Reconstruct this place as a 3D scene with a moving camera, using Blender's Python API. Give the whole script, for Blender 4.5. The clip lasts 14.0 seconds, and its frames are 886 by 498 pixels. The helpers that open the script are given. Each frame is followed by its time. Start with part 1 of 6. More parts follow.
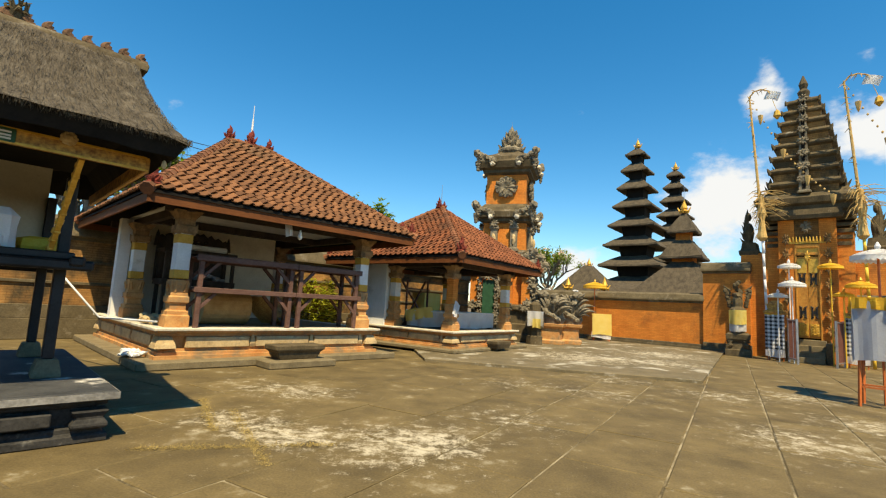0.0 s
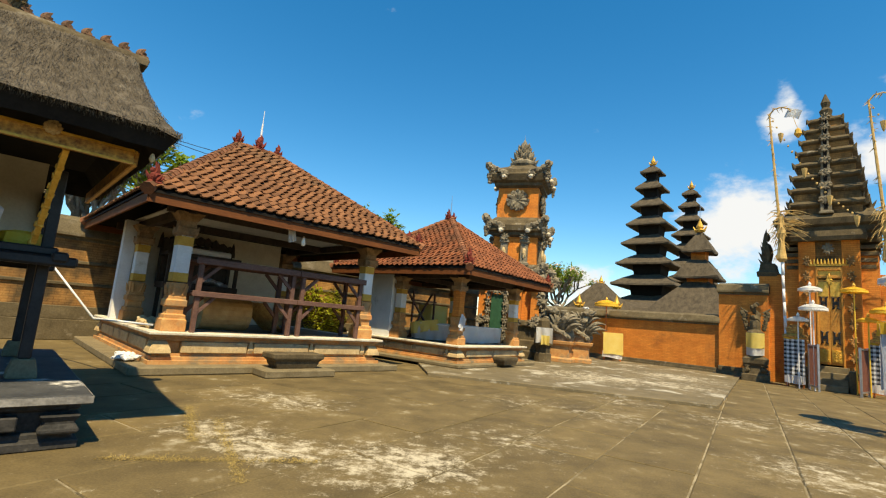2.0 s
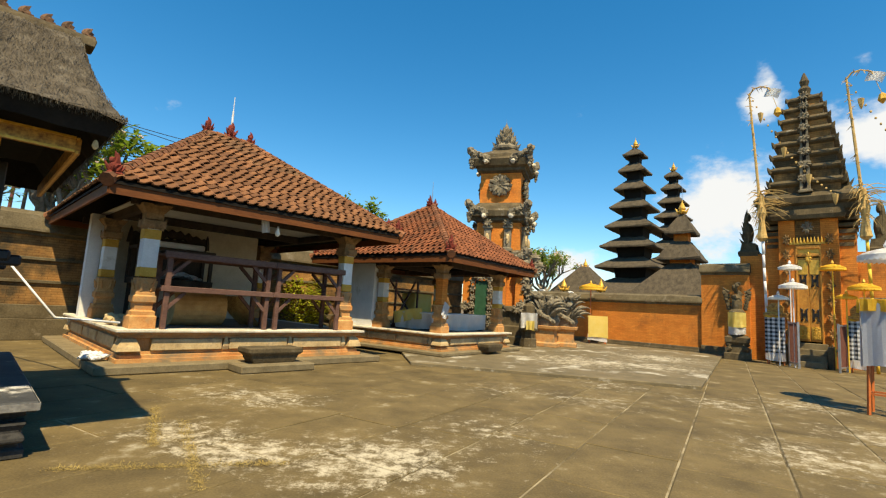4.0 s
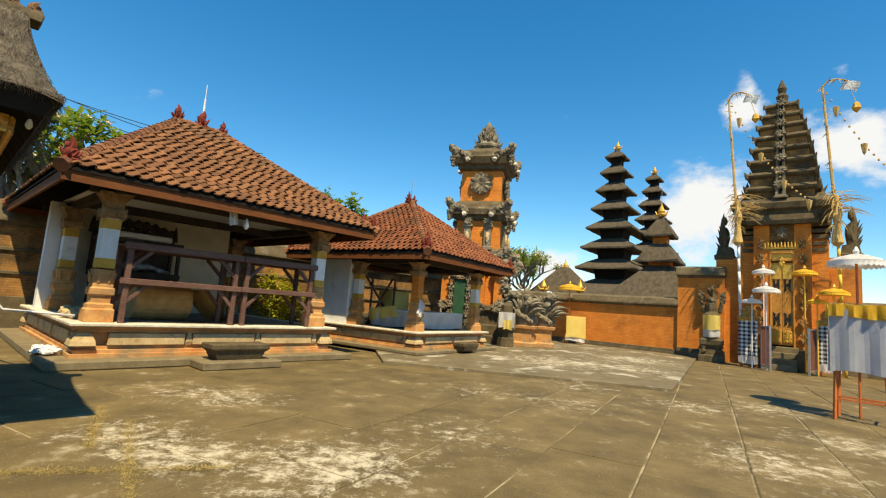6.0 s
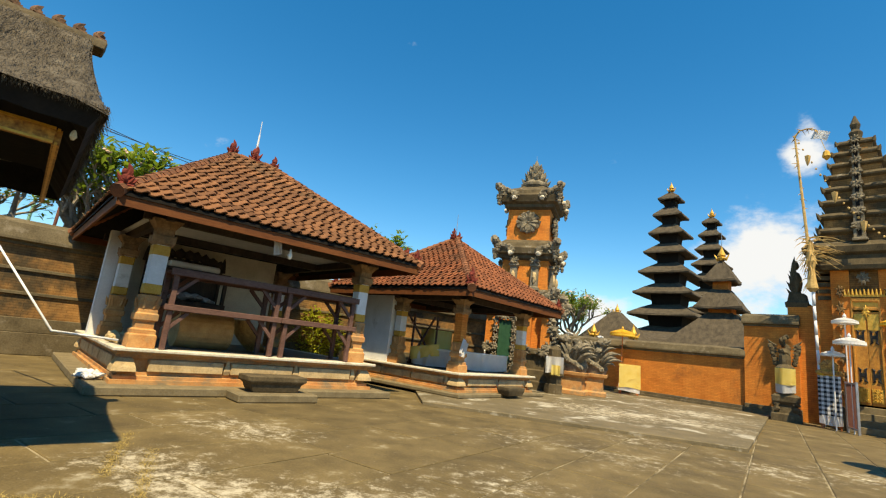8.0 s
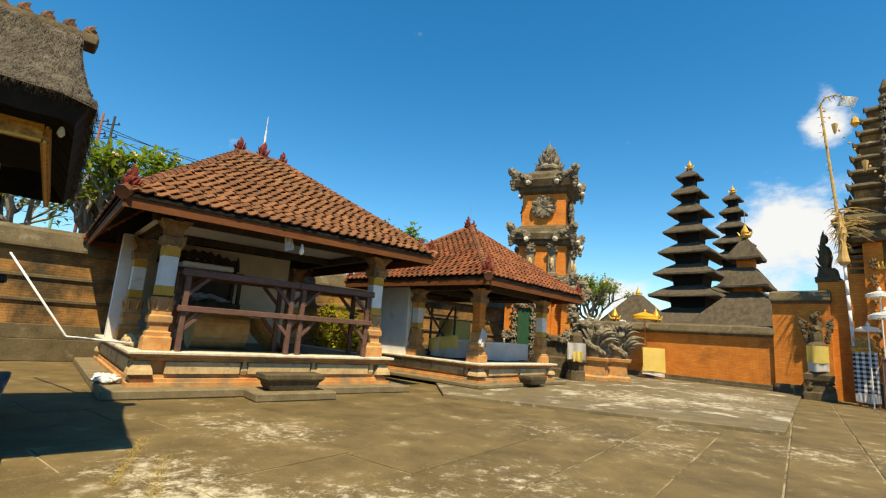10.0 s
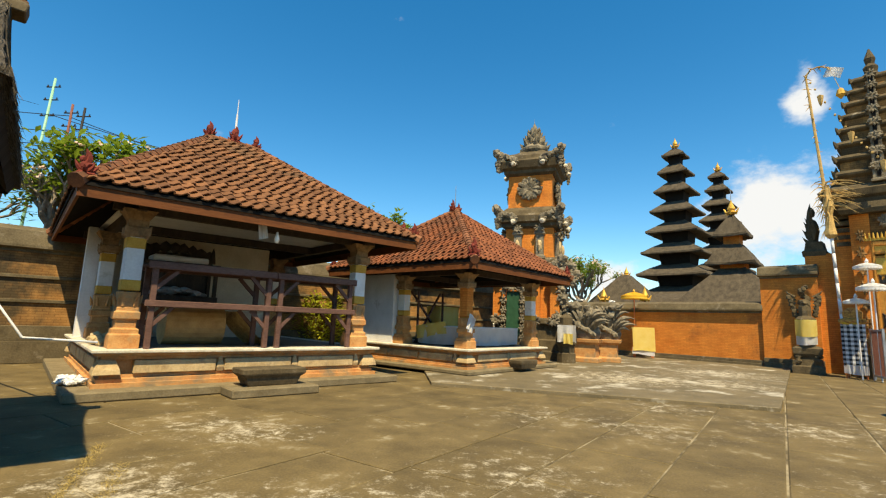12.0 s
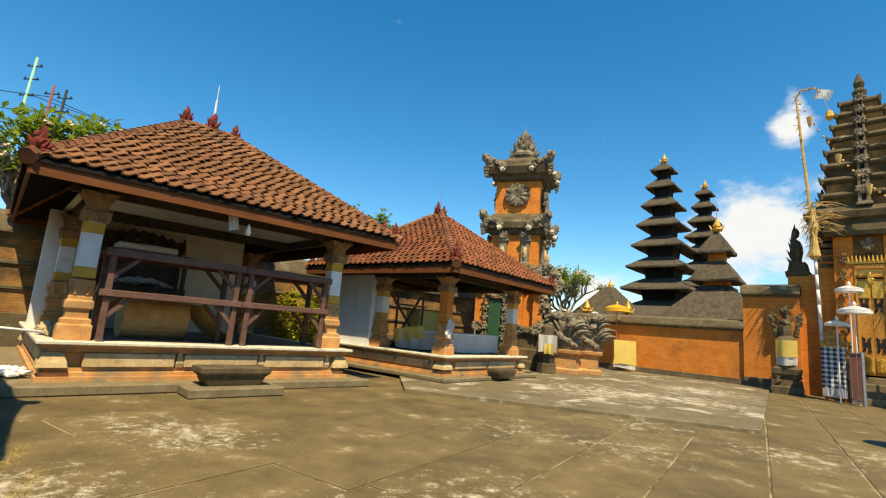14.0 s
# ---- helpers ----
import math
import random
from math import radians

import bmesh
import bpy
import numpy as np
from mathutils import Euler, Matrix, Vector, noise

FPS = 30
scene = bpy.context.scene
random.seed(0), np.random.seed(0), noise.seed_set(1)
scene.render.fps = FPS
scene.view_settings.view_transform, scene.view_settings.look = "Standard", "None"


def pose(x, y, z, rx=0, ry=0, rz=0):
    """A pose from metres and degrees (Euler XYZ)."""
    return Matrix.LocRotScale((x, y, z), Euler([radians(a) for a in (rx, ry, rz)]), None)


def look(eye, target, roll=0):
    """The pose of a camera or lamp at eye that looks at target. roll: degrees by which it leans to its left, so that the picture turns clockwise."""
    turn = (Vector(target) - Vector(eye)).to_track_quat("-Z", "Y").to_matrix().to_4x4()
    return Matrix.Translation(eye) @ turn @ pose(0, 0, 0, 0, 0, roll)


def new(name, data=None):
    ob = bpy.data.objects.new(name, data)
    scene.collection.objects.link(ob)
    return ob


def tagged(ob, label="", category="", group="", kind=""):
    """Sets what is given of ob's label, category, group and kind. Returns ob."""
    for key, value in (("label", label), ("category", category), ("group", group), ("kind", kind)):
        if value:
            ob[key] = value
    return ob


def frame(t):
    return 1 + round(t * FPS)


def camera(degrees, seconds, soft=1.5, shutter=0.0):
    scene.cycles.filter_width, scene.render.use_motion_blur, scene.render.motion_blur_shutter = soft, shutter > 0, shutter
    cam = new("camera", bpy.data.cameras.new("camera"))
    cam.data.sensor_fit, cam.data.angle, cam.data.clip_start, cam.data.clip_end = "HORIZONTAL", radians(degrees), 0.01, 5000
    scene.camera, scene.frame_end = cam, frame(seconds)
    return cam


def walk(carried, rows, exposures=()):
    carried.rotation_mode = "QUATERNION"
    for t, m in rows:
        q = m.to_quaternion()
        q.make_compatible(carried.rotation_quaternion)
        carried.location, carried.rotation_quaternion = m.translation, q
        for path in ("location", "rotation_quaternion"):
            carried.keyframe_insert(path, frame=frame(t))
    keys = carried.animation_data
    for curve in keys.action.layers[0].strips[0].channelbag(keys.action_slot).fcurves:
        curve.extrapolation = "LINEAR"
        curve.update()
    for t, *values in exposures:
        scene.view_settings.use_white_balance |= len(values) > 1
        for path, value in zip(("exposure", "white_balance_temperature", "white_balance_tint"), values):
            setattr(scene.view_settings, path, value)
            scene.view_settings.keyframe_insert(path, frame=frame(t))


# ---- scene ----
# --- camera and its walk ---
cam = camera(2 * math.degrees(math.atan(784 / 840)), 14.0, soft=1.2)
PATH = [
    (0, look((-0.407, 0.443, 1.381), (-0.317, 10.375, 2.543), 3.13)),
    (0.5, look((-0.397, 0.517, 1.374), (-0.383, 10.450, 2.525), 3.10)),
    (1, look((-0.363, 0.613, 1.368), (-0.576, 10.534, 2.606), 3.18)),
    (1.5, look((-0.311, 0.667, 1.349), (-0.442, 10.563, 2.783), 4.02)),
    (2, look((-0.282, 0.743, 1.345), (-0.459, 10.637, 2.784), 4.92)),
    (2.5, look((-0.270, 0.809, 1.366), (-0.476, 10.720, 2.683), 5.00)),
    (3, look((-0.246, 0.875, 1.377), (-0.430, 10.802, 2.565), 3.84)),
    (5.5, look((0.027, 1.091, 1.385), (0.457, 11.008, 2.595), 4.18)),
    (6, look((0.060, 1.142, 1.398), (0.521, 11.061, 2.575), 4.29)),
    (6.5, look((0.074, 1.206, 1.393), (0.537, 11.115, 2.660), 5.30)),
    (7, look((0.046, 1.406, 1.341), (0.215, 11.275, 2.944), 5.13)),
    (7.5, look((0.071, 1.509, 1.299), (-0.188, 11.344, 3.093), 5.15)),
    (8, look((0.086, 1.553, 1.276), (-0.476, 11.338, 3.259), 6.34)),
    (8.5, look((0.085, 1.627, 1.295), (-0.562, 11.439, 3.112), 5.92)),
    (11, look((0.105, 1.985, 1.295), (-0.707, 11.803, 3.008), 2.68)),
    (11.5, look((0.152, 2.103, 1.293), (-0.525, 11.948, 2.911), 1.73)),
    (12, look((0.157, 2.211, 1.297), (-0.454, 12.078, 2.801), 2.13)),
    (12.5, look((0.178, 2.293, 1.284), (-0.342, 12.166, 2.785), 2.23)),
    (13, look((0.212, 2.386, 1.282), (-0.294, 12.248, 2.861), 1.73)),
    (13.5, look((0.256, 2.478, 1.260), (-0.116, 12.309, 3.050), 3.53)),
    (14, look((0.270, 2.569, 1.311), (-0.078, 12.432, 2.922), 4.64)),
]
walk(cam, PATH)

# --- sky and sun ---
SUN_DIR = Vector((0.13, -0.56, 0.98)).normalized()
world = bpy.data.worlds.new("sky")
scene.world = world
world.use_nodes = True
wn, wl = world.node_tree.nodes, world.node_tree.links
wn.clear()
w_out = wn.new("ShaderNodeOutputWorld")
w_bg = wn.new("ShaderNodeBackground")
w_bg.inputs["Strength"].default_value = 0.11
w_sky = wn.new("ShaderNodeTexSky")
w_sky.sky_type = "NISHITA"
w_sky.sun_disc = False
w_sky.sun_elevation = math.asin(SUN_DIR.z)
w_sky.sun_rotation = math.atan2(SUN_DIR.x, SUN_DIR.y)
w_sky.air_density, w_sky.dust_density, w_sky.ozone_density = 1.0, 0.1, 4.0
w_co = wn.new("ShaderNodeTexCoord")
w_sat = wn.new("ShaderNodeHueSaturation")
w_sat.inputs["Saturation"].default_value = 1.36
w_sat.inputs["Hue"].default_value = 0.493
w_sat.inputs["Value"].default_value = 1.18
wl.new(w_sky.outputs[0], w_sat.inputs["Color"])
w_map = wn.new("ShaderNodeMapping")
w_map.inputs["Scale"].default_value = (5.0, 5.0, 8.0)
w_map.inputs["Location"].default_value = (0.35, 0.1, 0.62)
wl.new(w_co.outputs["Generated"], w_map.inputs["Vector"])
w_noise = wn.new("ShaderNodeTexNoise")
w_noise.inputs["Scale"].default_value = 1.25
w_noise.inputs["Detail"].default_value = 9
w_noise.inputs["Roughness"].default_value = 0.58
wl.new(w_map.outputs[0], w_noise.inputs["Vector"])
# cumulus heaps: the way to each, its spread and its thickness
HEAPS = (((0.49, 0.85, 0.17), 0.25, 0.27), ((0.56, 0.80, 0.21), 0.14, 0.14), ((0.27, 0.95, 0.10), 0.14, 0.28), ((0.66, 0.69, 0.28), 0.14, 0.26),
         ((0.534, 0.76, 0.372), 0.065, 0.29), ((0.526, 0.74, 0.425), 0.045, 0.22), ((0.633, 0.663, 0.40), 0.045, 0.22), ((0.92, 0.32, 0.22), 0.5, 0.30))
total_ = w_noise.outputs["Fac"]
for way, spread, thick_ in HEAPS:
    w_d = wn.new("ShaderNodeVectorMath")
    w_d.operation = "DISTANCE"
    w_d.inputs[1].default_value = Vector(way).normalized()
    wl.new(w_co.outputs["Generated"], w_d.inputs[0])
    w_f = wn.new("ShaderNodeMapRange")
    w_f.interpolation_type = "SMOOTHSTEP"
    w_f.inputs["From Min"].default_value, w_f.inputs["From Max"].default_value = 0.0, spread
    w_f.inputs["To Min"].default_value, w_f.inputs["To Max"].default_value = thick_, 0.0
    wl.new(w_d.outputs["Value"], w_f.inputs["Value"])
    w_add = wn.new("ShaderNodeMath")
    w_add.operation = "ADD"
    wl.new(total_, w_add.inputs[0])
    wl.new(w_f.outputs[0], w_add.inputs[1])
    total_ = w_add.outputs[0]
w_ramp = wn.new("ShaderNodeMapRange")
w_ramp.interpolation_type = "SMOOTHSTEP"
w_ramp.inputs["From Min"].default_value, w_ramp.inputs["From Max"].default_value = 0.675, 0.85
wl.new(total_, w_ramp.inputs["Value"])
w_mix = wn.new("ShaderNodeMix")
w_mix.data_type = "RGBA"
wl.new(w_ramp.outputs[0], w_mix.inputs["Factor"])
wl.new(w_sat.outputs[0], w_mix.inputs["A"])
w_mix.inputs["B"].default_value = (5.2, 5.6, 6.1, 1)
wl.new(w_mix.outputs["Result"], w_bg.inputs["Color"])
wl.new(w_bg.outputs[0], w_out.inputs["Surface"])

sun = new("sun", bpy.data.lights.new("sun", "SUN"))
sun.data.energy, sun.data.angle, sun.data.color = 5.0, radians(0.53), (1.0, 0.87, 0.60)
sun.matrix_world = look((0, 0, 30), tuple(Vector((0, 0, 30)) - SUN_DIR))
scene.view_settings.exposure = 0.62
scene.view_settings.use_white_balance = True
scene.view_settings.white_balance_temperature = 7400

# --- materials ---


def material(name, dark, light, scale=6.0, rough=0.85, bump=0.3, fine=40.0, metal=0.0, stain=None, stain_scale=0.8, stain_at=(0.55, 0.68), stretch=(1, 1, 1), obvar=0.0, world_space=False, sheen=0.0):
    """Two scales of noise between two colours, an optional third colour in patches, and fine relief."""
    m = bpy.data.materials.new(name)
    m.use_nodes = True
    n, l = m.node_tree.nodes, m.node_tree.links
    b = n["Principled BSDF"]
    b.inputs["Roughness"].default_value = rough
    b.inputs["Metallic"].default_value = metal
    b.inputs["Specular IOR Level"].default_value = 0.3
    co = n.new("ShaderNodeTexCoord")
    mp = n.new("ShaderNodeMapping")
    mp.inputs["Scale"].default_value = stretch
    if world_space:
        geo = n.new("ShaderNodeNewGeometry")
        l.new(geo.outputs["Position"], mp.inputs["Vector"])
    else:
        l.new(co.outputs["Object"], mp.inputs["Vector"])
    n1 = n.new("ShaderNodeTexNoise")
    n1.inputs["Scale"].default_value, n1.inputs["Detail"].default_value, n1.inputs["Roughness"].default_value = scale, 6, 0.62
    l.new(mp.outputs[0], n1.inputs["Vector"])
    n2 = n.new("ShaderNodeTexNoise")
    n2.inputs["Scale"].default_value, n2.inputs["Detail"].default_value = fine, 4
    l.new(mp.outputs[0], n2.inputs["Vector"])
    mix = n.new("ShaderNodeMix")
    mix.data_type = "RGBA"
    mix.inputs["A"].default_value, mix.inputs["B"].default_value = (*dark, 1), (*light, 1)
    f = n.new("ShaderNodeMapRange")
    f.inputs["From Min"].default_value, f.inputs["From Max"].default_value = 0.36, 0.66
    s = n.new("ShaderNodeMath")
    s.operation = "MULTIPLY_ADD"
    s.inputs[1].default_value = 0.35
    l.new(n2.outputs["Fac"], s.inputs[0])
    s2 = n.new("ShaderNodeMath")
    s2.operation = "MULTIPLY_ADD"
    s2.inputs[1].default_value = 0.65
    s2.inputs[2].default_value = 0.0
    l.new(n1.outputs["Fac"], s2.inputs[0])
    l.new(s2.outputs[0], s.inputs[2])
    l.new(s.outputs[0], f.inputs["Value"])
    l.new(f.outputs[0], mix.inputs["Factor"])
    colour = mix.outputs["Result"]
    if stain:
        n3 = n.new("ShaderNodeTexNoise")
        n3.inputs["Scale"].default_value, n3.inputs["Detail"].default_value, n3.inputs["Roughness"].default_value = stain_scale, 8, 0.68
        l.new(mp.outputs[0], n3.inputs["Vector"])
        r3 = n.new("ShaderNodeMapRange")
        r3.inputs["From Min"].default_value, r3.inputs["From Max"].default_value = stain_at
        l.new(n3.outputs["Fac"], r3.inputs["Value"])
        m3 = n.new("ShaderNodeMix")
        m3.data_type = "RGBA"
        m3.inputs["B"].default_value = (*stain, 1)
        l.new(r3.outputs[0], m3.inputs["Factor"])
        l.new(colour, m3.inputs["A"])
        colour = m3.outputs["Result"]
    if obvar:
        oi = n.new("ShaderNodeObjectInfo")
        gi = n.new("ShaderNodeNewGeometry")
        ad = n.new("ShaderNodeMath")
        ad.operation = "ADD"
        l.new(oi.outputs["Random"], ad.inputs[0])
        l.new(gi.outputs["Random Per Island"], ad.inputs[1])
        fr = n.new("ShaderNodeMath")
        fr.operation = "FRACT"
        l.new(ad.outputs[0], fr.inputs[0])
        rg = n.new("ShaderNodeMapRange")
        rg.inputs["To Min"].default_value, rg.inputs["To Max"].default_value = 1 - obvar, 1 + obvar
        l.new(fr.outputs[0], rg.inputs["Value"])
        hv = n.new("ShaderNodeHueSaturation")
        l.new(rg.outputs[0], hv.inputs["Value"])
        l.new(colour, hv.inputs["Color"])
        colour = hv.outputs["Color"]
    l.new(colour, b.inputs["Base Color"])
    if bump:
        bp = n.new("ShaderNodeBump")
        bp.inputs["Strength"].default_value, bp.inputs["Distance"].default_value = bump, 0.02
        l.new(s.outputs[0], bp.inputs["Height"])
        l.new(bp.outputs[0], b.inputs["Normal"])
    return m


def brickwork(name, a, b2, mortar, soot, soot_at=(0.5, 0.7)):
    """Thin red bricks in courses, too small to pick apart, with sooty patches."""
    m = material(name, a, b2, scale=2.2, rough=0.9, bump=0.25, fine=30, stain=soot, stain_scale=0.9, stain_at=soot_at)
    n, l = m.node_tree.nodes, m.node_tree.links
    b = n["Principled BSDF"]
    co = n.new("ShaderNodeTexCoord")
    sep = n.new("ShaderNodeSeparateXYZ")
    l.new(co.outputs["Object"], sep.inputs[0])
    ad = n.new("ShaderNodeMath")
    ad.operation = "ADD"
    l.new(sep.outputs["X"], ad.inputs[0])
    l.new(sep.outputs["Y"], ad.inputs[1])
    cb = n.new("ShaderNodeCombineXYZ")
    l.new(ad.outputs[0], cb.inputs["X"])
    l.new(sep.outputs["Z"], cb.inputs["Y"])
    br = n.new("ShaderNodeTexBrick")
    br.inputs["Scale"].default_value = 1.0
    br.inputs["Brick Width"].default_value, br.inputs["Row Height"].default_value, br.inputs["Mortar Size"].default_value = 0.24, 0.062, 0.006
    br.inputs["Color1"].default_value, br.inputs["Color2"].default_value, br.inputs["Mortar"].default_value = (1, 1, 1, 1), (0.82, 0.82, 0.82, 1), (*mortar, 1)
    l.new(cb.outputs[0], br.inputs["Vector"])
    mu = n.new("ShaderNodeMix")
    mu.data_type, mu.blend_type = "RGBA", "MULTIPLY"
    mu.inputs["Factor"].default_value = 1.0
    src = b.inputs["Base Color"].links[0].from_socket
    l.new(src, mu.inputs["A"])
    l.new(br.outputs["Color"], mu.inputs["B"])
    l.new(mu.outputs["Result"], b.inputs["Base Color"])
    return m


M = {
    "ground": material("dry_earth", (0.10, 0.075, 0.045), (0.20, 0.15, 0.085), 1.5, 0.95, 0.5, world_space=True),
    "paving": material("weathered_paving", (0.078, 0.057, 0.024), (0.180, 0.132, 0.056), 1.6, 0.78, 0.35, 55, stain=(0.30, 0.26, 0.17), stain_scale=1.6, stain_at=(0.60, 0.70), world_space=True, obvar=0.10),
    "joint": material("joint_mortar", (0.05, 0.037, 0.017), (0.15, 0.115, 0.058), 4, 0.9, 0.4, world_space=True, stain=(0.30, 0.25, 0.155), stain_scale=1.1, stain_at=(0.42, 0.58)),
    "terrace": material("terrace_stone", (0.10, 0.082, 0.046), (0.19, 0.15, 0.085), 1.3, 0.8, 0.35, 50, stain=(0.44, 0.41, 0.33), stain_scale=1.0, stain_at=(0.55, 0.65), world_space=True),
    "kerb": material("grey_kerb", (0.12, 0.095, 0.052), (0.23, 0.185, 0.108), 4, 0.85, 0.4, world_space=True),
    "drygrass": material("dry_grass", (0.26, 0.19, 0.06), (0.46, 0.34, 0.11), 9, 0.9, 0),
    "brick": brickwork("orange_brick", (0.54, 0.165, 0.026), (0.74, 0.275, 0.05), (0.74, 0.66, 0.58), (0.20, 0.085, 0.03), (0.54, 0.76)),
    "brick_old": brickwork("old_brick", (0.30, 0.140, 0.040), (0.47, 0.255, 0.085), (0.62, 0.56, 0.48), (0.085, 0.06, 0.03), (0.42, 0.60)),
    "brick_base": material("base_brick", (0.42, 0.175, 0.055), (0.60, 0.345, 0.135), 4, 0.9, 0.45, 35, stain=(0.24, 0.18, 0.105), stain_scale=2.2, stain_at=(0.5, 0.66)),
    "coping": material("sooty_coping", (0.075, 0.057, 0.030), (0.17, 0.135, 0.078), 2.4, 0.92, 0.5, 30, stain=(0.27, 0.23, 0.17), stain_scale=1.8, stain_at=(0.58, 0.72)),
    "tuff": material("carved_tuff", (0.095, 0.080, 0.054), (0.30, 0.255, 0.18), 3.2, 0.95, 0.7, 35, stain=(0.045, 0.042, 0.036), stain_scale=2.2, stain_at=(0.53, 0.66)),
    "tuff_pale": material("pale_stone", (0.36, 0.25, 0.12), (0.60, 0.455, 0.25), 3.2, 0.92, 0.5, 35, stain=(0.20, 0.15, 0.10), stain_scale=2.4, stain_at=(0.55, 0.68)),
    "tuff_dark": material("sooty_tuff", (0.050, 0.038, 0.021), (0.145, 0.110, 0.060), 2.5, 0.95, 0.7, 30, stain=(0.25, 0.225, 0.18), stain_scale=2.6, stain_at=(0.6, 0.72)),
    "edgepaint": material("worn_grey_paint", (0.13, 0.125, 0.115), (0.36, 0.345, 0.31), 3.5, 0.85, 0.3, 40, stain=(0.05, 0.05, 0.048), stain_scale=4.0, stain_at=(0.55, 0.66)),
    "slab": material("slab_edge", (0.42, 0.37, 0.27), (0.70, 0.65, 0.54), 5, 0.8, 0.3, 40, stain=(0.24, 0.20, 0.15), stain_scale=2.0, stain_at=(0.58, 0.7)),
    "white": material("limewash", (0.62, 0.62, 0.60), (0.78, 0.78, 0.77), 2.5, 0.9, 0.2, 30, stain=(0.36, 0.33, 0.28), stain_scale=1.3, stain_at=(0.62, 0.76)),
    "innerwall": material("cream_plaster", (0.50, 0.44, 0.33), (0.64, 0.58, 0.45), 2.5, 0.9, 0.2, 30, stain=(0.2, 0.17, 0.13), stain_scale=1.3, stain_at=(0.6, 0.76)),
    "ochre": material("ochre_paint", (0.46, 0.25, 0.035), (0.62, 0.37, 0.07), 5, 0.8, 0.2, 40),
    "redpaint": material("red_clay", (0.10, 0.016, 0.010), (0.21, 0.036, 0.021), 7, 0.85, 0.5, 40),
    "fascia": material("red_fascia_wood", (0.095, 0.028, 0.006), (0.165, 0.054, 0.012), 6, 0.75, 0.3, 40, stretch=(0.3, 1, 1)),
    "tile": material("clay_roof_tile", (0.110, 0.048, 0.021), (0.245, 0.108, 0.044), 3, 0.92, 0.35, 40, stain=(0.085, 0.056, 0.030), stain_scale=0.9, stain_at=(0.46, 0.66), obvar=0.30),
    "tile_red": material("red_clay_roof_tile", (0.120, 0.040, 0.017), (0.255, 0.088, 0.036), 3, 0.92, 0.35, 40, stain=(0.090, 0.046, 0.025), stain_scale=0.9, stain_at=(0.48, 0.68), obvar=0.30),
    "tile_hip": material("orange_hip_tile", (0.10, 0.052, 0.030), (0.34, 0.120, 0.046), 2.2, 0.92, 0.4, 40, obvar=0.35),
    "capital": material("worn_capital", (0.20, 0.115, 0.055), (0.36, 0.235, 0.125), 5, 0.92, 0.5, 35, stain=(0.10, 0.075, 0.045), stain_scale=3.0, stain_at=(0.5, 0.66)),
    "tile_ridge": material("mossy_ridge", (0.075, 0.045, 0.028), (0.20, 0.105, 0.055), 5, 0.95, 0.5, 40, obvar=0.3),
    "thatch": material("grey_thatch", (0.052, 0.042, 0.029), (0.132, 0.110, 0.080), 9, 1.0, 0.9, 60, stretch=(1, 1, 0.16), stain=(0.20, 0.175, 0.135), stain_scale=3.0, stain_at=(0.56, 0.74), obvar=0.3),
    "thatch_dark": material("black_palm_fibre", (0.045, 0.036, 0.025), (0.115, 0.092, 0.062), 5, 1.0, 0.8, 50, stretch=(1, 1, 0.25)),
    # near-black: the shade under roofs and in gaps is part of this colour
    "soffit": material("shaded_soffit", (0.004, 0.0035, 0.003), (0.014, 0.011, 0.008), 6, 0.95, 0.3),
    "darkwood": material("dark_timber", (0.025, 0.017, 0.012), (0.07, 0.048, 0.034), 6, 0.7, 0.3, 40, stretch=(1, 1, 0.25)),
    "blackpaint": material("black_gloss_paint", (0.012, 0.011, 0.011), (0.028, 0.026, 0.025), 6, 0.45, 0.1, 40),
    "rackwood": material("purple_brown_timber", (0.085, 0.042, 0.032), (0.17, 0.092, 0.07), 5, 0.75, 0.3, 40, stretch=(0.4, 1, 1)),
    "mat": material("woven_bamboo", (0.36, 0.20, 0.07), (0.58, 0.37, 0.15), 4, 0.8, 0.4, 60),
    "ceiling": material("ceiling_board", (0.50, 0.50, 0.48), (0.66, 0.66, 0.64), 2, 0.9, 0.1, 20),
    # cement grey with the shade beneath the roofs put into it
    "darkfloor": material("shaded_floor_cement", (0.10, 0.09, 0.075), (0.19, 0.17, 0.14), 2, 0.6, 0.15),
    "blackstone": material("black_plinth_stone", (0.014, 0.014, 0.013), (0.060, 0.056, 0.050), 4, 0.85, 0.5, 40, stain=(0.23, 0.22, 0.19), stain_scale=3, stain_at=(0.6, 0.75)),
    "plinthtop": material("worn_plinth_top", (0.028, 0.030, 0.032), (0.075, 0.076, 0.075), 2.5, 0.7, 0.3, 40, stain=(0.55, 0.53, 0.48), stain_scale=1.7, stain_at=(0.60, 0.68)),
    "gold": material("gilt_paint", (0.50, 0.27, 0.035), (0.75, 0.46, 0.09), 10, 0.45, 0.3, 50, metal=0.35),
    "giltbeam": material("gilt_carving", (0.12, 0.04, 0.015), (0.66, 0.37, 0.08), 16, 0.6, 0.8, 30),
    "doorwood": material("gilt_door", (0.34, 0.13, 0.022), (0.60, 0.30, 0.055), 9, 0.6, 0.6, 40),
    "yellow": material("yellow_cloth", (0.80, 0.50, 0.04), (0.88, 0.62, 0.10), 3, 0.85, 0.15, 60),
    "paleyellow": material("pale_yellow_cloth", (0.86, 0.70, 0.20), (0.90, 0.78, 0.32), 3, 0.85, 0.15, 60),
    "cloth": material("white_cloth", (0.72, 0.72, 0.72), (0.84, 0.84, 0.83), 3, 0.85, 0.15, 60),
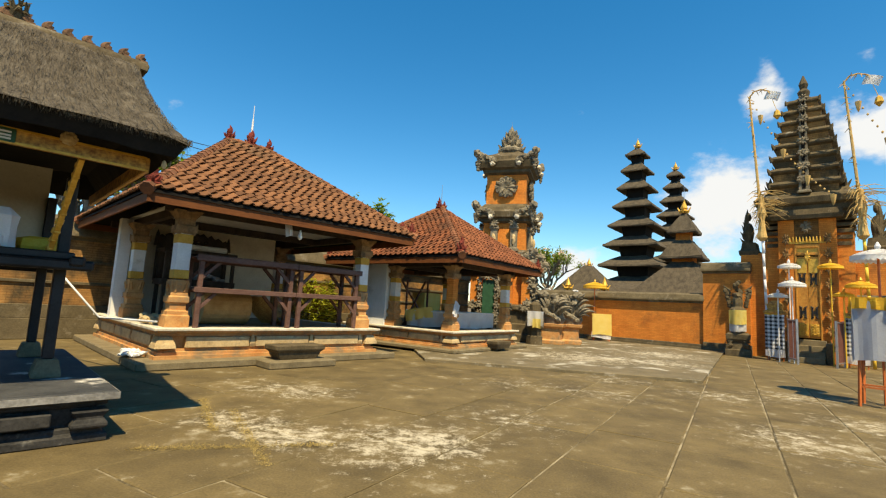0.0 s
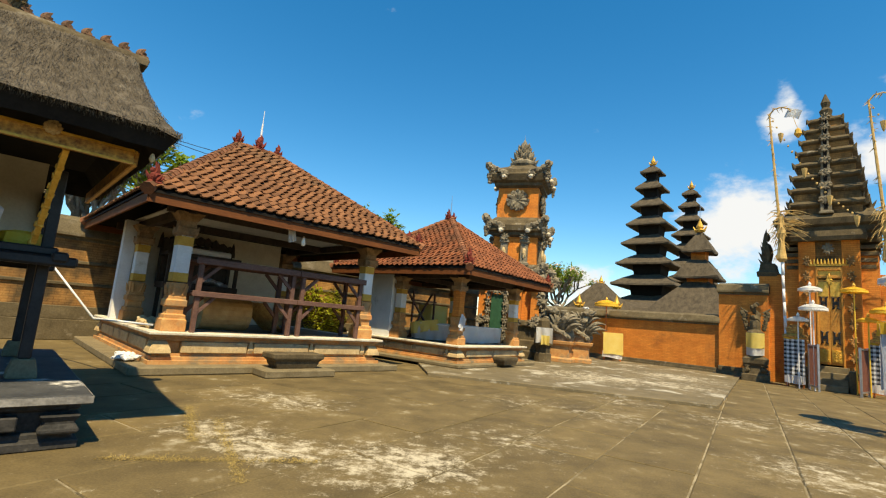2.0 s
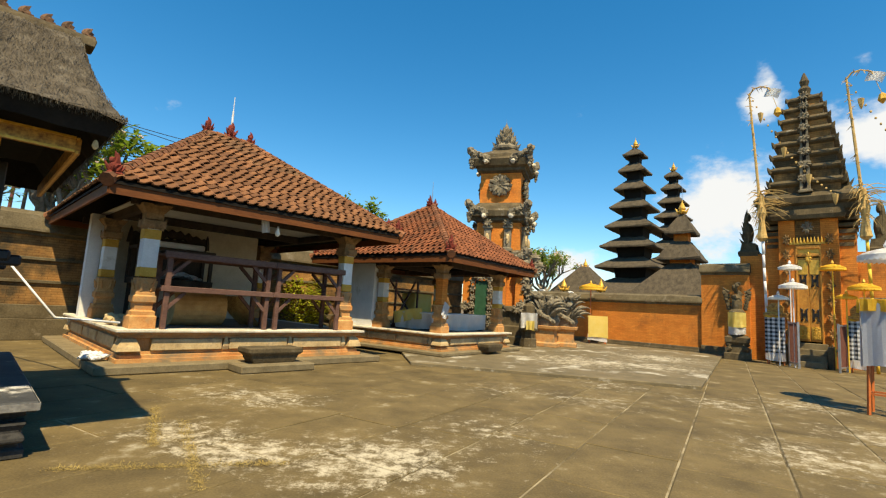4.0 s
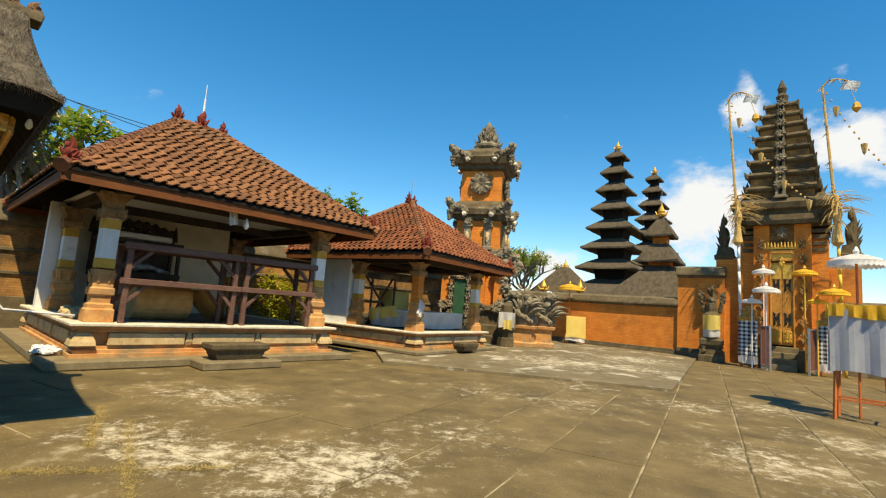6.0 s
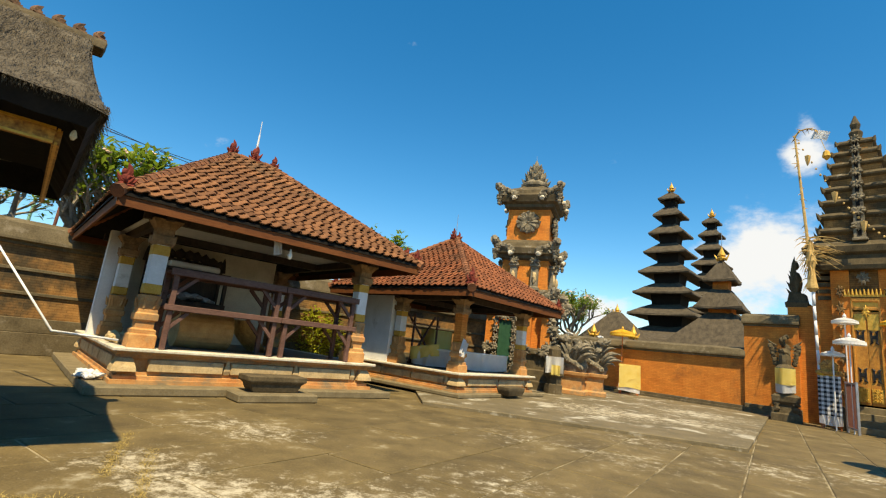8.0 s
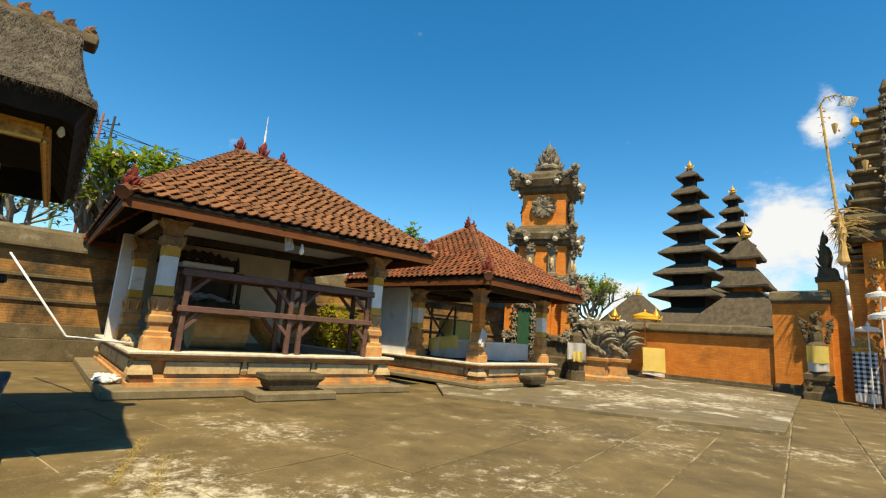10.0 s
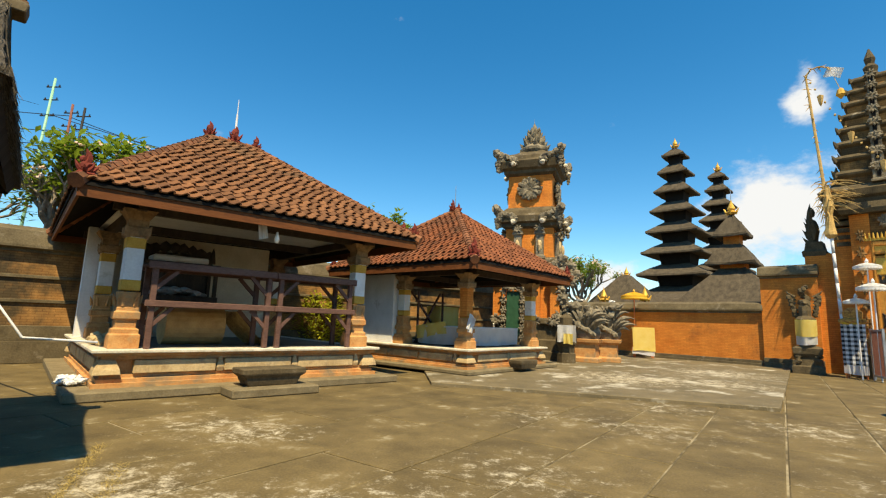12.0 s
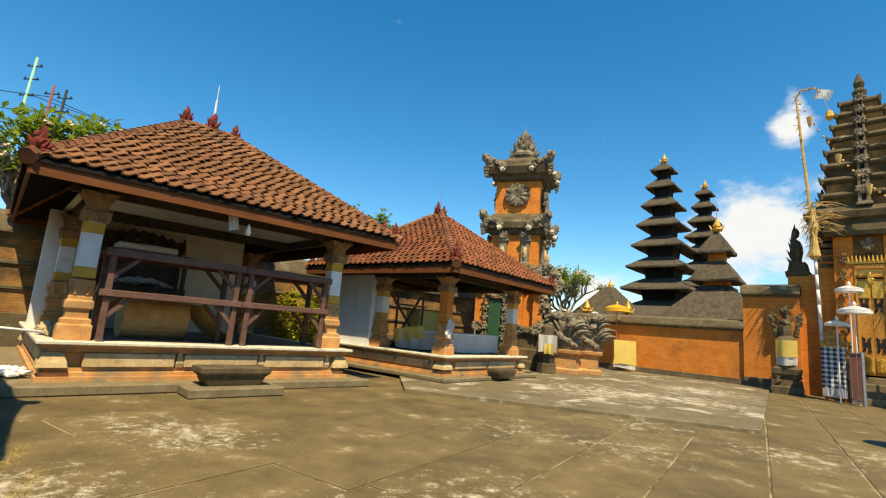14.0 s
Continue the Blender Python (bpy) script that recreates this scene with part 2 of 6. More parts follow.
    "check_dark": material("black_cotton", (0.012, 0.012, 0.014), (0.03, 0.03, 0.032), 6, 0.9, 0.1),
    "greycloth": material("grey_cotton", (0.25, 0.25, 0.25), (0.34, 0.34, 0.34), 6, 0.9, 0.1),
    "bark": material("grey_bark", (0.15, 0.125, 0.095), (0.33, 0.28, 0.22), 6, 0.9, 0.5, 30),
    "leaf": material("leaf_green", (0.13, 0.20, 0.018), (0.27, 0.36, 0.045), 2, 0.55, 0.0, 30, obvar=0.4),
    "leaf_yellow": material("leaf_yellow_green", (0.28, 0.31, 0.025), (0.48, 0.46, 0.05), 2, 0.6, 0.0, 30, obvar=0.35),
    "petal": material("blossom", (0.62, 0.38, 0.30), (0.80, 0.66, 0.55), 4, 0.7, 0),
    "straw": material("dried_palm_leaf", (0.36, 0.22, 0.07), (0.60, 0.42, 0.17), 8, 0.85, 0.2),
    "bamboo": material("whitewashed_bamboo", (0.55, 0.55, 0.56), (0.74, 0.74, 0.74), 6, 0.6, 0.1),
    "goldpole": material("yellow_wrapped_bamboo", (0.66, 0.38, 0.03), (0.80, 0.53, 0.07), 6, 0.6, 0.1),
    "orangepaint": material("orange_lacquer", (0.42, 0.10, 0.025), (0.55, 0.17, 0.05), 6, 0.5, 0.1),
    "board": material("white_panel", (0.50, 0.53, 0.60), (0.62, 0.65, 0.70), 3, 0.5, 0.05),
    "steel": material("grey_steel", (0.30, 0.30, 0.31), (0.46, 0.46, 0.47), 6, 0.4, 0.05, metal=0.7),
    "greenpipe": material("pale_green_pipe", (0.20, 0.42, 0.28), (0.30, 0.55, 0.38), 6, 0.5, 0.05),
    "rustpipe": material("rusty_pole", (0.14, 0.05, 0.035), (0.22, 0.09, 0.06), 6, 0.8, 0.1),
    "cable": material("black_cable", (0.01, 0.01, 0.012), (0.02, 0.02, 0.022), 6, 0.7, 0),
    "glassbulb": material("milky_glass", (0.70, 0.69, 0.62), (0.80, 0.79, 0.72), 6, 0.15, 0),
    "greendoor": material("dark_green_paint", (0.015, 0.06, 0.03), (0.03, 0.10, 0.05), 6, 0.6, 0.1),
}



def translucent(m, share):
    """Lets part of the light through, as thin leaves and cloth do."""
    n, l = m.node_tree.nodes, m.node_tree.links
    b = n["Principled BSDF"]
    out = n["Material Output"]
    tr_ = n.new("ShaderNodeBsdfTranslucent")
    l.new(b.inputs["Base Color"].links[0].from_socket, tr_.inputs["Color"])
    mx = n.new("ShaderNodeMixShader")
    mx.inputs[0].default_value = share
    l.new(b.outputs[0], mx.inputs[1])
    l.new(tr_.outputs[0], mx.inputs[2])
    l.new(mx.outputs[0], out.inputs["Surface"])


for key in ("leaf", "leaf_yellow"):
    translucent(M[key], 0.45)
for key in ("yellow", "paleyellow", "cloth"):
    translucent(M[key], 0.2)


def lime_patches(m, spots):
    """Adds lime crust that gathers round the given spots of the court, broken up by noise."""
    n, l = m.node_tree.nodes, m.node_tree.links
    b = n["Principled BSDF"]
    geo = n.new("ShaderNodeNewGeometry")
    nz = n.new("ShaderNodeTexNoise")
    nz.inputs["Scale"].default_value, nz.inputs["Detail"].default_value, nz.inputs["Roughness"].default_value = 4.8, 12, 0.86
    l.new(geo.outputs["Position"], nz.inputs["Vector"])
    total = nz.outputs["Fac"]
    for x, y, r, k in spots:
        d = n.new("ShaderNodeVectorMath")
        d.operation = "DISTANCE"
        d.inputs[1].default_value = (x, y, 0)
        l.new(geo.outputs["Position"], d.inputs[0])
        f = n.new("ShaderNodeMapRange")
        f.interpolation_type = "SMOOTHSTEP"
        f.inputs["From Min"].default_value, f.inputs["From Max"].default_value = 0.0, r
        f.inputs["To Min"].default_value, f.inputs["To Max"].default_value = k, 0.0
        l.new(d.outputs["Value"], f.inputs["Value"])
        a = n.new("ShaderNodeMath")
        a.operation = "ADD"
        l.new(total, a.inputs[0])
        l.new(f.outputs[0], a.inputs[1])
        total = a.outputs[0]
    f = n.new("ShaderNodeMapRange")
    f.inputs["From Min"].default_value, f.inputs["From Max"].default_value = 0.59, 0.69
    l.new(total, f.inputs["Value"])
    mx = n.new("ShaderNodeMix")
    mx.data_type = "RGBA"
    src = b.inputs["Base Color"].links[0].from_socket
    l.new(f.outputs[0], mx.inputs["Factor"])
    l.new(src, mx.inputs["A"])
    mx.inputs["B"].default_value = (0.46, 0.41, 0.30, 1)
    l.new(mx.outputs["Result"], b.inputs["Base Color"])


lime_patches(M["paving"], ((-0.75, 5.3, 1.5, 0.13), (-2.6, 5.9, 1.1, 0.12), (0.6, 6.6, 1.4, 0.09), (-3.2, 8.0, 1.3, 0.08), (-0.2, 5.4, 0.9, 0.05), (-1.9, 5.4, 0.8, 0.12), (4.0, 6.2, 1.6, 0.12), (5.8, 7.2, 1.4, 0.12), (2.6, 8.8, 1.3, 0.09), (1.2, 9.5, 1.5, 0.08), (4.8, 9.2, 1.3, 0.11), (-2.2, 7.6, 1.2, 0.11), (6.5, 9.5, 1.5, 0.11), (3.4, 10.6, 1.6, 0.09)))
lime_patches(M["terrace"], ((4.0, 14.5, 3.0, 0.14), (7.5, 17.0, 3.0, 0.13), (6.5, 14.0, 2.0, 0.10)))

# --- mesh helpers ---


def box(bm, a, b, m=None):
    """An axis-aligned box from corner a to corner b, moved by m."""
    vs = [bm.verts.new(Vector((x, y, z)) if m is None else m @ Vector((x, y, z))) for z in (a[2], b[2]) for y in (a[1], b[1]) for x in (a[0], b[0])]
    for f in ((0, 2, 3, 1), (4, 5, 7, 6), (0, 1, 5, 4), (1, 3, 7, 5), (3, 2, 6, 7), (2, 0, 4, 6)):
        bm.faces.new([vs[i] for i in f])
    return vs


def loft(bm, rings, m=None, sides=4, turn=None):
    """Rings of (half x, half y, z) joined from bottom to top and capped; more sides give a rounder section."""
    turn = math.pi / sides if turn is None else turn
    grow = 1 / math.cos(math.pi / sides)
    made = []
    for ring in rings:
        hx, hy, z = ring[:3]
        cx, cy = ring[3:5] if len(ring) > 3 else (0, 0)
        row = []
        for i in range(sides):
            an = turn + 2 * math.pi * i / sides
            p = Vector((cx + hx * grow * math.cos(an), cy + hy * grow * math.sin(an), z))
            row.append(bm.verts.new(p if m is None else m @ p))
        made.append(row)
    for lo, hi in zip(made, made[1:]):
        for i in range(sides):
            j = (i + 1) % sides
            bm.faces.new((lo[i], lo[j], hi[j], hi[i]))
    bm.faces.new(made[0][::-1])
    bm.faces.new(made[-1])
    return made


def rod(bm, a, b, r, r2=None, sides=6):
    """A tapered round bar from a to b."""
    a, b = Vector(a), Vector(b)
    q = (b - a).to_track_quat("Z", "Y").to_matrix().to_4x4()
    m = Matrix.Translation(a) @ q
    r2 = r if r2 is None else r2
    loft(bm, [(r, r, 0), (r2, r2, (b - a).length)], m, sides)


def bar(bm, a, b, w, h):
    """A squared timber from a to b, w wide and h deep."""
    a, b = Vector(a), Vector(b)
    q = (b - a).to_track_quat("Z", "Y").to_matrix().to_4x4()
    loft(bm, [(w / 2, h / 2, 0), (w / 2, h / 2, (b - a).length)], Matrix.Translation(a) @ q)


def lump(bm, c, size, rnd, rough=0.25, sub=1):
    """A worn, uneven lump of stone."""
    out = bmesh.ops.create_icosphere(bm, subdivisions=sub, radius=1.0)["verts"]
    sx, sy, sz = size
    for v in out:
        k = 1 + rnd.uniform(-rough, rough)
        v.co = Vector((c[0] + v.co.x * sx * k, c[1] + v.co.y * sy * k, c[2] + v.co.z * sz * k))


def horn(bm, base, tip, r, bend=(0, 0, 0), steps=4, sides=5):
    """A curling, tapering tongue of carving."""
    base, tip, bend = Vector(base), Vector(tip), Vector(bend)
    last = None
    for i in range(steps + 1):
        t = i / steps
        p = base.lerp(tip, t) + bend * (4 * t * (1 - t))
        rr = r * (1 - t) ** 0.55 + 0.004
        d = (tip - base).normalized()
        u = d.orthogonal().normalized()
        w = d.cross(u)
        ring = [bm.verts.new(p + (u * math.cos(2 * math.pi * k / sides) + w * math.sin(2 * math.pi * k / sides)) * rr) for k in range(sides)]
        if last:
            for k in range(sides):
                bm.faces.new((last[k], last[(k + 1) % sides], ring[(k + 1) % sides], ring[k]))
        else:
            bm.faces.new(ring[::-1])
        last = ring
    bm.faces.new(last)


def carving(bm, c, size, rnd, facing=(0, -1), count=12):
    """A clump of carved leaves and curls that stands proud of a wall and spreads to its edges."""
    fx, fy = facing
    side = Vector((-fy, fx, 0))
    out = Vector((fx, fy, 0))
    c = Vector(c)
    w, d, h = size
    lump(bm, c, (w * 0.30 * abs(side.x) + d * 0.5 * abs(out.x) + 0.01, w * 0.30 * abs(side.y) + d * 0.5 * abs(out.y) + 0.01, h * 0.3), rnd, 0.2, 2)
    for i in range(count):
        an = 2 * math.pi * (i + rnd.uniform(-0.2, 0.2)) / count
        tip = c + side * (math.cos(an) * w * 0.5) + Vector((0, 0, math.sin(an) * h * 0.5)) + out * d * rnd.uniform(0.1, 0.6)
        root = c + side * (math.cos(an) * w * 0.12) + Vector((0, 0, math.sin(an) * h * 0.12))
        horn(bm, root, tip, min(w, h) * rnd.uniform(0.11, 0.17), out * d * rnd.uniform(0.2, 0.5), 3, 5)


def thing(name, m, label, category, group="", kind=""):
    ob = new(name)
    ob.empty_display_size = 0.2
    ob.matrix_world = m
    return tagged(ob, label, category, group, kind)


def part(name, bm, mat, parent=None, label="", smooth=False, bevel=0.0, m=None):
    """Links a bmesh as one mesh object under a thing or part."""
    bmesh.ops.recalc_face_normals(bm, faces=bm.faces)
    if bevel:
        bmesh.ops.bevel(bm, geom=list(bm.edges), offset=bevel, segments=1, affect="EDGES", clamp_overlap=True)
    me = bpy.data.meshes.new(name)
    bm.to_mesh(me)
    bm.free()
    me.materials.append(M[mat] if isinstance(mat, str) else mat)
    if smooth:
        me.shade_smooth()
    ob = new(name, me)
    if parent:
        ob.parent = parent
    if m is not None:
        ob.matrix_basis = m
    if label:
        ob["label"] = label
    return ob


def piece(name, mesh, parent, m):
    """One more object on a shared mesh."""
    ob = new(name, mesh)
    ob.parent = parent
    ob.matrix_basis = m
    return ob


def mesh_of(name, bm, mat):
    bmesh.ops.recalc_face_normals(bm, faces=bm.faces)
    me = bpy.data.meshes.new(name)
    bm.to_mesh(me)
    bm.free()
    me.materials.append(M[mat])
    return me


def B():
    return bmesh.new()


def setting(name, bm, mat, label, category, m=None, bevel=0.0):
    ob = part(name, bm, mat, None, "", False, bevel, m)
    return tagged(ob, label, category, "", "structure")

# --- ground, terrace, walls ---
rnd = random.Random(7)
WALL_A, WALL_B, WALL_L = -43.0, 45.0, 46.0     # turns of the gate wall, the near pavilion and the long side wall

g = B()
loft(g, [(900, 900, -1.2), (900, 900, -0.035)])
setting("ground", g, "ground", "dry brown earth round the temple court", "ground")

g = B()
loft(g, [(21, 21, -0.03), (21, 21, -0.012)], pose(1, 12, 0, 0, 0, 59 - 90))
pavement = setting("pavement", g, "joint", "stone court paved with large worn brown slabs", "pavement")

TERRACE = [(-0.6, 12.15), (5.4, 10.8), (11.9, 20.7), (8.5, 24.4), (3.0, 30.0), (-2.0, 21.0)]
g = B()
lo = [g.verts.new((x, y, -0.02)) for x, y in TERRACE]
hi = [g.verts.new((x, y, 0.07)) for x, y in TERRACE]
g.faces.new(hi)
g.faces.new(lo[::-1])
for i in range(len(TERRACE)):
    j = (i + 1) % len(TERRACE)
    g.faces.new((lo[i], lo[j], hi[j], hi[i]))
setting("terrace", g, "terrace", "low raised terrace of lichen-spotted grey stone", "terrace", bevel=0.012)

WALL0 = Vector((11.3, 21.2, 0))


def wall_run(name, start, turn, length, height, thick, mat, label, coping=0.36, base=0.3, courses=0):
    """A wall with a stone foot and a sloping, overhanging coping; it runs along its own x."""
    m = pose(start[0], start[1], 0, 0, 0, turn)
    body = B()
    box(body, (0, 0, 0), (length, thick, height - coping))
    ob = setting(name, body, mat, label, "wall", m)
    f = B()
    box(f, (-0.02, -0.10, 0), (length + 0.02, thick + 0.10, base * 0.6))
    box(f, (-0.02, -0.05, base * 0.6), (length + 0.02, thick + 0.05, base))
    part("foot", f, "coping", ob, "grey stone footing", bevel=0.012)
    c = B()
    z = height - coping
    hw = thick / 2
    mid = pose(length / 2, hw, 0)
    loft(c, [(length / 2 + 0.02, hw + 0.05, z), (length / 2 + 0.02, hw + 0.05, z + 0.07), (length / 2 + 0.05, hw + 0.17, z + 0.10), (length / 2 + 0.05, hw + 0.17, z + 0.16),
             (length / 2 + 0.05, hw + 0.10, z + coping * 0.8), (length / 2, hw * 0.5, z + coping)], mid)
    part("coping", c, "coping", ob, "soot-dark sloping stone coping")
    for k in range(courses):
        s = B()
        zz = base + (height - coping - base) * (k + 1) / (courses + 1)
        box(s, (0, -0.05, zz - 0.04), (length, 0, zz + 0.04))
        part("string_course", s, "coping", ob, "projecting darker brick course", bevel=0.01)
    return ob


ca, sa = math.cos(radians(WALL_A)), math.sin(radians(WALL_A))


def on_wall(s, off=0.0, z=0.0):
    """A place s metres along the gate wall and off metres in front of it."""
    return Vector((WALL0.x + ca * s + sa * off, WALL0.y + sa * s - ca * off, z))


p = on_wall(-9.5)
wall_run("wall_1", p, WALL_A, 9.5, 2.5, 0.5, "brick", "orange brick court wall with a sooty stone coping", 0.46, 0.28)
p = on_wall(0.02, 0.12)
wall_run("wall_2", p, WALL_A, 1.75, 3.85, 0.7, "brick", "taller brick wall pier beside the gate tower", 0.50, 0.4)
p = on_wall(5.1, 0.0)
wall_run("wall_3", p, WALL_A, 9.0, 2.6, 0.6, "brick", "orange brick wall beyond the gate", 0.5, 0.4)
cl, sl = math.cos(radians(WALL_L)), math.sin(radians(WALL_L))
wall_run("wall_4", (-10.6 - 9 * cl, 12.1 - 9 * sl), WALL_L, 26.0, 3.15, 0.6, "brick_old", "long weathered brick wall with dark copings", 0.62, 0.85, 2)
# plain walls that close the court behind the camera
wall_run("wall_5", (-18, -5), -14, 30.0, 3.0, 0.5, "brick_old", "plain brick wall closing the court", 0.5, 0.4)
wall_run("wall_6", (11.2, -12.2), 62, 24.0, 3.0, 0.5, "brick", "plain brick wall along the court's side", 0.5, 0.4)

# --- roofs ---


def tile_mesh(w, d):
    """One clay pantile: a flat trough beside a raised roll, with a thick, hooked lower edge; it lies along +y, upwards."""
    bm = B()
    prof = ((0.0, 0.004, 0.0), (0.22, 0.000, -0.008), (0.45, 0.004, -0.006), (0.62, 0.020, 0.010), (0.80, 0.036, 0.022), (1.0, 0.026, 0.012))
    n = len(prof)
    top, low = [], []
    for y, lift in ((0.0, 0.030), (d, 0.002)):
        for u, z, dip in prof:
            x = -w / 2 + (w + 0.02) * u
            yy = y + (dip if y == 0 else 0)
            top.append(bm.verts.new((x, yy, z + lift)))
            low.append(bm.verts.new((x, yy + 0.004, z + lift - 0.024)))
    for i in range(n - 1):
        bm.faces.new((top[i], top[i + 1], top[n + i + 1], top[n + i]))
        bm.faces.new((low[i], top[i], top[i + 1], low[i + 1])[::-1])
    bm.faces.new((low[0], low[n], top[n], top[0]))
    bm.faces.new((low[n - 1], top[n - 1], top[2 * n - 1], low[2 * n - 1]))
    return bm


def tiled_plane(parent, corners, mesh, w, d, budget, joined):
    """Tiles a roof plane given by its lower left, lower right, upper right and upper left corners; returns what is left of the budget."""
    a, b, c2, e = (Vector(v) for v in corners)
    u = (b - a).normalized()
    nrm = u.cross((e + c2) / 2 - (a + b) / 2).normalized()
    v = nrm.cross(u)
    height = (e - a).dot(v)
    rows = int(height / d)
    rr = random.Random(3)
    for j in range(rows + 1):
        t = (j + 0.5) / (rows + 1)
        left, right = a.lerp(e, t), b.lerp(c2, t)
        span = (right - left).dot(u)
        count = max(1, int(span / w + 0.5))
        origin = a + v * (height * j / (rows + 1))
        x0 = (left - a).dot(u)
        for i in range(count):
            x = x0 + (i + 0.5 + 0.5 * ((j * 0.4) % 1) - 0.25) * span / count
            at = origin + u * x + nrm * (0.03 + rr.uniform(-0.006, 0.006)) + v * rr.uniform(-0.012, 0.012)
            tilt = rr.uniform(-0.02, 0.02)
            m = Matrix((( *u, 0), (*v, 0), (*nrm, 0), (0, 0, 0, 1))).transposed()
            m = Matrix.Translation(at) @ m @ Matrix.Rotation(tilt, 4, "Z")
            if budget > 0:
                piece("tile", mesh, parent, m)
                budget -= 1
            else:
                joined.append(m)
    return budget


def joined_copies(name, mesh, ms, parent, mat, label):
    """Many copies of a small mesh joined into one mesh."""
    if not ms:
        return None
    src = np.array([v.co[:] for v in mesh.vertices])
    faces = [tuple(p.vertices) for p in mesh.polygons]
    verts, polys = [], []
    for m in ms:
        k = len(verts)
        a = np.array(m)
        verts.extend((src @ a[:3, :3].T + a[:3, 3]).tolist())
        polys.extend([tuple(i + k for i in f) for f in faces])
    me = bpy.data.meshes.new(name)
    me.from_pydata(verts, [], polys)
    me.materials.append(M[mat])
    ob = new(name, me)
    ob.parent = parent
    return tagged(ob, label, "", "", "stuff")


def hip_beam(parent, a, b, n=14):
    """A hip or ridge of half-round cover tiles."""
    a, b = Vector(a), Vector(b)
    q = (b - a).to_track_quat("Z", "Y").to_matrix().to_4x4()
    step = (b - a).length / n
    bm = B()
    loft(bm, [(0.105, 0.105, -0.02), (0.085, 0.085, step)], None, 8)
    cap = mesh_of("hip_tile", bm, "tile_hip")
    for i in range(n):
        piece("hip_tile", cap, parent, Matrix.Translation(a.lerp(b, i / n)) @ q)


def finial(parent, at, size, seed, name="finial", mat="redpaint", label="red carved clay finial"):
    size *= 0.82
    bm = B()
    r = random.Random(seed)
    x, y, z = at
    loft(bm, [(0.20 * size, 0.14 * size, z), (0.26 * size, 0.18 * size, z + 0.10 * size), (0.13 * size, 0.10 * size, z + 0.22 * size)], pose(x, y, 0))
    lump(bm, (x, y, z + 0.30 * size), (0.20 * size, 0.15 * size, 0.20 * size), r, 0.3, 2)
    lump(bm, (x - 0.02, y, z + 0.52 * size), (0.14 * size, 0.12 * size, 0.17 * size), r, 0.3, 2)
    horn(bm, (x, y, z + 0.45 * size), (x - 0.05 * size, y, z + 0.92 * size), 0.13 * size, (0.07 * size, 0, 0))
    for k in range(7):
        an = k * 0.9
        horn(bm, (x + 0.1 * size * math.cos(an), y + 0.1 * size * math.sin(an), z + 0.2 * size), (x + 0.33 * size * math.cos(an), y + 0.28 * size * math.sin(an), z + r.uniform(0.3, 0.6) * size), 0.085 * size, (0, 0, -0.05 * size))
    return part(name, bm, mat, parent, label)


def tiled_roof(parent, x0, y0, x1, y1, eave, ridge_a, ridge_b, budget, clay="tile"):
    """A hipped tile roof over the rectangle, to the ridge from a to b; eave and ridge are heights in the points."""
    A, Bq, C2, D2 = (x0, y0, eave), (x1, y0, eave), (x1, y1, eave), (x0, y1, eave)
    RA, RB = Vector(ridge_a), Vector(ridge_b)
    deck = B()
    vs = [deck.verts.new(v) for v in (A, Bq, C2, D2, RA, RB)]
    lowv = [deck.verts.new(Vector(v) - Vector((0, 0, 0.045))) for v in (A, Bq, C2, D2)]
    ra2, rb2 = deck.verts.new(RA - Vector((0, 0, 0.14))), deck.verts.new(RB - Vector((0, 0, 0.14)))
    for f in ((0, 1, 5, 4), (1, 2, 5), (2, 3, 4, 5), (3, 0, 4)):
        deck.faces.new([vs[i] for i in f])
    for f in ((0, 1, 5, 4), (1, 2, 5), (2, 3, 4, 5), (3, 0, 4)):
        under = [(lowv + [ra2, rb2])[i] for i in f]
        deck.faces.new(under[::-1])
    for i in range(4):
        j = (i + 1) % 4
        deck.faces.new((vs[i], lowv[i], lowv[j], vs[j]))
    # deck and its edge carry the eave shade in their colour
    roof = part("roof", deck, "soffit", parent, "boarded underside of the roof, its shade put into the colour")
    tm = mesh_of("tile", tile_mesh(0.200, 0.23), clay)
    joined = []
    for corners in ((A, Bq, RB, RA), (Bq, C2, RB, RB), (D2, A, RA, RA), (C2, D2, RA, RB)):
        budget = tiled_plane(roof, corners, tm, 0.200, 0.178, budget, joined)
    joined_copies("tile_field", tm, joined, roof, clay, "weathered orange clay roof tiles")
    for corner, top in ((A, RA), (Bq, RB), (C2, RB), (D2, RA)):
        hip_beam(roof, corner, top, 22)
    if (RA - RB).length > 0.2:
        hip_beam(roof, RA, RB, 5)
    for nm, q0, q1 in (("fascia", (x0, y0), (x1, y0)), ("fascia", (x1, y0), (x1, y1)), ("fascia", (x1, y1), (x0, y1)), ("fascia", (x0, y1), (x0, y0))):
        bm = B()
        cx_, cy_ = (x0 + x1) / 2, (y0 + y1) / 2
        bar(bm, (q0[0] * 0.985 + 0.015 * cx_, q0[1] * 0.985 + 0.015 * cy_, eave - 0.125), (q1[0] * 0.985 + 0.015 * cx_, q1[1] * 0.985 + 0.015 * cy_, eave - 0.125), 0.04, 0.16)
        part(nm, bm, "fascia", roof, "red-brown wooden fascia board")
    return roof


def stone_base(parent, w, d, top, seed, apron=0.34, rise=0.14):
    """A moulded brick and stone platform from (0,0) to (w,d) with panels, corner stones and a pale slab edge."""
    r = random.Random(seed)
    mid = pose(w / 2, d / 2, 0)
    bm = B()
    loft(bm, [(w / 2 + apron, d / 2 + apron, 0), (w / 2 + apron, d / 2 + apron, rise)], mid)
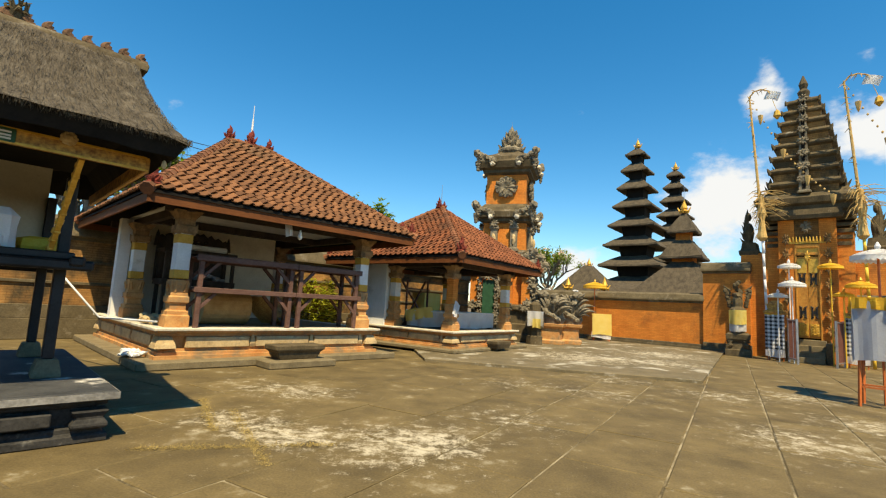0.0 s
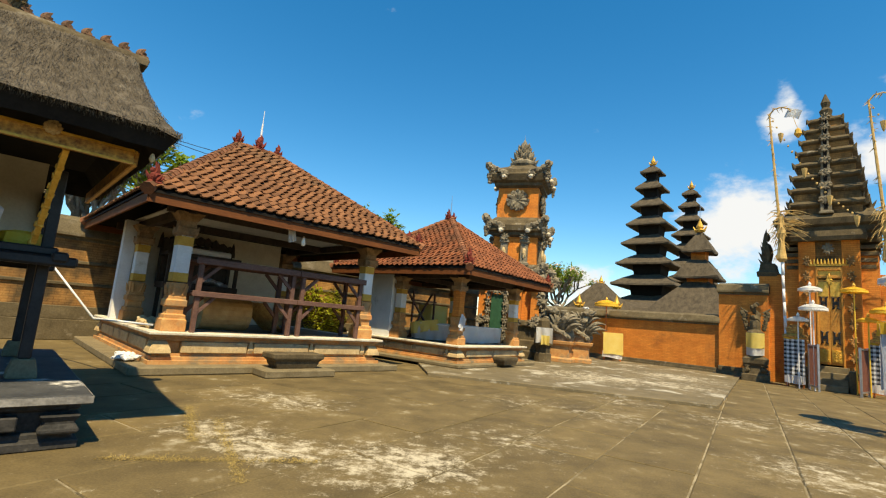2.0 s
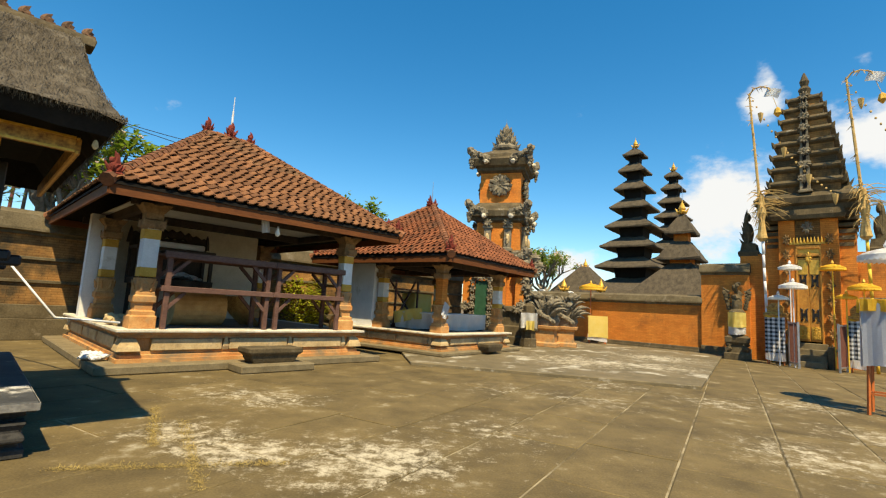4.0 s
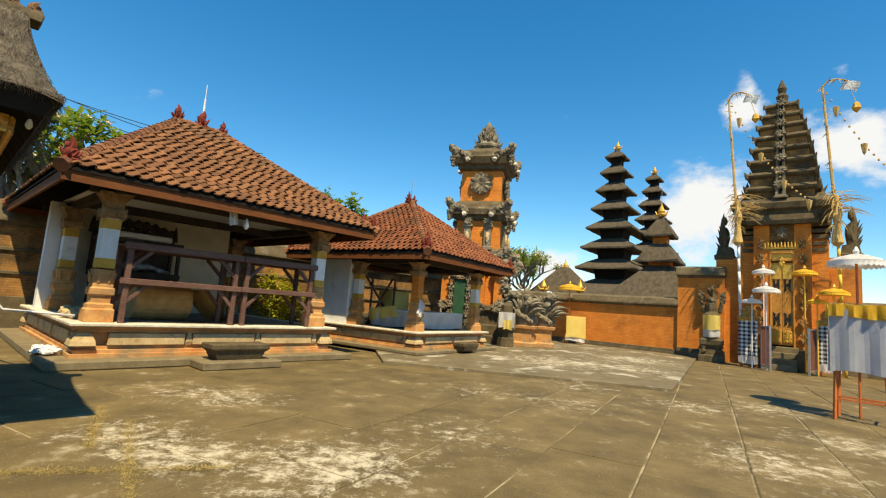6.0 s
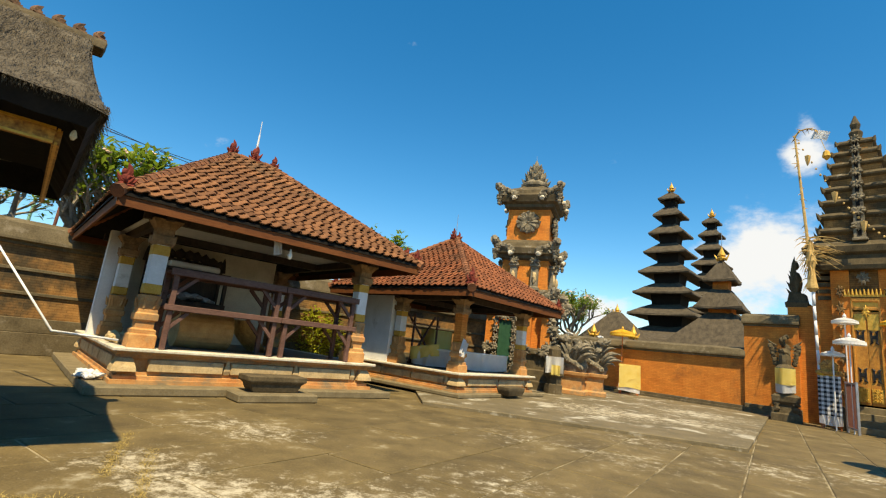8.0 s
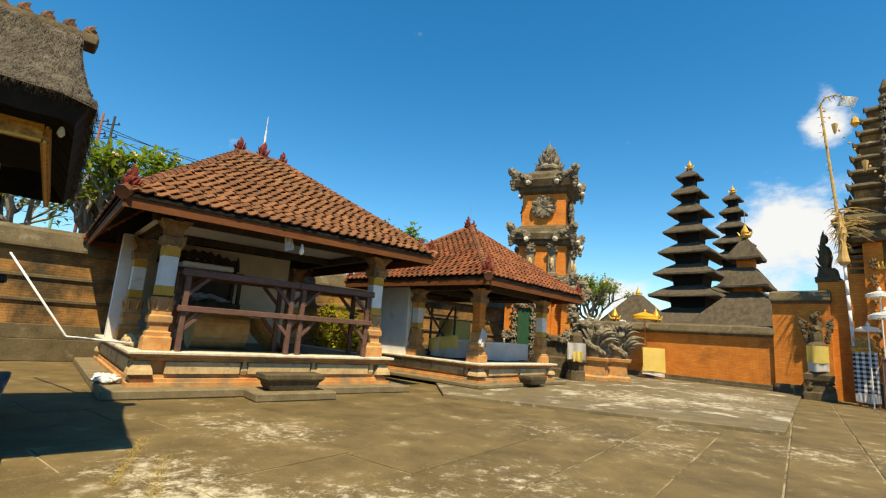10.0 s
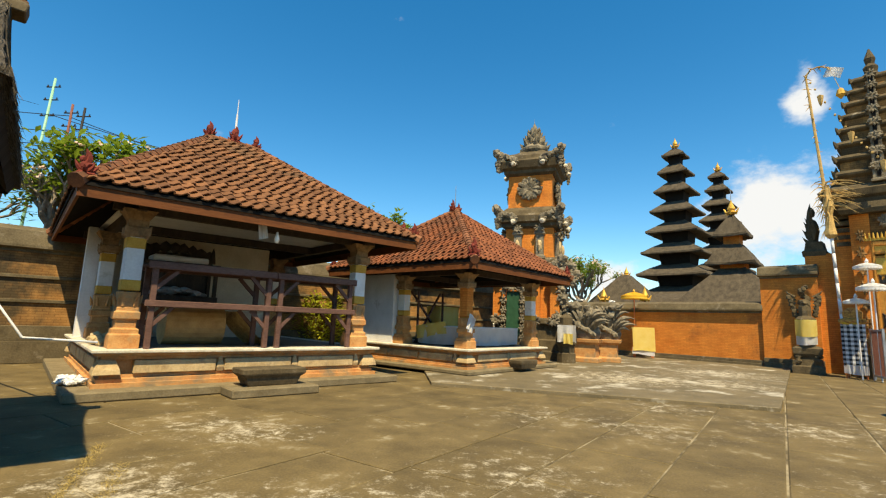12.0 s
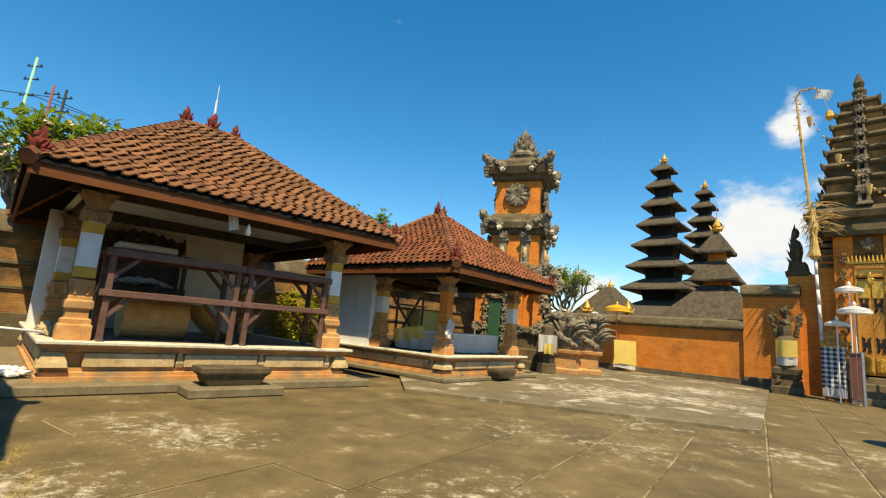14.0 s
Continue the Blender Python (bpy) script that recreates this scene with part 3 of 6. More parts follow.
    part("apron", bm, "kerb", parent, "grey cement apron", bevel=0.02)
    k = (top - rise - 0.055)
    bm = B()
    prof = [(0.0, 0.0), (0.0, 0.13), (-0.06, 0.13), (-0.06, 0.24), (-0.11, 0.26), (-0.11, 0.36), (-0.17, 0.38), (-0.17, 0.78), (-0.09, 0.80), (-0.09, 0.90), (-0.02, 0.92), (-0.02, 1.0)]
    loft(bm, [(w / 2 + a, d / 2 + a, rise + b * k) for a, b in prof], mid)
    part("plinth", bm, "brick_base", parent, "moulded brick and stone plinth")
    bm = B()
    loft(bm, [(w / 2 + 0.05, d / 2 + 0.05, top - 0.055), (w / 2 + 0.05, d / 2 + 0.05, top)], mid)
    part("slab", bm, "slab", parent, "pale worn slab edge", bevel=0.012)
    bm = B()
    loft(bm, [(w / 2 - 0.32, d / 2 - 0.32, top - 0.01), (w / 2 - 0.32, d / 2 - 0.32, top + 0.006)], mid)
    part("floor_finish", bm, "darkfloor", parent, "grey cement floor, roof shade put into its colour")
    z0, z1 = rise + 0.40 * k, rise + 0.76 * k
    for side in range(4):
        length = w if side % 2 == 0 else d
        turn = pose(w / 2, d / 2, 0, 0, 0, 90 * side) @ pose(-length / 2, -(d if side % 2 == 0 else w) / 2, 0)
        for s in (0.02,):
            bm = B()
            loft(bm, [(0.18, 0.18, z0 - 0.015), (0.165, 0.165, z0 + 0.06), (0.105, 0.105, z1 + 0.015)], turn @ pose(s + 0.15, 0.17, 0))
            part("corner_stone", bm, "tuff_pale", parent, "pale carved corner stone", bevel=0.008)
        count = max(2, round(length / 1.7))
        gap = (length - 0.9) / count
        for i in range(count):
            bm = B()
            xa = 0.45 + i * gap + 0.06
            box(bm, (xa, 0.05, z0 - 0.01), (xa + gap - 0.14, 0.30, z1 + 0.01), turn)
            part("stone_panel", bm, "tuff_pale", parent, "pale stone panel let into brick", bevel=0.012)
            bm = B()
            loft(bm, [(0.05, 0.06, z0 - 0.02), (0.06, 0.08, z0 + 0.05), (0.025, 0.05, z1 + 0.05)], turn @ pose(xa + gap - 0.06, 0.14, 0))
            part("stone_peg", bm, "tuff_pale", parent, bevel=0.008)


def painted_column(parent, x, y, z0, z1, shaft="white", seed=0, s=1.0):
    """A square column: stepped brick foot, painted shaft with ochre bands, carved capital."""
    m = pose(x, y, 0)
    h = z1 - z0
    bm = B()
    f = [(0.205, 0), (0.205, 0.12), (0.18, 0.13), (0.18, 0.17), (0.14, 0.18), (0.14, 0.25), (0.175, 0.26), (0.175, 0.32), (0.15, 0.33), (0.15, 0.36)]
    loft(bm, [(a * s, a * s, z0 + b * h * 0.80) for a, b in f], m)
    col = part("column", bm, "brick_base", parent, "painted column with ochre bands and carved capital", bevel=0.006)
    bm = B()
    loft(bm, [(0.14 * s, 0.14 * s, z0 + 0.28 * h), (0.145 * s, 0.145 * s, z0 + 0.40 * h)], m)
    for k in range(6):
        horn(bm, (x + 0.15 * s * math.cos(k * 1.05), y + 0.15 * s * math.sin(k * 1.05), z0 + 0.30 * h), (x + 0.20 * s * math.cos(k * 1.05), y + 0.20 * s * math.sin(k * 1.05), z0 + 0.385 * h), 0.032)
    part("carved_band", bm, "brick_base", col, "carved stone band")
    bm = B()
    loft(bm, [(0.128 * s, 0.128 * s, z0 + 0.41 * h), (0.128 * s, 0.128 * s, z0 + 0.84 * h)], m)
    part("shaft", bm, shaft, col, bevel=0.012)
    for za, zb in ((0.41, 0.49), (0.715, 0.80)):
        bm = B()
        loft(bm, [(0.134 * s, 0.134 * s, z0 + za * h), (0.134 * s, 0.134 * s, z0 + zb * h)], m)
        part("ochre_band", bm, "ochre" if shaft == "white" else shaft, col, bevel=0.012)
    bm = B()
    loft(bm, [(0.13 * s, 0.13 * s, z0 + 0.80 * h), (0.18 * s, 0.18 * s, z0 + 0.82 * h), (0.18 * s, 0.18 * s, z0 + 0.87 * h), (0.14 * s, 0.14 * s, z0 + 0.88 * h), (0.14 * s, 0.14 * s, z0 + 0.93 * h), (0.24 * s, 0.24 * s, z0 + h)], m)
    r = random.Random(seed)
    for k in range(4):
        an = math.pi / 4 + k * math.pi / 2
        horn(bm, (x + 0.16 * s * math.cos(an), y + 0.16 * s * math.sin(an), z0 + 0.80 * h), (x + 0.25 * s * math.cos(an), y + 0.25 * s * math.sin(an), z0 + 0.89 * h), 0.05)
    part("capital", bm, "capital", col, "carved brick capital")
    return col


# --- near tiled pavilion ---
P1 = pose(-5.28, 8.98, 0, 0, 0, WALL_B)
W1, D1, Z1 = 4.9, 5.2, 0.70
pav1 = thing("open_pavilion", P1, "open pavilion with a hipped orange tile roof on a brick platform", "pavilion")
stone_base(pav1, W1, D1, Z1, 11)
for x, y in ((0.36, 0.36), (W1 - 0.36, 0.36), (0.36, 3.45), (W1 - 0.36, D1 - 0.4)):
    painted_column(pav1, x, y, Z1, 2.88, "white", int(x * 10 + y))
EV1 = 3.03
roof1 = tiled_roof(pav1, -0.55, -0.55, W1 + 0.60, D1 + 0.6, EV1, (1.85, 2.65, 5.2), (2.85, 2.65, 5.2), 300)
for at, s, sd in (((1.83, 2.65, 5.2), 0.55, 1), ((2.38, 2.65, 5.22), 0.62, 2), ((2.88, 2.65, 5.18), 0.5, 3), ((-0.46, -0.45, EV1 + 0.08), 0.54, 4), ((W1 + 0.52, -0.45, EV1 + 0.06), 0.45, 5), ((W1 + 0.35, -0.28, EV1 + 0.12), 0.4, 6)):
    finial(roof1, at, s, sd)
bm = B()
rod(bm, (2.38, 2.65, 5.2), (2.38, 2.65, 6.32), 0.015, 0.007)
rod(bm, (2.38, 2.65, 5.6), (2.38, 2.65, 5.95), 0.024, 0.018)
part("lightning_rod", bm, "bamboo", roof1, "thin steel lightning rod")
bm = B()
box(bm, (0.2, 0.2, 3.025), (W1 - 0.2, 2.6, 3.055))
box(bm, (0.2, 2.6, 3.025), (3.9, 3.94, 3.055))
part("ceiling_board", bm, "ceiling", pav1, "pale ceiling boards")
for a, b in (((0.0, 0.36), (W1, 0.36)), ((0.36, 0.0), (0.36, D1)), ((W1 - 0.36, 0.0), (W1 - 0.36, D1)), ((0.0, D1 - 0.4), (W1, D1 - 0.4)), ((0.36, 2.66), (W1 - 0.36, 2.66))):
    bm = B()
    bar(bm, (*a, 2.94), (*b, 2.94), 0.13, 0.16)
    part("beam", bm, "darkwood", pav1, "dark timber beam")
for i in range(9):
    bm = B()
    x = 0.5 + i * 0.5
    bar(bm, (x, 2.75, 3.30), (x, D1 + 0.4, 2.90), 0.06, 0.09)
    part("rafter", bm, "darkwood", pav1)
bm = B()
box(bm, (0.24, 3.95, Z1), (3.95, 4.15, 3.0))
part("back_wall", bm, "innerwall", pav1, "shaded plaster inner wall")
bm = B()
box(bm, (0.0, 3.70, Z1), (0.24, 3.94, 3.0))
part("end_wall", bm, "white", pav1, "white end wall")

bm = B()
loft(bm, [(0.72, 0.30, 0), (0.72, 0.30, 0.14)])
step = thing("step_stone", P1 @ pose(2.40, -0.66, 0), "grey stone step before the brick platform", "step")
part("lower_step", bm, "kerb", step, "broad cement lower step", bevel=0.02)
bm = B()
loft(bm, [(0.40, 0.17, 0.14), (0.46, 0.20, 0.24), (0.46, 0.20, 0.27), (0.54, 0.25, 0.33), (0.54, 0.25, 0.42)], pose(0, 0.12, 0))
part("upper_step", bm, "tuff_dark", step, "dark moulded upper step", bevel=0.012)


def rack(m, w, label):
    """A timber stand: four legs, deep top rails and a mid rail with corner braces."""
    t = thing("timber_stand", m, label, "stand", "timber stands in the pavilion")
    h = 1.36
    for x in (0.05, w - 0.05):
        for y in (0.0, 0.62):
            bm = B()
            bar(bm, (x, y, 0), (x, y, h), 0.085, 0.085)
            part("leg", bm, "rackwood", t, bevel=0.008)
            s = 1 if x < w / 2 else -1
            bm = B()
            bar(bm, (x + 0.02 * s, y, h - 0.42), (x + 0.34 * s, y, h - 0.10), 0.05, 0.06)
            part("brace", bm, "rackwood", t)
            bm = B()
            bar(bm, (x + 0.02 * s, y, 0.36), (x + 0.30 * s, y, 0.66), 0.05, 0.06)
            part("brace", bm, "rackwood", t)
    for y in (-0.06, 0.68):
        bm = B()
        box(bm, (-0.06, y - 0.025, h - 0.10), (w + 0.06, y + 0.025, h + 0.02))
        part("top_rail", bm, "rackwood", t, bevel=0.008)
        bm = B()
        box(bm, (-0.06, y - 0.025, 0.66), (w + 0.06, y + 0.025, 0.76))
        part("mid_rail", bm, "rackwood", t, bevel=0.008)
    for z in (0.70, h - 0.04):
        bm = B()
        for k in range(5):
            box(bm, (-0.04, -0.02 + k * 0.135, z), (w + 0.04, 0.09 + k * 0.135, z + 0.025))
        part("deck", bm, "rackwood", t, "slatted deck")
    return t


rack(P1 @ pose(0.60, 0.08, Z1), 1.95, "purple-brown timber stand with braces beside the column")
rack(P1 @ pose(2.68, 0.08, Z1), 1.58, "purple-brown timber stand at the open end")

bm = B()
loft(bm, [(0.36, 0.36, 0), (0.366, 0.366, 0.4), (0.36, 0.36, 1.0)], pose(0, 0, 0.366, 0, 90, 0), 24)
mat1 = thing("rolled_mat", P1 @ pose(1.05, 1.22, Z1), "thick rolled woven bamboo mat lying on the floor", "mat")
part("roll", bm, "mat", mat1, smooth=False)
bm = B()
cols = 10
pts = []
for i in range(cols + 1):
    t = i / cols
    pts.append((0.55 * t ** 1.5, 0.62 * (1 - t) + 0.015))
for y in (0.0, 0.8):
    for x, z in pts:
        bm.verts.new((x, y, z))
bm.verts.ensure_lookup_table()
n = cols + 1
for i in range(cols):
    bm.faces.new((bm.verts[i], bm.verts[i + 1], bm.verts[n + i + 1], bm.verts[n + i]))
bmesh.ops.solidify(bm, geom=list(bm.faces), thickness=0.02)
mat2 = thing("curled_mat", P1 @ pose(2.30, 0.74, Z1, 0, 0, 12), "curled bamboo mat sheet standing on the floor", "mat")
part("sheet", bm, "mat", mat2)
bm = B()
for k in range(16):
    y = 0.02 + k * 0.05
    for (x0_, z0_), (x1_, z1_) in zip(pts, pts[1:]):
        bar(bm, (x0_ - 0.012, y, z0_), (x1_ - 0.012, y, z1_), 0.014, 0.014)
tagged(part("rib_layer", bm, "straw", mat2, "split bamboo ribs"), kind="stuff")

bench = thing("carved_daybed", P1 @ pose(0.75, 3.2, Z1), "dark carved daybed with a white mattress against the wall", "daybed")
bm = B()
box(bm, (0, -0.3, 0.80), (1.7, 0.4, 0.94))
for x in (0.05, 1.6):
    for y in (-0.25, 0.3):
        box(bm, (x, y, 0), (x + 0.08, y + 0.08, 1.58))
part("frame", bm, "darkwood", bench, bevel=0.01)
bm = B()
box(bm, (0.35, -0.27, 1.66), (1.45, 0.33, 1.80))
part("mattress", bm, "cloth", bench, "white mattress", bevel=0.03)
bm = B()
rcl = random.Random(15)
for k in range(22):
    lump(bm, (0.35 + 0.05 * k + rcl.uniform(-0.05, 0.05), rcl.uniform(-0.18, 0.2), 0.98 + 0.10 * math.sin(k / 21 * math.pi) * rcl.uniform(0.4, 1)), (rcl.uniform(0.10, 0.18), rcl.uniform(0.10, 0.18), rcl.uniform(0.05, 0.09)), rcl, 0.2)
part("cloth_heap", bm, "greycloth", bench, "heap of crumpled pale cloth")
bm = B()
box(bm, (0.0, 0.36, 0.9), (1.7, 0.42, 1.92))
for i in range(9):
    x = 0.1 + i * 0.19
    lump(bm, (x, 0.39, 1.90 + 0.14 * math.sin((i + 0.5) / 9 * math.pi)), (0.14, 0.04, 0.13), rnd, 0.2)
for x in (0.0, 1.7):
    horn(bm, (x, 0.39, 1.75), (x, 0.39, 2.14), 0.07)
part("headboard", bm, "darkwood", bench, "carved dark headboard")
bm = B()
box(bm, (0, -0.3, 1.58), (1.7, 0.4, 1.66))
part("upper_deck", bm, "darkwood", bench)

bm = B()
rod(bm, (0, 0, -0.42), (0, 0, -0.06), 0.006)
bulb = thing("light_bulb", P1 @ pose(2.41, -0.30, 3.24), "unlit bulb hanging from a cord at the eave", "lamp")
part("cord", bm, "cable", bulb)
bm = B()
loft(bm, [(0.018, 0.018, -0.46), (0.022, 0.022, -0.50), (0.05, 0.05, -0.60), (0.035, 0.035, -0.65), (0.008, 0.008, -0.665)], None, 10)
part("glass", bm, "glassbulb", bulb, smooth=True)
bm = B()
nn = 6
for j in range(5):
    for i in range(nn):
        bm.verts.new((0.03 * i + 0.012 * j, 0.02 * math.sin(i * 1.7 + j * 0.4), -0.075 * j + 0.01 * i))
bm.verts.ensure_lookup_table()
for j in range(4):
    for i in range(nn - 1):
        k = j * nn + i
        bm.faces.new([bm.verts[q] for q in (k, k + 1, k + nn + 1, k + nn)])
bmesh.ops.solidify(bm, geom=list(bm.faces), thickness=0.006)
rag = thing("hanging_cloth", P1 @ pose(2.05, -0.30, 2.90), "scrap of white cloth hung from the roof beam", "cloth")
part("cloth", bm, "cloth", rag)

bundle = thing("white_bundle", P1 @ pose(-0.2, 0.5, 0.14), "crumpled white cloth lying at the platform foot", "cloth")
bm = B()
r5 = random.Random(5)
for k in range(16):
    lump(bm, (r5.uniform(-0.14, 0.14), r5.uniform(-0.28, 0.22), r5.uniform(0.04, 0.12)), (r5.uniform(0.05, 0.11), r5.uniform(0.05, 0.11), r5.uniform(0.03, 0.07)), r5, 0.3)
part("body", bm, "cloth", bundle)

sack = thing("crumpled_sack", P1 @ pose(0.16, 1.15, Z1), "crumpled beige sack lying on the platform by the column", "sack")
bm = B()
r6 = random.Random(6)
for k in range(14):
    lump(bm, (r6.uniform(-0.10, 0.14), r6.uniform(-0.30, 0.28), r6.uniform(0.05, 0.14)), (r6.uniform(0.08, 0.14), r6.uniform(0.08, 0.15), r6.uniform(0.05, 0.09)), r6, 0.25)
part("body", bm, "tuff_pale", sack)

# --- second tiled pavilion ---
P2 = pose(0.12, 13.80, 0.07, 0, 0, 53)
W2, D2, Z2 = 3.85, 4.4, 0.58
pav2 = thing("small_pavilion", P2, "smaller open pavilion with a pyramid tile roof and white end wall", "pavilion")
stone_base(pav2, W2, D2, Z2, 23, 0.26, 0.10)
for x, y, kind in ((0.34, 0.34, "brick"), (W2 - 0.34, 0.34, "white"), (0.34, 2.55, "white"), (W2 - 0.34, 2.8, "white")):
    painted_column(pav2, x, y, Z2, 2.45, kind, int(x * 10 + y), 0.95)
EV2 = 2.66
roof2 = tiled_roof(pav2, -0.55, -0.55, W2 + 0.62, D2 + 0.6, EV2, (1.95, 2.05, 4.62), (1.96, 2.2, 4.62), 300, "tile_red")
for at, s, sd in (((1.83, 2.12, 4.60), 0.5, 8), ((2.12, 2.12, 4.60), 0.42, 9), ((-0.46, -0.46, EV2 + 0.06), 0.62, 10), ((W2 + 0.5, -0.45, EV2 + 0.05), 0.5, 11), ((-0.45, D2 + 0.45, EV2 + 0.05), 0.5, 12)):
    finial(roof2, at, s, sd)
bm = B()
rod(bm, (1.95, 2.12, 4.7), (1.95, 2.12, 5.45), 0.014, 0.005)
part("lightning_rod", bm, "steel", roof2, "thin steel lightning rod")
for a, b in (((0.0, 0.34), (W2, 0.34)), ((0.34, 0.0), (0.34, D2)), ((W2 - 0.34, 0.0), (W2 - 0.34, D2)), ((0.0, 2.55), (W2, 2.55))):
    bm = B()
    bar(bm, (*a, 2.5), (*b, 2.5), 0.12, 0.15)
    part("beam", bm, "darkwood", pav2, "dark timber beam")
bm = B()
box(bm, (0.10, 2.74, Z2 - 0.02), (0.32, D2 - 0.1, 2.5))
part("end_wall", bm, "white", pav2, "blotched white end wall")
bm = B()
box(bm, (0.32, D2 - 0.32, Z2 - 0.02), (2.0, D2 - 0.1, 2.5))
part("back_wall", bm, "brick", pav2, "brick back wall")
bm = B()
loft(bm, [(0.36, 0.16, 0.08), (0.42, 0.20, 0.22), (0.42, 0.20, 0.30)])
st2 = thing("step_stone", P2 @ pose(2.0, -0.34, 0.0), "grey stone step before the small pavilion", "step")
part("upper_step", bm, "tuff_dark", st2, bevel=0.015)

altar = thing("offering_table", P2 @ pose(0.62, 0.60, Z2), "low offering table draped in white and yellow cloth", "table")
bm = B()
box(bm, (0.05, 0.05, 0.0), (2.55, 1.65, 0.42))
part("frame", bm, "darkwood", altar)


def drape(w, h, waves, amp, seed=0, cols_=28, rows_=5, thick=0.008):
    """A hanging cloth along +x with soft folds, from z=0 down to -h."""
    bm = B()
    r = random.Random(seed)
    ph = r.uniform(0, 6)
    for j in range(rows_ + 1):
        for i in range(cols_ + 1):
            u, t = i / cols_, j / rows_
            y = amp * (0.3 + t) * math.sin(u * waves * 2 * math.pi + ph) + amp * 0.4 * math.sin(u * waves * 4.7 + 1 + t * 2)
            z = -h * t + (0.02 * math.sin(u * 5 + seed) if j == rows_ else 0)
            bm.verts.new((u * w, y, z))
    bm.verts.ensure_lookup_table()
    k = cols_ + 1
    for j in range(rows_):
        for i in range(cols_):
            q = j * k + i
            bm.faces.new([bm.verts[e] for e in (q, q + 1, q + k + 1, q + k)])
    bmesh.ops.solidify(bm, geom=list(bm.faces), thickness=thick)
    return bm


part("front_cloth", drape(2.60, 0.46, 5, 0.025, 2), "cloth", altar, "white cloth hanging in folds", m=pose(0.0, 0.0, 0.5))
part("side_cloth", drape(1.65, 0.46, 4, 0.025, 3), "cloth", altar, m=pose(0.0, 1.65, 0.5, 0, 0, -90))
part("yellow_cloth", drape(1.1, 0.34, 3, 0.025, 4), "paleyellow", altar, "yellow cloth swag", m=pose(-0.03, 1.72, 0.5, 0, -8, -90))
bm = B()
box(bm, (-0.02, -0.02, 0.48), (2.62, 1.67, 0.52))
part("table_top", bm, "cloth", altar, bevel=0.01)
cab = thing("white_cabinet", P2 @ pose(2.45, 3.0, Z2), "pale yellow and white box cabinet at the back", "cabinet")
bm = B()
box(bm, (0, 0, 0), (0.95, 0.6, 1.12))
part("body", bm, "paleyellow", cab, bevel=0.01)
trestle = thing("crossed_trestle", P2 @ pose(0.9, 2.62, Z2), "thin crossed wooden trestle behind the offering table", "trestle")
for a, b in (((0, 0, 0), (1.3, 0.2, 1.5)), ((1.3, 0, 0), (0, 0.2, 1.5)), ((0, 0, 1.2), (1.3, 0, 1.2)), ((0.1, 0, 0), (0.1, 0, 1.5)), ((1.2, 0, 0), (1.2, 0, 1.5))):
    bm = B()
    bar(bm, a, b, 0.05, 0.05)
    part("bar", bm, "rackwood", trestle)
wrap = thing("cloth_wrap", P2 @ pose(0.34, 0.1, Z2 + 0.62), "white and yellow cloth tied round the corner column", "cloth")
part("tail", drape(0.32, 0.42, 2, 0.03, 9, 8), "cloth", wrap, m=pose(-0.16, -0.02, 0.25, 0, 25, 10))

# --- thatched pavilion ---
PT = pose(-3.19, 4.77, 0, 0, 0, 44)            # x back along the front to the corner at 0, y to the back
pavt = thing("thatched_pavilion", PT, "raised black-post pavilion with a thick grey thatch roof", "pavilion")
bm = B()
WT, DT = 4.6, 3.6
mid = pose(-WT / 2 + 0.04, DT / 2 + 0.22, 0)
loft(bm, [(WT / 2, DT / 2, 0), (WT / 2, DT / 2, 0.07), (WT / 2 - 0.04, DT / 2 - 0.04, 0.08), (WT / 2 - 0.04, DT / 2 - 0.04, 0.13), (WT / 2 - 0.09, DT / 2 - 0.09, 0.14), (WT / 2 - 0.09, DT / 2 - 0.09, 0.30), (WT / 2 - 0.02, DT / 2 - 0.02, 0.32), (WT / 2 - 0.02, DT / 2 - 0.02, 0.36)], mid)
part("plinth", bm, "blackstone", pavt, "black moulded stone plinth", bevel=0.008)
bm = B()
loft(bm, [(WT / 2 + 0.05, DT / 2 + 0.05, 0.36), (WT / 2 + 0.05, DT / 2 + 0.05, 0.44)], mid)
part("plinth_top", bm, "plinthtop", pavt, "worn grey plinth slab with pale paint", bevel=0.015)
for a, b in (((-WT - 0.01, 0.166, 0.372), (0.094, 0.17, 0.43)), ((0.09, 0.17, 0.372), (0.094, DT + 0.27, 0.43))):
    bm = B()
    box(bm, a, b)
    part("painted_edge", bm, "edgepaint", pavt, "worn pale paint along the slab edge")
bm = B()
loft(bm, [(0.13, 0.11, 0.13), (0.14, 0.12, 0.16), (0.10, 0.09, 0.22), (0.14, 0.12, 0.28)], pose(-0.11, 0.28, 0))
part("corner_block", bm, "blackstone", pavt, "carved corner block", bevel=0.01)
bm = B()
box(bm, (-3.6, 0.19, 0.17), (-0.38, 0.34, 0.28))
part("recess_panel", bm, "blackstone", pavt, bevel=0.01)
for x in (-0.36, -2.6, -4.2):
    for y in (1.25, DT - 0.55):
        bm = B()
        loft(bm, [(0.12, 0.12, 0.44), (0.115, 0.115, 0.50), (0.085, 0.085, 0.62)], pose(x, y, 0))
        post = part("post_foot", bm, "kerb", pavt, "grey stone post foot", bevel=0.01)
        bm = B()
        loft(bm, [(0.05, 0.05, 0.62), (0.05, 0.05, 2.5)], pose(x, y, 0))
        part("post", bm, "blackpaint", pavt, "black painted post", bevel=0.01)
bm = B()
box(bm, (-4.5, 1.0, 1.62), (-0.28, DT - 0.3, 1.70))
part("deck", bm, "blackpaint", pavt, "black raised deck", bevel=0.015)
for y in (0.99, DT - 0.29):
    bm = B()
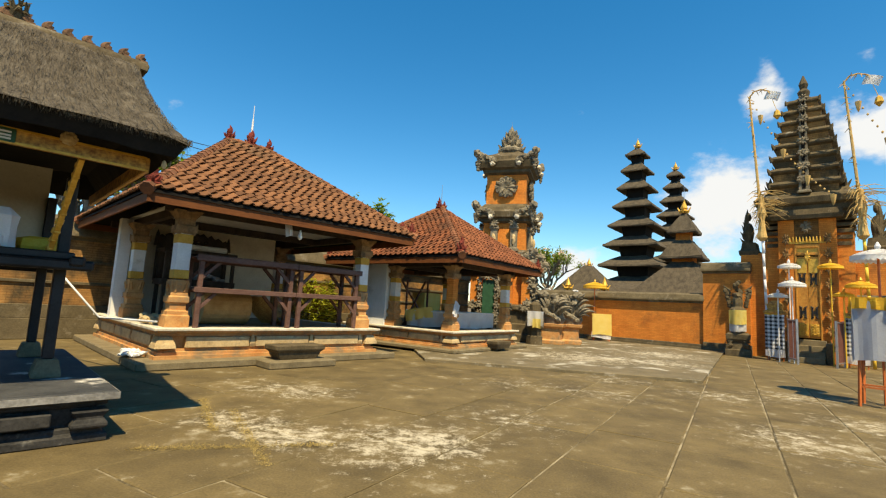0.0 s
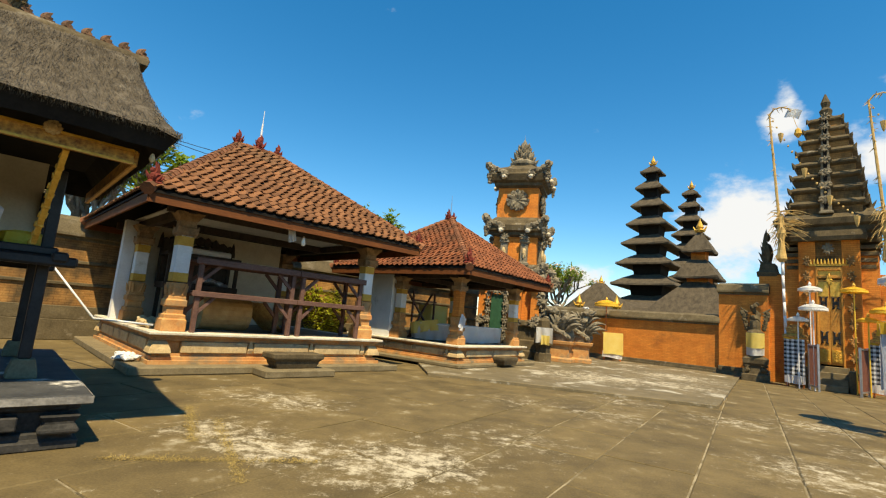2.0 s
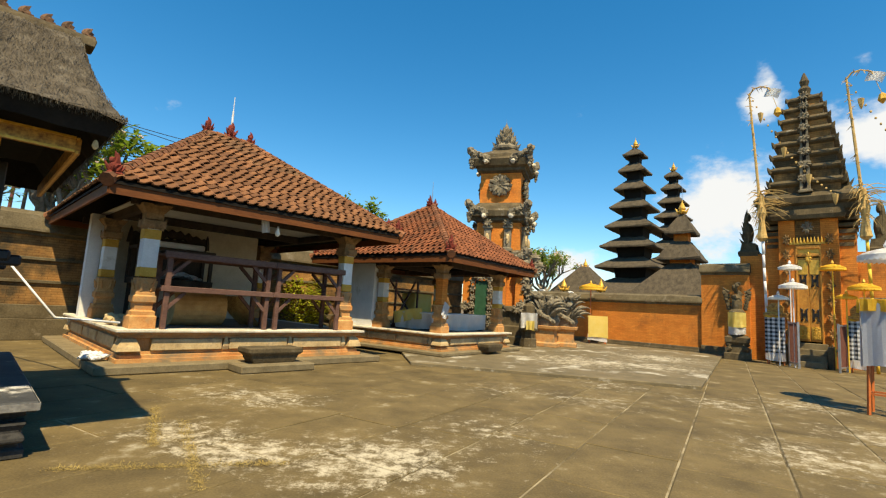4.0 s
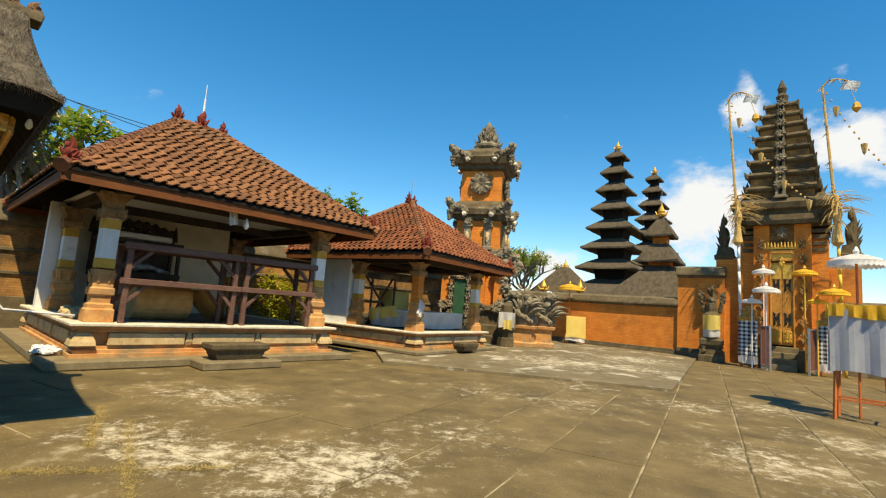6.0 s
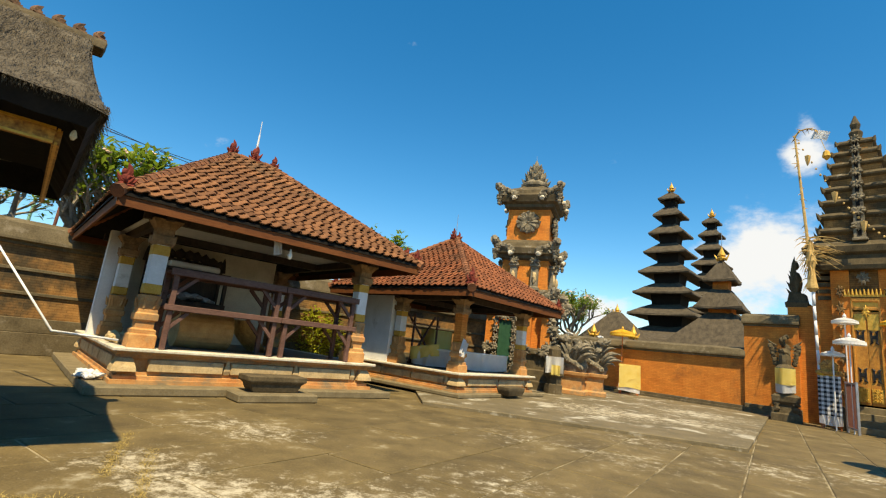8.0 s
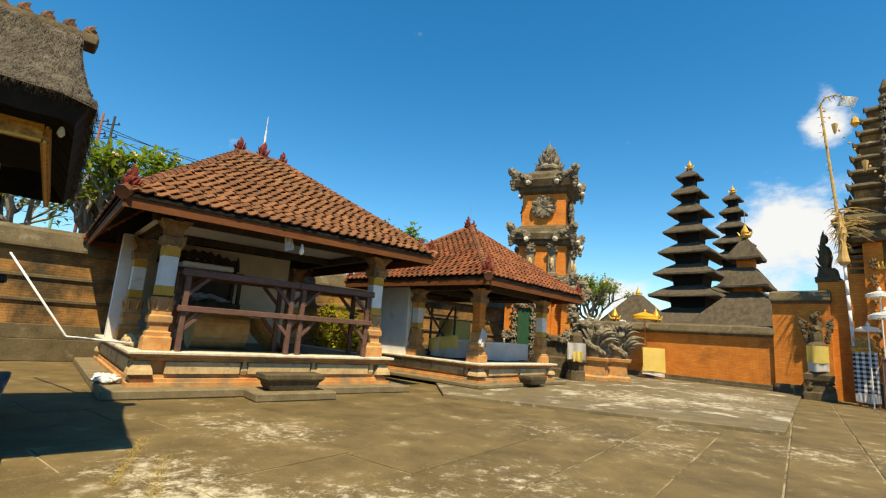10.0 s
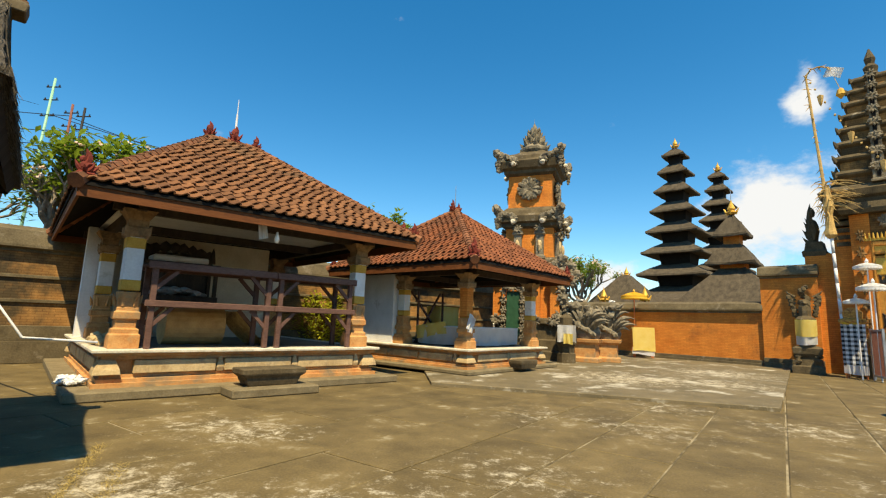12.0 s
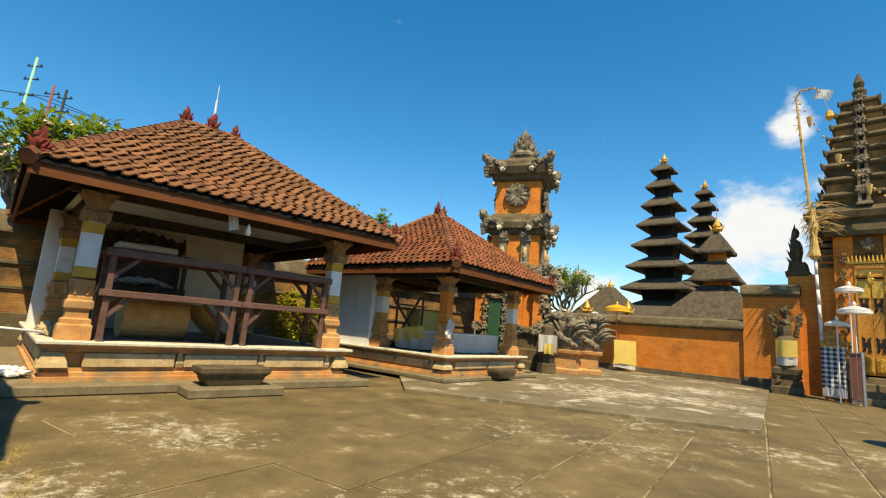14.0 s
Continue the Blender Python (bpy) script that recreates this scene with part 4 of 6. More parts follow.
    box(bm, (-4.6, y - 0.06, 1.52), (-0.12, y + 0.06, 1.62))
    part("deck_beam", bm, "blackpaint", pavt, bevel=0.02)
bm = B()
box(bm, (-0.33, 0.9, 1.56), (-0.2, DT - 0.2, 1.66))
part("deck_beam", bm, "blackpaint", pavt, bevel=0.02)
EZ = 2.64
for a, b, w in (((-4.5, 0.22), (0.06, 0.22), 0.13), ((0.08, 0.24), (0.08, DT - 0.3), 0.13)):
    bm = B()
    bar(bm, (*a, EZ - 0.07), (*b, EZ - 0.07), 0.05, w)
    fr = part("carved_fascia", bm, "giltbeam", pavt, "gilt carved fascia beam")
    bm = B()
    for dz in (-0.058, 0.058):
        bar(bm, (a[0], a[1] - 0.03, EZ - 0.07 + dz), (b[0], b[1] - 0.03, EZ - 0.07 + dz), 0.02, 0.02)
    part("gilt_edge", bm, "gold", fr)
bm = B()
for k in range(9):
    an = k * 2 * math.pi / 9
    lump(bm, (-0.54 + 0.045 * math.cos(an), 0.175, 2.65 + 0.045 * math.sin(an)), (0.024, 0.016, 0.024), rnd, 0.15)
lump(bm, (-0.54, 0.165, 2.65), (0.04, 0.03, 0.04), rnd, 0.1, 2)
part("rosette", bm, "tuff_pale", pavt, "pale carved rosette on the fascia")
bm = B()
box(bm, (-1.24, 0.178, EZ - 0.13), (-0.88, 0.193, EZ - 0.01))
plaque = part("plaque", bm, "greendoor", pavt, "dark green plaque with worn pale lettering", bevel=0.004)
for dz, ln in ((-0.045, 0.20), (-0.075, 0.26), (-0.10, 0.16)):
    bm = B()
    box(bm, (-0.91 - ln, 0.174, EZ + dz - 0.008), (-0.91, 0.178, EZ + dz + 0.008))
    part("lettering_bar", bm, "cloth", plaque)
bm = B()
loft(bm, [(0.008, 0.008, 0.03), (0.018, 0.016, 0.01), (0.024, 0.020, -0.025), (0.010, 0.010, -0.05)], pose(0.17, 0.0, 2.57), 8)
part("eave_pendant", bm, "tuff_pale", pavt, "pale carved pendant at the eave corner")
bm2 = B()
bar(bm2, (-0.48, 1.08, 1.7), (-0.42, 0.30, 2.52), 0.045, 0.045)
for k in range(10):
    lump(bm2, (-0.48 + 0.006 * k, 1.06 - 0.077 * k, 1.73 + 0.082 * k), (0.04, 0.04, 0.045), rnd, 0.2)
part("gilt_strut", bm2, "gold", pavt, "gilt carved strut")
for k in range(15):
    bm = B()
    bar(bm, (-4.2 + 0.29 * k, 0.28, EZ - 0.02), (-3.9 + 0.25 * k, 1.72, EZ + 0.26), 0.075, 0.035)
    part("rafter", bm, "straw", pavt, "pale split-bamboo rafter")
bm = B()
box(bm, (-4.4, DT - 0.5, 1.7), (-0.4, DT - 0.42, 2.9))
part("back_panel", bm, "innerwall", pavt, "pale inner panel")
# thatch in thick shells, with a ragged fringe of stalks at the eaves
EX0, EX1, EY0, EY1 = -5.2, 0.34, -0.20, DT + 0.1
RX0, RX1, RY, RZ = -4.6, 0.12, 1.72, 4.10
bm = B()


def thatch_ring(t):
    """The roof's outline at t from eave to ridge, with a flare at the eave."""
    s = t ** 0.80
    return (EX0 + (RX0 - EX0) * s, EX1 + (RX1 - EX1) * (1 - (1 - t) ** 1.7), EY0 + (RY - 0.10 - EY0) * s, EY1 + (RY + 0.10 - EY1) * s, EZ + 0.14 + (RZ - EZ - 0.14) * t)


rings = []
SEG = 26
for j in range(13):
    xa, xb, ya, yb, z = thatch_ring(j / 12)
    row = []
    for side, (p0, p1) in enumerate((((xa, ya), (xb, ya)), ((xb, ya), (xb, yb)), ((xb, yb), (xa, yb)), ((xa, yb), (xa, ya)))):
        for i in range(SEG):
            t = i / SEG
            k = 0.02 if 0 < j < 12 else 0.012
            row.append(bm.verts.new((p0[0] + (p1[0] - p0[0]) * t + rnd.uniform(-k, k), p0[1] + (p1[1] - p0[1]) * t + rnd.uniform(-k, k), z + rnd.uniform(-k, k) - (0.05 if j == 0 and (i == 0) else 0))))
    rings.append(row)
nR = len(rings[0])
for a, b in zip(rings, rings[1:]):
    for i in range(nR):
        bm.faces.new((a[i], a[(i + 1) % nR], b[(i + 1) % nR], b[i]))
bm.faces.new(rings[-1])
roof_t = part("thatch_roof", bm, "thatch", pavt, "thick weathered grey thatch", smooth=True)
bm = B()
rim = []
for dz, inset in ((0.01, 0.03), (-0.15, 0.10)):
    rim.append([])
    for x_, y_ in [(EX0 + (EX1 - EX0) * i / SEG, EY0) for i in range(SEG)] + [(EX1, EY0 + (EY1 - EY0) * i / SEG) for i in range(SEG)] + [(EX1 - (EX1 - EX0) * i / SEG, EY1) for i in range(SEG)] + [(EX0, EY1 - (EY1 - EY0) * i / SEG) for i in range(SEG)]:
        rim[-1].append(bm.verts.new((max(EX0 + inset, min(EX1 - inset, x_)), max(EY0 + inset, min(EY1 - inset, y_)), EZ + 0.14 + dz + rnd.uniform(-0.015, 0.015))))
low = rim[1]
for i in range(nR):
    bm.faces.new((low[i], low[(i + 1) % nR], rim[0][(i + 1) % nR], rim[0][i]))
# flat near-black lid, coloured as the shade of the roof space
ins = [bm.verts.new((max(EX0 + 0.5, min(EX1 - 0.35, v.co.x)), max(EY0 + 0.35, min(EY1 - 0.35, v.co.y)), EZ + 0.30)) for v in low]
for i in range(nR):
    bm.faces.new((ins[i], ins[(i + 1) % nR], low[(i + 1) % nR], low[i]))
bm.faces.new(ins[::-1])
part("under_thatch", bm, "soffit", roof_t, "black under-layer of the thatch, deepened with the roof's shade")
verts, polys = [], []
rs = random.Random(12)


def stalk(p, d, w):
    p, d = Vector(p), Vector(d)
    u = d.cross(Vector((rs.uniform(-1, 1), rs.uniform(-1, 1), rs.uniform(-1, 1)))).normalized() * w
    k = len(verts)
    verts.extend([tuple(p - u), tuple(p + u), tuple(p + d + u * 0.4), tuple(p + d - u * 0.4)])
    polys.append((k, k + 1, k + 2, k + 3))


for k in range(24000):
    side = 0 if rs.random() < 0.72 else 1
    t = rs.random() ** 0.85
    xa, xb, ya, yb, z = thatch_ring(t)
    xa2, xb2, ya2, yb2, z2 = thatch_ring(max(0, t - 0.05))
    u = rs.random()
    if side == 0:
        q0 = Vector((xa + (xb - xa) * u, ya - 0.012, z + 0.012))
        dwn = Vector((rs.uniform(-0.03, 0.03), ya2 - ya - 0.004, z2 - z)).normalized()
    else:
        q0 = Vector((xb + 0.012, ya + (yb - ya) * u, z + 0.012))
        dwn = Vector((xb2 - xb + 0.004, rs.uniform(-0.03, 0.03), z2 - z)).normalized()
    stalk(q0, dwn * rs.uniform(0.07, 0.17) + Vector((0, 0, rs.uniform(-0.006, 0.006))), 0.0022)
for k in range(9000):
    side = 0 if rs.random() < 0.66 else 1
    u = rs.random()
    dep = rs.random()
    if side == 0:
        q0 = Vector((EX0 + (EX1 - EX0) * u, EY0 + dep * 0.06, EZ + 0.17 - dep * 0.04))
        dwn = Vector((rs.uniform(-0.25, 0.25), -0.35, -1))
    else:
        q0 = Vector((EX1 - dep * 0.06, EY0 + (EY1 - EY0) * u, EZ + 0.17 - dep * 0.04))
        dwn = Vector((0.35, rs.uniform(-0.25, 0.25), -1))
    stalk(q0, dwn.normalized() * rs.uniform(0.02, 0.055), 0.002)
me = bpy.data.meshes.new("thatch_fringe")
me.from_pydata(verts, [], polys)
me.materials.append(M["thatch"])
ob = new("thatch_fringe", me)
ob.parent = roof_t
tagged(ob, "loose grey thatch stalks", "", "", "stuff")
bm = B()
loft(bm, [(abs(RX1 - RX0) / 2 + 0.12, 0.13, RZ - 0.06), (abs(RX1 - RX0) / 2 + 0.14, 0.10, RZ + 0.03), (abs(RX1 - RX0) / 2 + 0.12, 0.06, RZ + 0.08)], pose((RX0 + RX1) / 2, RY, 0))
ridge_t = part("ridge_cap", bm, "tuff_dark", roof_t, "dark brown ridge capping", bevel=0.01)
for k in range(26):
    x = RX1 + 0.06 - 0.18 * k
    bm = B()
    loft(bm, [(0.075, 0.04, RZ + 0.06), (0.06, 0.04, RZ + 0.10)], pose(x, RY, 0))
    lump(bm, (x, RY, RZ + 0.12), (0.05, 0.04, 0.05), rnd, 0.3)
    horn(bm, (x - 0.02, RY, RZ + 0.09), (x + 0.03, RY, RZ + 0.20), 0.05, (-0.02, 0, 0))
    horn(bm, (x - 0.04, RY, RZ + 0.08), (x - 0.03, RY, RZ + 0.14), 0.03)
    part("ridge_ornament", bm, "tile_ridge", ridge_t, "curled dark clay ridge ornament")
bm = B()
rg = random.Random(77)
for k in range(26):
    an = rg.uniform(0, 6.3)
    horn(bm, (-1.0 + rg.uniform(-0.08, 0.08), RY, RZ + 0.1), (-1.0 + 0.11 * math.cos(an), RY + 0.11 * math.sin(an), RZ + rg.uniform(0.15, 0.32)), 0.022, (0, 0, 0.05), 3, 4)
part("ridge_finial", bm, "tuff_dark", ridge_t, "frayed dark finial")
# offerings on the deck
for k, (x, y, sx, sy, sz, mt, nm, lb) in enumerate(((-0.98, 0.60, 0.12, 0.12, 0.30, "cloth", "offering_box", "white lidded offering box on the black deck"), (-1.2, 0.8, 0.2, 0.2, 0.22, "yellow", "folded_cloth", "folded yellow cloth on the black deck"), (-0.65, 0.9, 0.2, 0.16, 0.12, "yellow", "folded_cloth", "folded yellow cloth on the black deck"), (-1.5, 0.5, 0.12, 0.12, 0.36, "straw", "offering_basket", "woven offering basket on the black deck"), (-1.05, 0.45, 0.22, 0.05, 0.10, "cloth", "folded_cloth", "white folded cloth on the deck edge"))):
    sz *= 1.3
    t = thing(nm, PT @ pose(x + 0.12, y + 0.62, 1.70, 0, 0, 12 * k), lb, "cloth" if "cloth" in nm else "offering")
    bm = B()
    loft(bm, [(sx * 0.9, sy * 0.9, 0), (sx, sy, sz * 0.3), (sx * 0.95, sy * 0.95, sz * 0.8), (sx * 0.5, sy * 0.5, sz)], None, 8)
    for v in bm.verts:
        v.co += Vector((rnd.uniform(-0.02, 0.02), rnd.uniform(-0.02, 0.02), 0))
    part("body", bm, mt, t)

# --- drum tower ---
TW = pose(2.62, 21.2, 0.0, 0, 0, -18) @ Matrix.Diagonal((0.84, 0.84, 1.0, 1.0))
tower = thing("drum_tower", TW, "tall orange brick drum tower with carved grey stone tiers", "tower")


def tier_faces(h):
    """Centres and outward directions of the four faces at half width h."""
    return (((0, -h), (0, -1)), ((h, 0), (1, 0)), ((0, h), (0, 1)), ((-h, 0), (-1, 0)))


def tower_tier(parent, rings, mat, label, name="tier"):
    bm = B()
    loft(bm, [(a, a, z) for a, z in rings])
    return part(name, bm, mat, parent, label, bevel=0.0)


rt = random.Random(31)
tower_tier(tower, [(1.75, 0), (1.75, 0.35), (1.6, 0.4), (1.6, 0.75), (1.45, 0.8), (1.45, 1.3), (1.6, 1.35), (1.6, 1.5), (1.4, 1.55)], "tuff_dark", "sooty stone base", "base")
tower_tier(tower, [(1.18, 1.5), (1.18, 3.1)], "brick", "orange brick lower body", "lower_body")
tower_tier(tower, [(1.25, 3.0), (1.42, 3.1), (1.42, 3.25), (1.52, 3.35), (1.52, 3.52), (1.30, 3.62), (1.30, 3.72), (1.12, 3.82)], "tuff_dark", "carved stone cornice", "cornice")
tower_tier(tower, [(1.10, 3.75), (1.08, 5.05)], "brick", "orange brick middle body", "middle_body")
tower_tier(tower, [(1.12, 4.95), (1.25, 5.02), (1.25, 5.14), (1.38, 5.2), (1.42, 5.42), (1.30, 5.52), (1.22, 5.66), (1.06, 5.8)], "tuff_dark", "carved stone cornice", "cornice")
tower_tier(tower, [(1.02, 5.75), (1.02, 7.2)], "brick", "orange brick upper body", "upper_body")
tower_tier(tower, [(1.06, 7.08), (1.2, 7.16), (1.2, 7.28), (1.34, 7.36), (1.44, 7.62), (1.34, 7.72), (1.30, 7.86), (1.02, 8.0), (0.72, 8.12), (0.44, 8.3)], "tuff_dark", "carved stone crown cornice", "crown_cornice")
for h, z, w, hh in ((1.20, 2.3, 1.1, 1.3), (1.05, 6.52, 1.35, 1.05)):
    for (x, y), f in tier_faces(h):
        bm = B()
        carving(bm, (x, y, z), (w * 0.85, 0.22, hh * 0.9), rt, f, 14)
        sv = Vector((-f[1], f[0], 0))
        for q in range(12):
            an = q * math.pi / 6
            lump(bm, Vector((x, y, z)) + sv * (0.36 * w * math.cos(an)) + Vector((0, 0, 0.36 * hh * math.sin(an))) + Vector((f[0], f[1], 0)) * 0.08, (0.12, 0.12, 0.12), rt, 0.35, 1)
        part("relief", bm, "tuff", tower, "carved grey stone relief")
for h, z in ((1.10, 4.36),):
    for (x, y), f in tier_faces(h):
        s = Vector((-f[1], f[0], 0))
        for off in (-0.5, 0.5):
            bm = B()
            c = Vector((x, y, z)) + s * off
            loft(bm, [(0.24, 0.24, z - 0.6), (0.24, 0.24, z - 0.5), (0.17, 0.17, z - 0.45), (0.17, 0.17, z + 0.3), (0.24, 0.24, z + 0.35), (0.20, 0.20, z + 0.48)], pose(c.x, c.y, 0))
            carving(bm, c + Vector((f[0], f[1], 0)) * 0.2 + Vector((0, 0, 0.55)), (0.55, 0.15, 0.36), rt, f, 8)
            part("niche", bm, "tuff", tower, "carved stone niche")
            bm = B()
            lump(bm, c + Vector((f[0], f[1], 0)) * 0.18 + Vector((0, 0, -0.1)), (0.10, 0.10, 0.22), rt, 0.15, 2)
            part("niche_figure", bm, "tuff_pale", tower, "small pale stone boss")
for h, z, size in ((1.45, 3.42, 0.42), (1.38, 5.40, 0.42), (1.40, 7.70, 0.46)):
    for (x, y), f in tier_faces(h):
        s = Vector((-f[1], f[0], 0))
        for off in (-0.48, 0.48):
            bm = B()
            c = Vector((x, y, z - 0.10)) + s * off * h
            lump(bm, c, (0.17, 0.17, 0.20), rt, 0.25, 2)
            carving(bm, c, (size, 0.15, size), rt, f, 9)
            boss = part("mask_boss", bm, "tuff", tower, "carved stone mask boss")
            bm = B()
            lump(bm, c + Vector((f[0], f[1], 0)) * 0.16 + Vector((0, 0, -0.14)), (0.12, 0.12, 0.10), rt, 0.2, 2)
            part("mask_jaw", bm, "slab", boss, "pale chalky jaw")
    for sx in (-1, 1):
        for sy in (-1, 1):
            bm = B()
            c = Vector((sx * h, sy * h, z))
            for k in range(6):
                q = c + Vector((sx * (0.05 * k - 0.16), sy * (0.05 * k - 0.16), 0.07 * k - 0.06))
                lump(bm, q, (0.19, 0.19, 0.17), rt, 0.3, 2)
                horn(bm, q, q + Vector((sx * rt.uniform(0.02, 0.14), sy * rt.uniform(0.02, 0.14), rt.uniform(0.10, 0.22))), 0.10, (0, 0, -0.05), 3, 6)
            for k in range(1, 5):
                for ax in (Vector((-sx, 0, 0)), Vector((0, -sy, 0))):
                    q = c + ax * (0.15 * k) + Vector((0, 0, 0.26 * (1 - k / 5) ** 1.5))
                    lump(bm, q, (0.15, 0.15, 0.14), rt, 0.3, 1)
                    horn(bm, q, q + Vector((sx * 0.06, sy * 0.06, 0.20 * (1 - k / 6))) - ax * 0.08, 0.08, (0, 0, -0.02), 3, 5)
            for k in range(4):
                lump(bm, c + Vector((sx * 0.05, sy * 0.05, -0.12 - 0.1 * k)), (0.17 - 0.03 * k, 0.17 - 0.03 * k, 0.10), rt, 0.3, 1)
            part("corner_wing", bm, "tuff", tower, "curling carved corner wing")
bm = B()
loft(bm, [(0.62, 0.62, 8.02), (0.56, 0.56, 8.2), (0.66, 0.66, 8.32), (0.66, 0.66, 8.42), (0.40, 0.40, 8.6), (0.34, 0.34, 8.9), (0.14, 0.14, 9.25)], None, 8)
for k in range(34):
    an = k * 0.83
    r0 = 0.72 - 0.0155 * k
    z0 = 8.36 + 0.026 * k
    horn(bm, (r0 * 0.6 * math.cos(an), r0 * 0.6 * math.sin(an), z0), (r0 * 1.1 * math.cos(an), r0 * 1.1 * math.sin(an), z0 + 0.26), 0.14, (0, 0, -0.03), 3, 5)
    lump(bm, (r0 * 0.7 * math.cos(an), r0 * 0.7 * math.sin(an), z0 + 0.06), (0.14, 0.14, 0.12), rt, 0.3, 1)
horn(bm, (0, 0, 8.7), (0, 0, 9.62), 0.24, (0, 0, 0), 5, 8)
part("crown", bm, "tuff", tower, "flame-shaped carved stone crown")
bm = B()
rod(bm, (0, 0, 9.45), (0, 0, 9.8), 0.012, 0.005)
part("lightning_rod", bm, "steel", tower)
# doorway with carved jambs on the face towards the court
for z0_, z1_, mt, w in ((0.9, 2.5, "greendoor", 0.28),):
    bm = B()
    box(bm, (-0.6 - w, -1.62, z0_), (-0.6 + w, -1.40, z1_))
    dr = part("door", bm, mt, tower, "small dark green door")
    bm = B()
    for s in (-1, 1):
        for k in range(6):
            carving(bm, (-0.6 + s * 0.42, -1.6, 0.8 + k * 0.34), (0.34, 0.16, 0.4), rt, (0, -1), 6)
    carving(bm, (-0.6, -1.62, 2.72), (1.1, 0.2, 0.6), rt, (0, -1), 12)
    part("carved_surround", bm, "tuff", dr, "carved stone door surround")
for x in (-1.35, 0.35, 1.2):
    bm = B()
    loft(bm, [(0.3, 0.2, 1.3), (0.2, 0.15, 1.4), (0.2, 0.15, 2.8), (0.32, 0.24, 2.95), (0.3, 0.2, 3.1)], pose(x, -1.3, 0))
    pl = part("pilaster", bm, "brick", tower, "orange brick pilaster")
    bm = B()
    carving(bm, (x, -1.55, 1.45), (0.6, 0.2, 0.5), rt, (0, -1), 10)
    carving(bm, (x, -1.55, 2.95), (0.6, 0.2, 0.4), rt, (0, -1), 10)
    part("pilaster_carving", bm, "tuff", pl)
for k in range(9):
    bm = B()
    c = Vector((1.5 + rt.uniform(-0.25, 0.35), rt.uniform(-1.3, 0.6), 0.9 + 0.34 * k))
    carving(bm, c, (0.8, 0.3, 0.6), rt, (0.7, -0.7), 9)
    part("stair_carving", bm, "tuff", tower, "carved stone stair wing")

# --- carved serpent pair on brick pedestals ---


def serpent(m, flip, label):
    t = thing("serpent_statue", m, label, "statue", "carved serpents by the tower")
    bm = B()
    loft(bm, [(0.46, 0.34, 0), (0.46, 0.34, 0.14), (0.36, 0.27, 0.18), (0.36, 0.27, 0.62), (0.48, 0.36, 0.68), (0.50, 0.38, 0.80)])
    part("pedestal", bm, "brick_base", t, "brick pedestal", bevel=0.012)
    bm = B()
    r = random.Random(41 + flip)
    loft(bm, [(0.42, 0.22, 0.80), (0.5, 0.24, 1.0), (0.3, 0.2, 1.5), (0.22, 0.18, 1.95)], None, 8)
    for k in range(30):
        an = math.pi * (0.08 + 0.84 * k / 29)
        out = Vector((-math.cos(an) * flip, 0, math.sin(an) * 0.8))
        base = Vector((0.05 * flip, r.uniform(-0.2, 0.1), 1.1 + r.uniform(-0.15, 0.3)))
        horn(bm, base + out * 0.25, base + out * r.uniform(0.75, 1.05) + Vector((0, -0.05, 0)), 0.085, Vector((0, -0.18, 0.14)), 5, 5)
    for k in range(26):
        t_ = k / 25
        an = t_ * 7.5
        p0 = Vector((0.30 * math.cos(an) * (1 - 0.4 * t_), -0.26 + 0.06 * math.sin(an * 2), 0.95 + 0.95 * t_))
        lump(bm, p0, (0.12, 0.12, 0.10), r, 0.2)
    lump(bm, (0.3 * flip, -0.25, 1.95), (0.22, 0.2, 0.17), r, 0.25, 2)
    horn(bm, (0.35 * flip, -0.3, 1.95), (0.62 * flip, -0.4, 2.1), 0.1, (0, 0, -0.05))
    part("serpent", bm, "tuff", t, "grey carved stone serpent")
    bm = B()
    lump(bm, (0.2 * flip, -0.1, 2.16), (0.14, 0.12, 0.05), r, 0.25)
    part("white_cap", bm, "cloth", t, "white cloth on the head")
    return t


serpent(pose(4.30, 19.6, 0.07, 0, 0, -28), -1, "grey carved stone serpent with flared scales on a brick pedestal")
serpent(pose(5.15, 20.1, 0.07, 0, 0, -20), 1, "grey carved stone serpent with open jaws on a brick pedestal")
guard = thing("guardian_figure", pose(3.45, 18.9, 0.07, 0, 0, -15), "squat stone guardian wrapped in white and yellow cloth", "statue")
bm = B()
rgd = random.Random(9)
loft(bm, [(0.30, 0.28, 0), (0.30, 0.28, 0.30), (0.24, 0.22, 0.34), (0.26, 0.24, 0.55), (0.34, 0.30, 0.62), (0.34, 0.26, 0.95), (0.26, 0.22, 1.15), (0.20, 0.2, 1.3), (0.22, 0.2, 1.5), (0.08, 0.08, 1.62)], None, 8)
part("figure", bm, "tuff_dark", guard)
drape_bm = drape(0.6, 0.55, 2, 0.05, 5, 12)
wrapc = thing("cloth_wrap", pose(3.1, 18.62, 1.32, 0, 0, -12), "white cloth with yellow patches tied round the guardian", "cloth")
part("white_cloth", drape_bm, "cloth", wrapc)
part("yellow_cloth", drape(0.3, 0.34, 2, 0.03, 6, 8), "paleyellow", wrapc, m=pose(0.2, -0.06, -0.28))

# --- wall shrine: parasol and draped stand ---


def parasol(m, h, r, mat, label, pole="bamboo", lean=0, fringe=True, tiers=1):
    t = thing("parasol", m, label, "parasol", "temple parasols")
    bm = B()
    rod(bm, (0, 0, 0), (0, 0, h + 0.06), 0.018)
    part("pole", bm, pole, t)
    bm = B()
    n = 16
    prof = [(0.02, 0.02), (0.25, -0.02), (0.55, -0.08), (0.85, -0.17), (1.0, -0.25)]
    rings_ = []
    for a, z in prof:
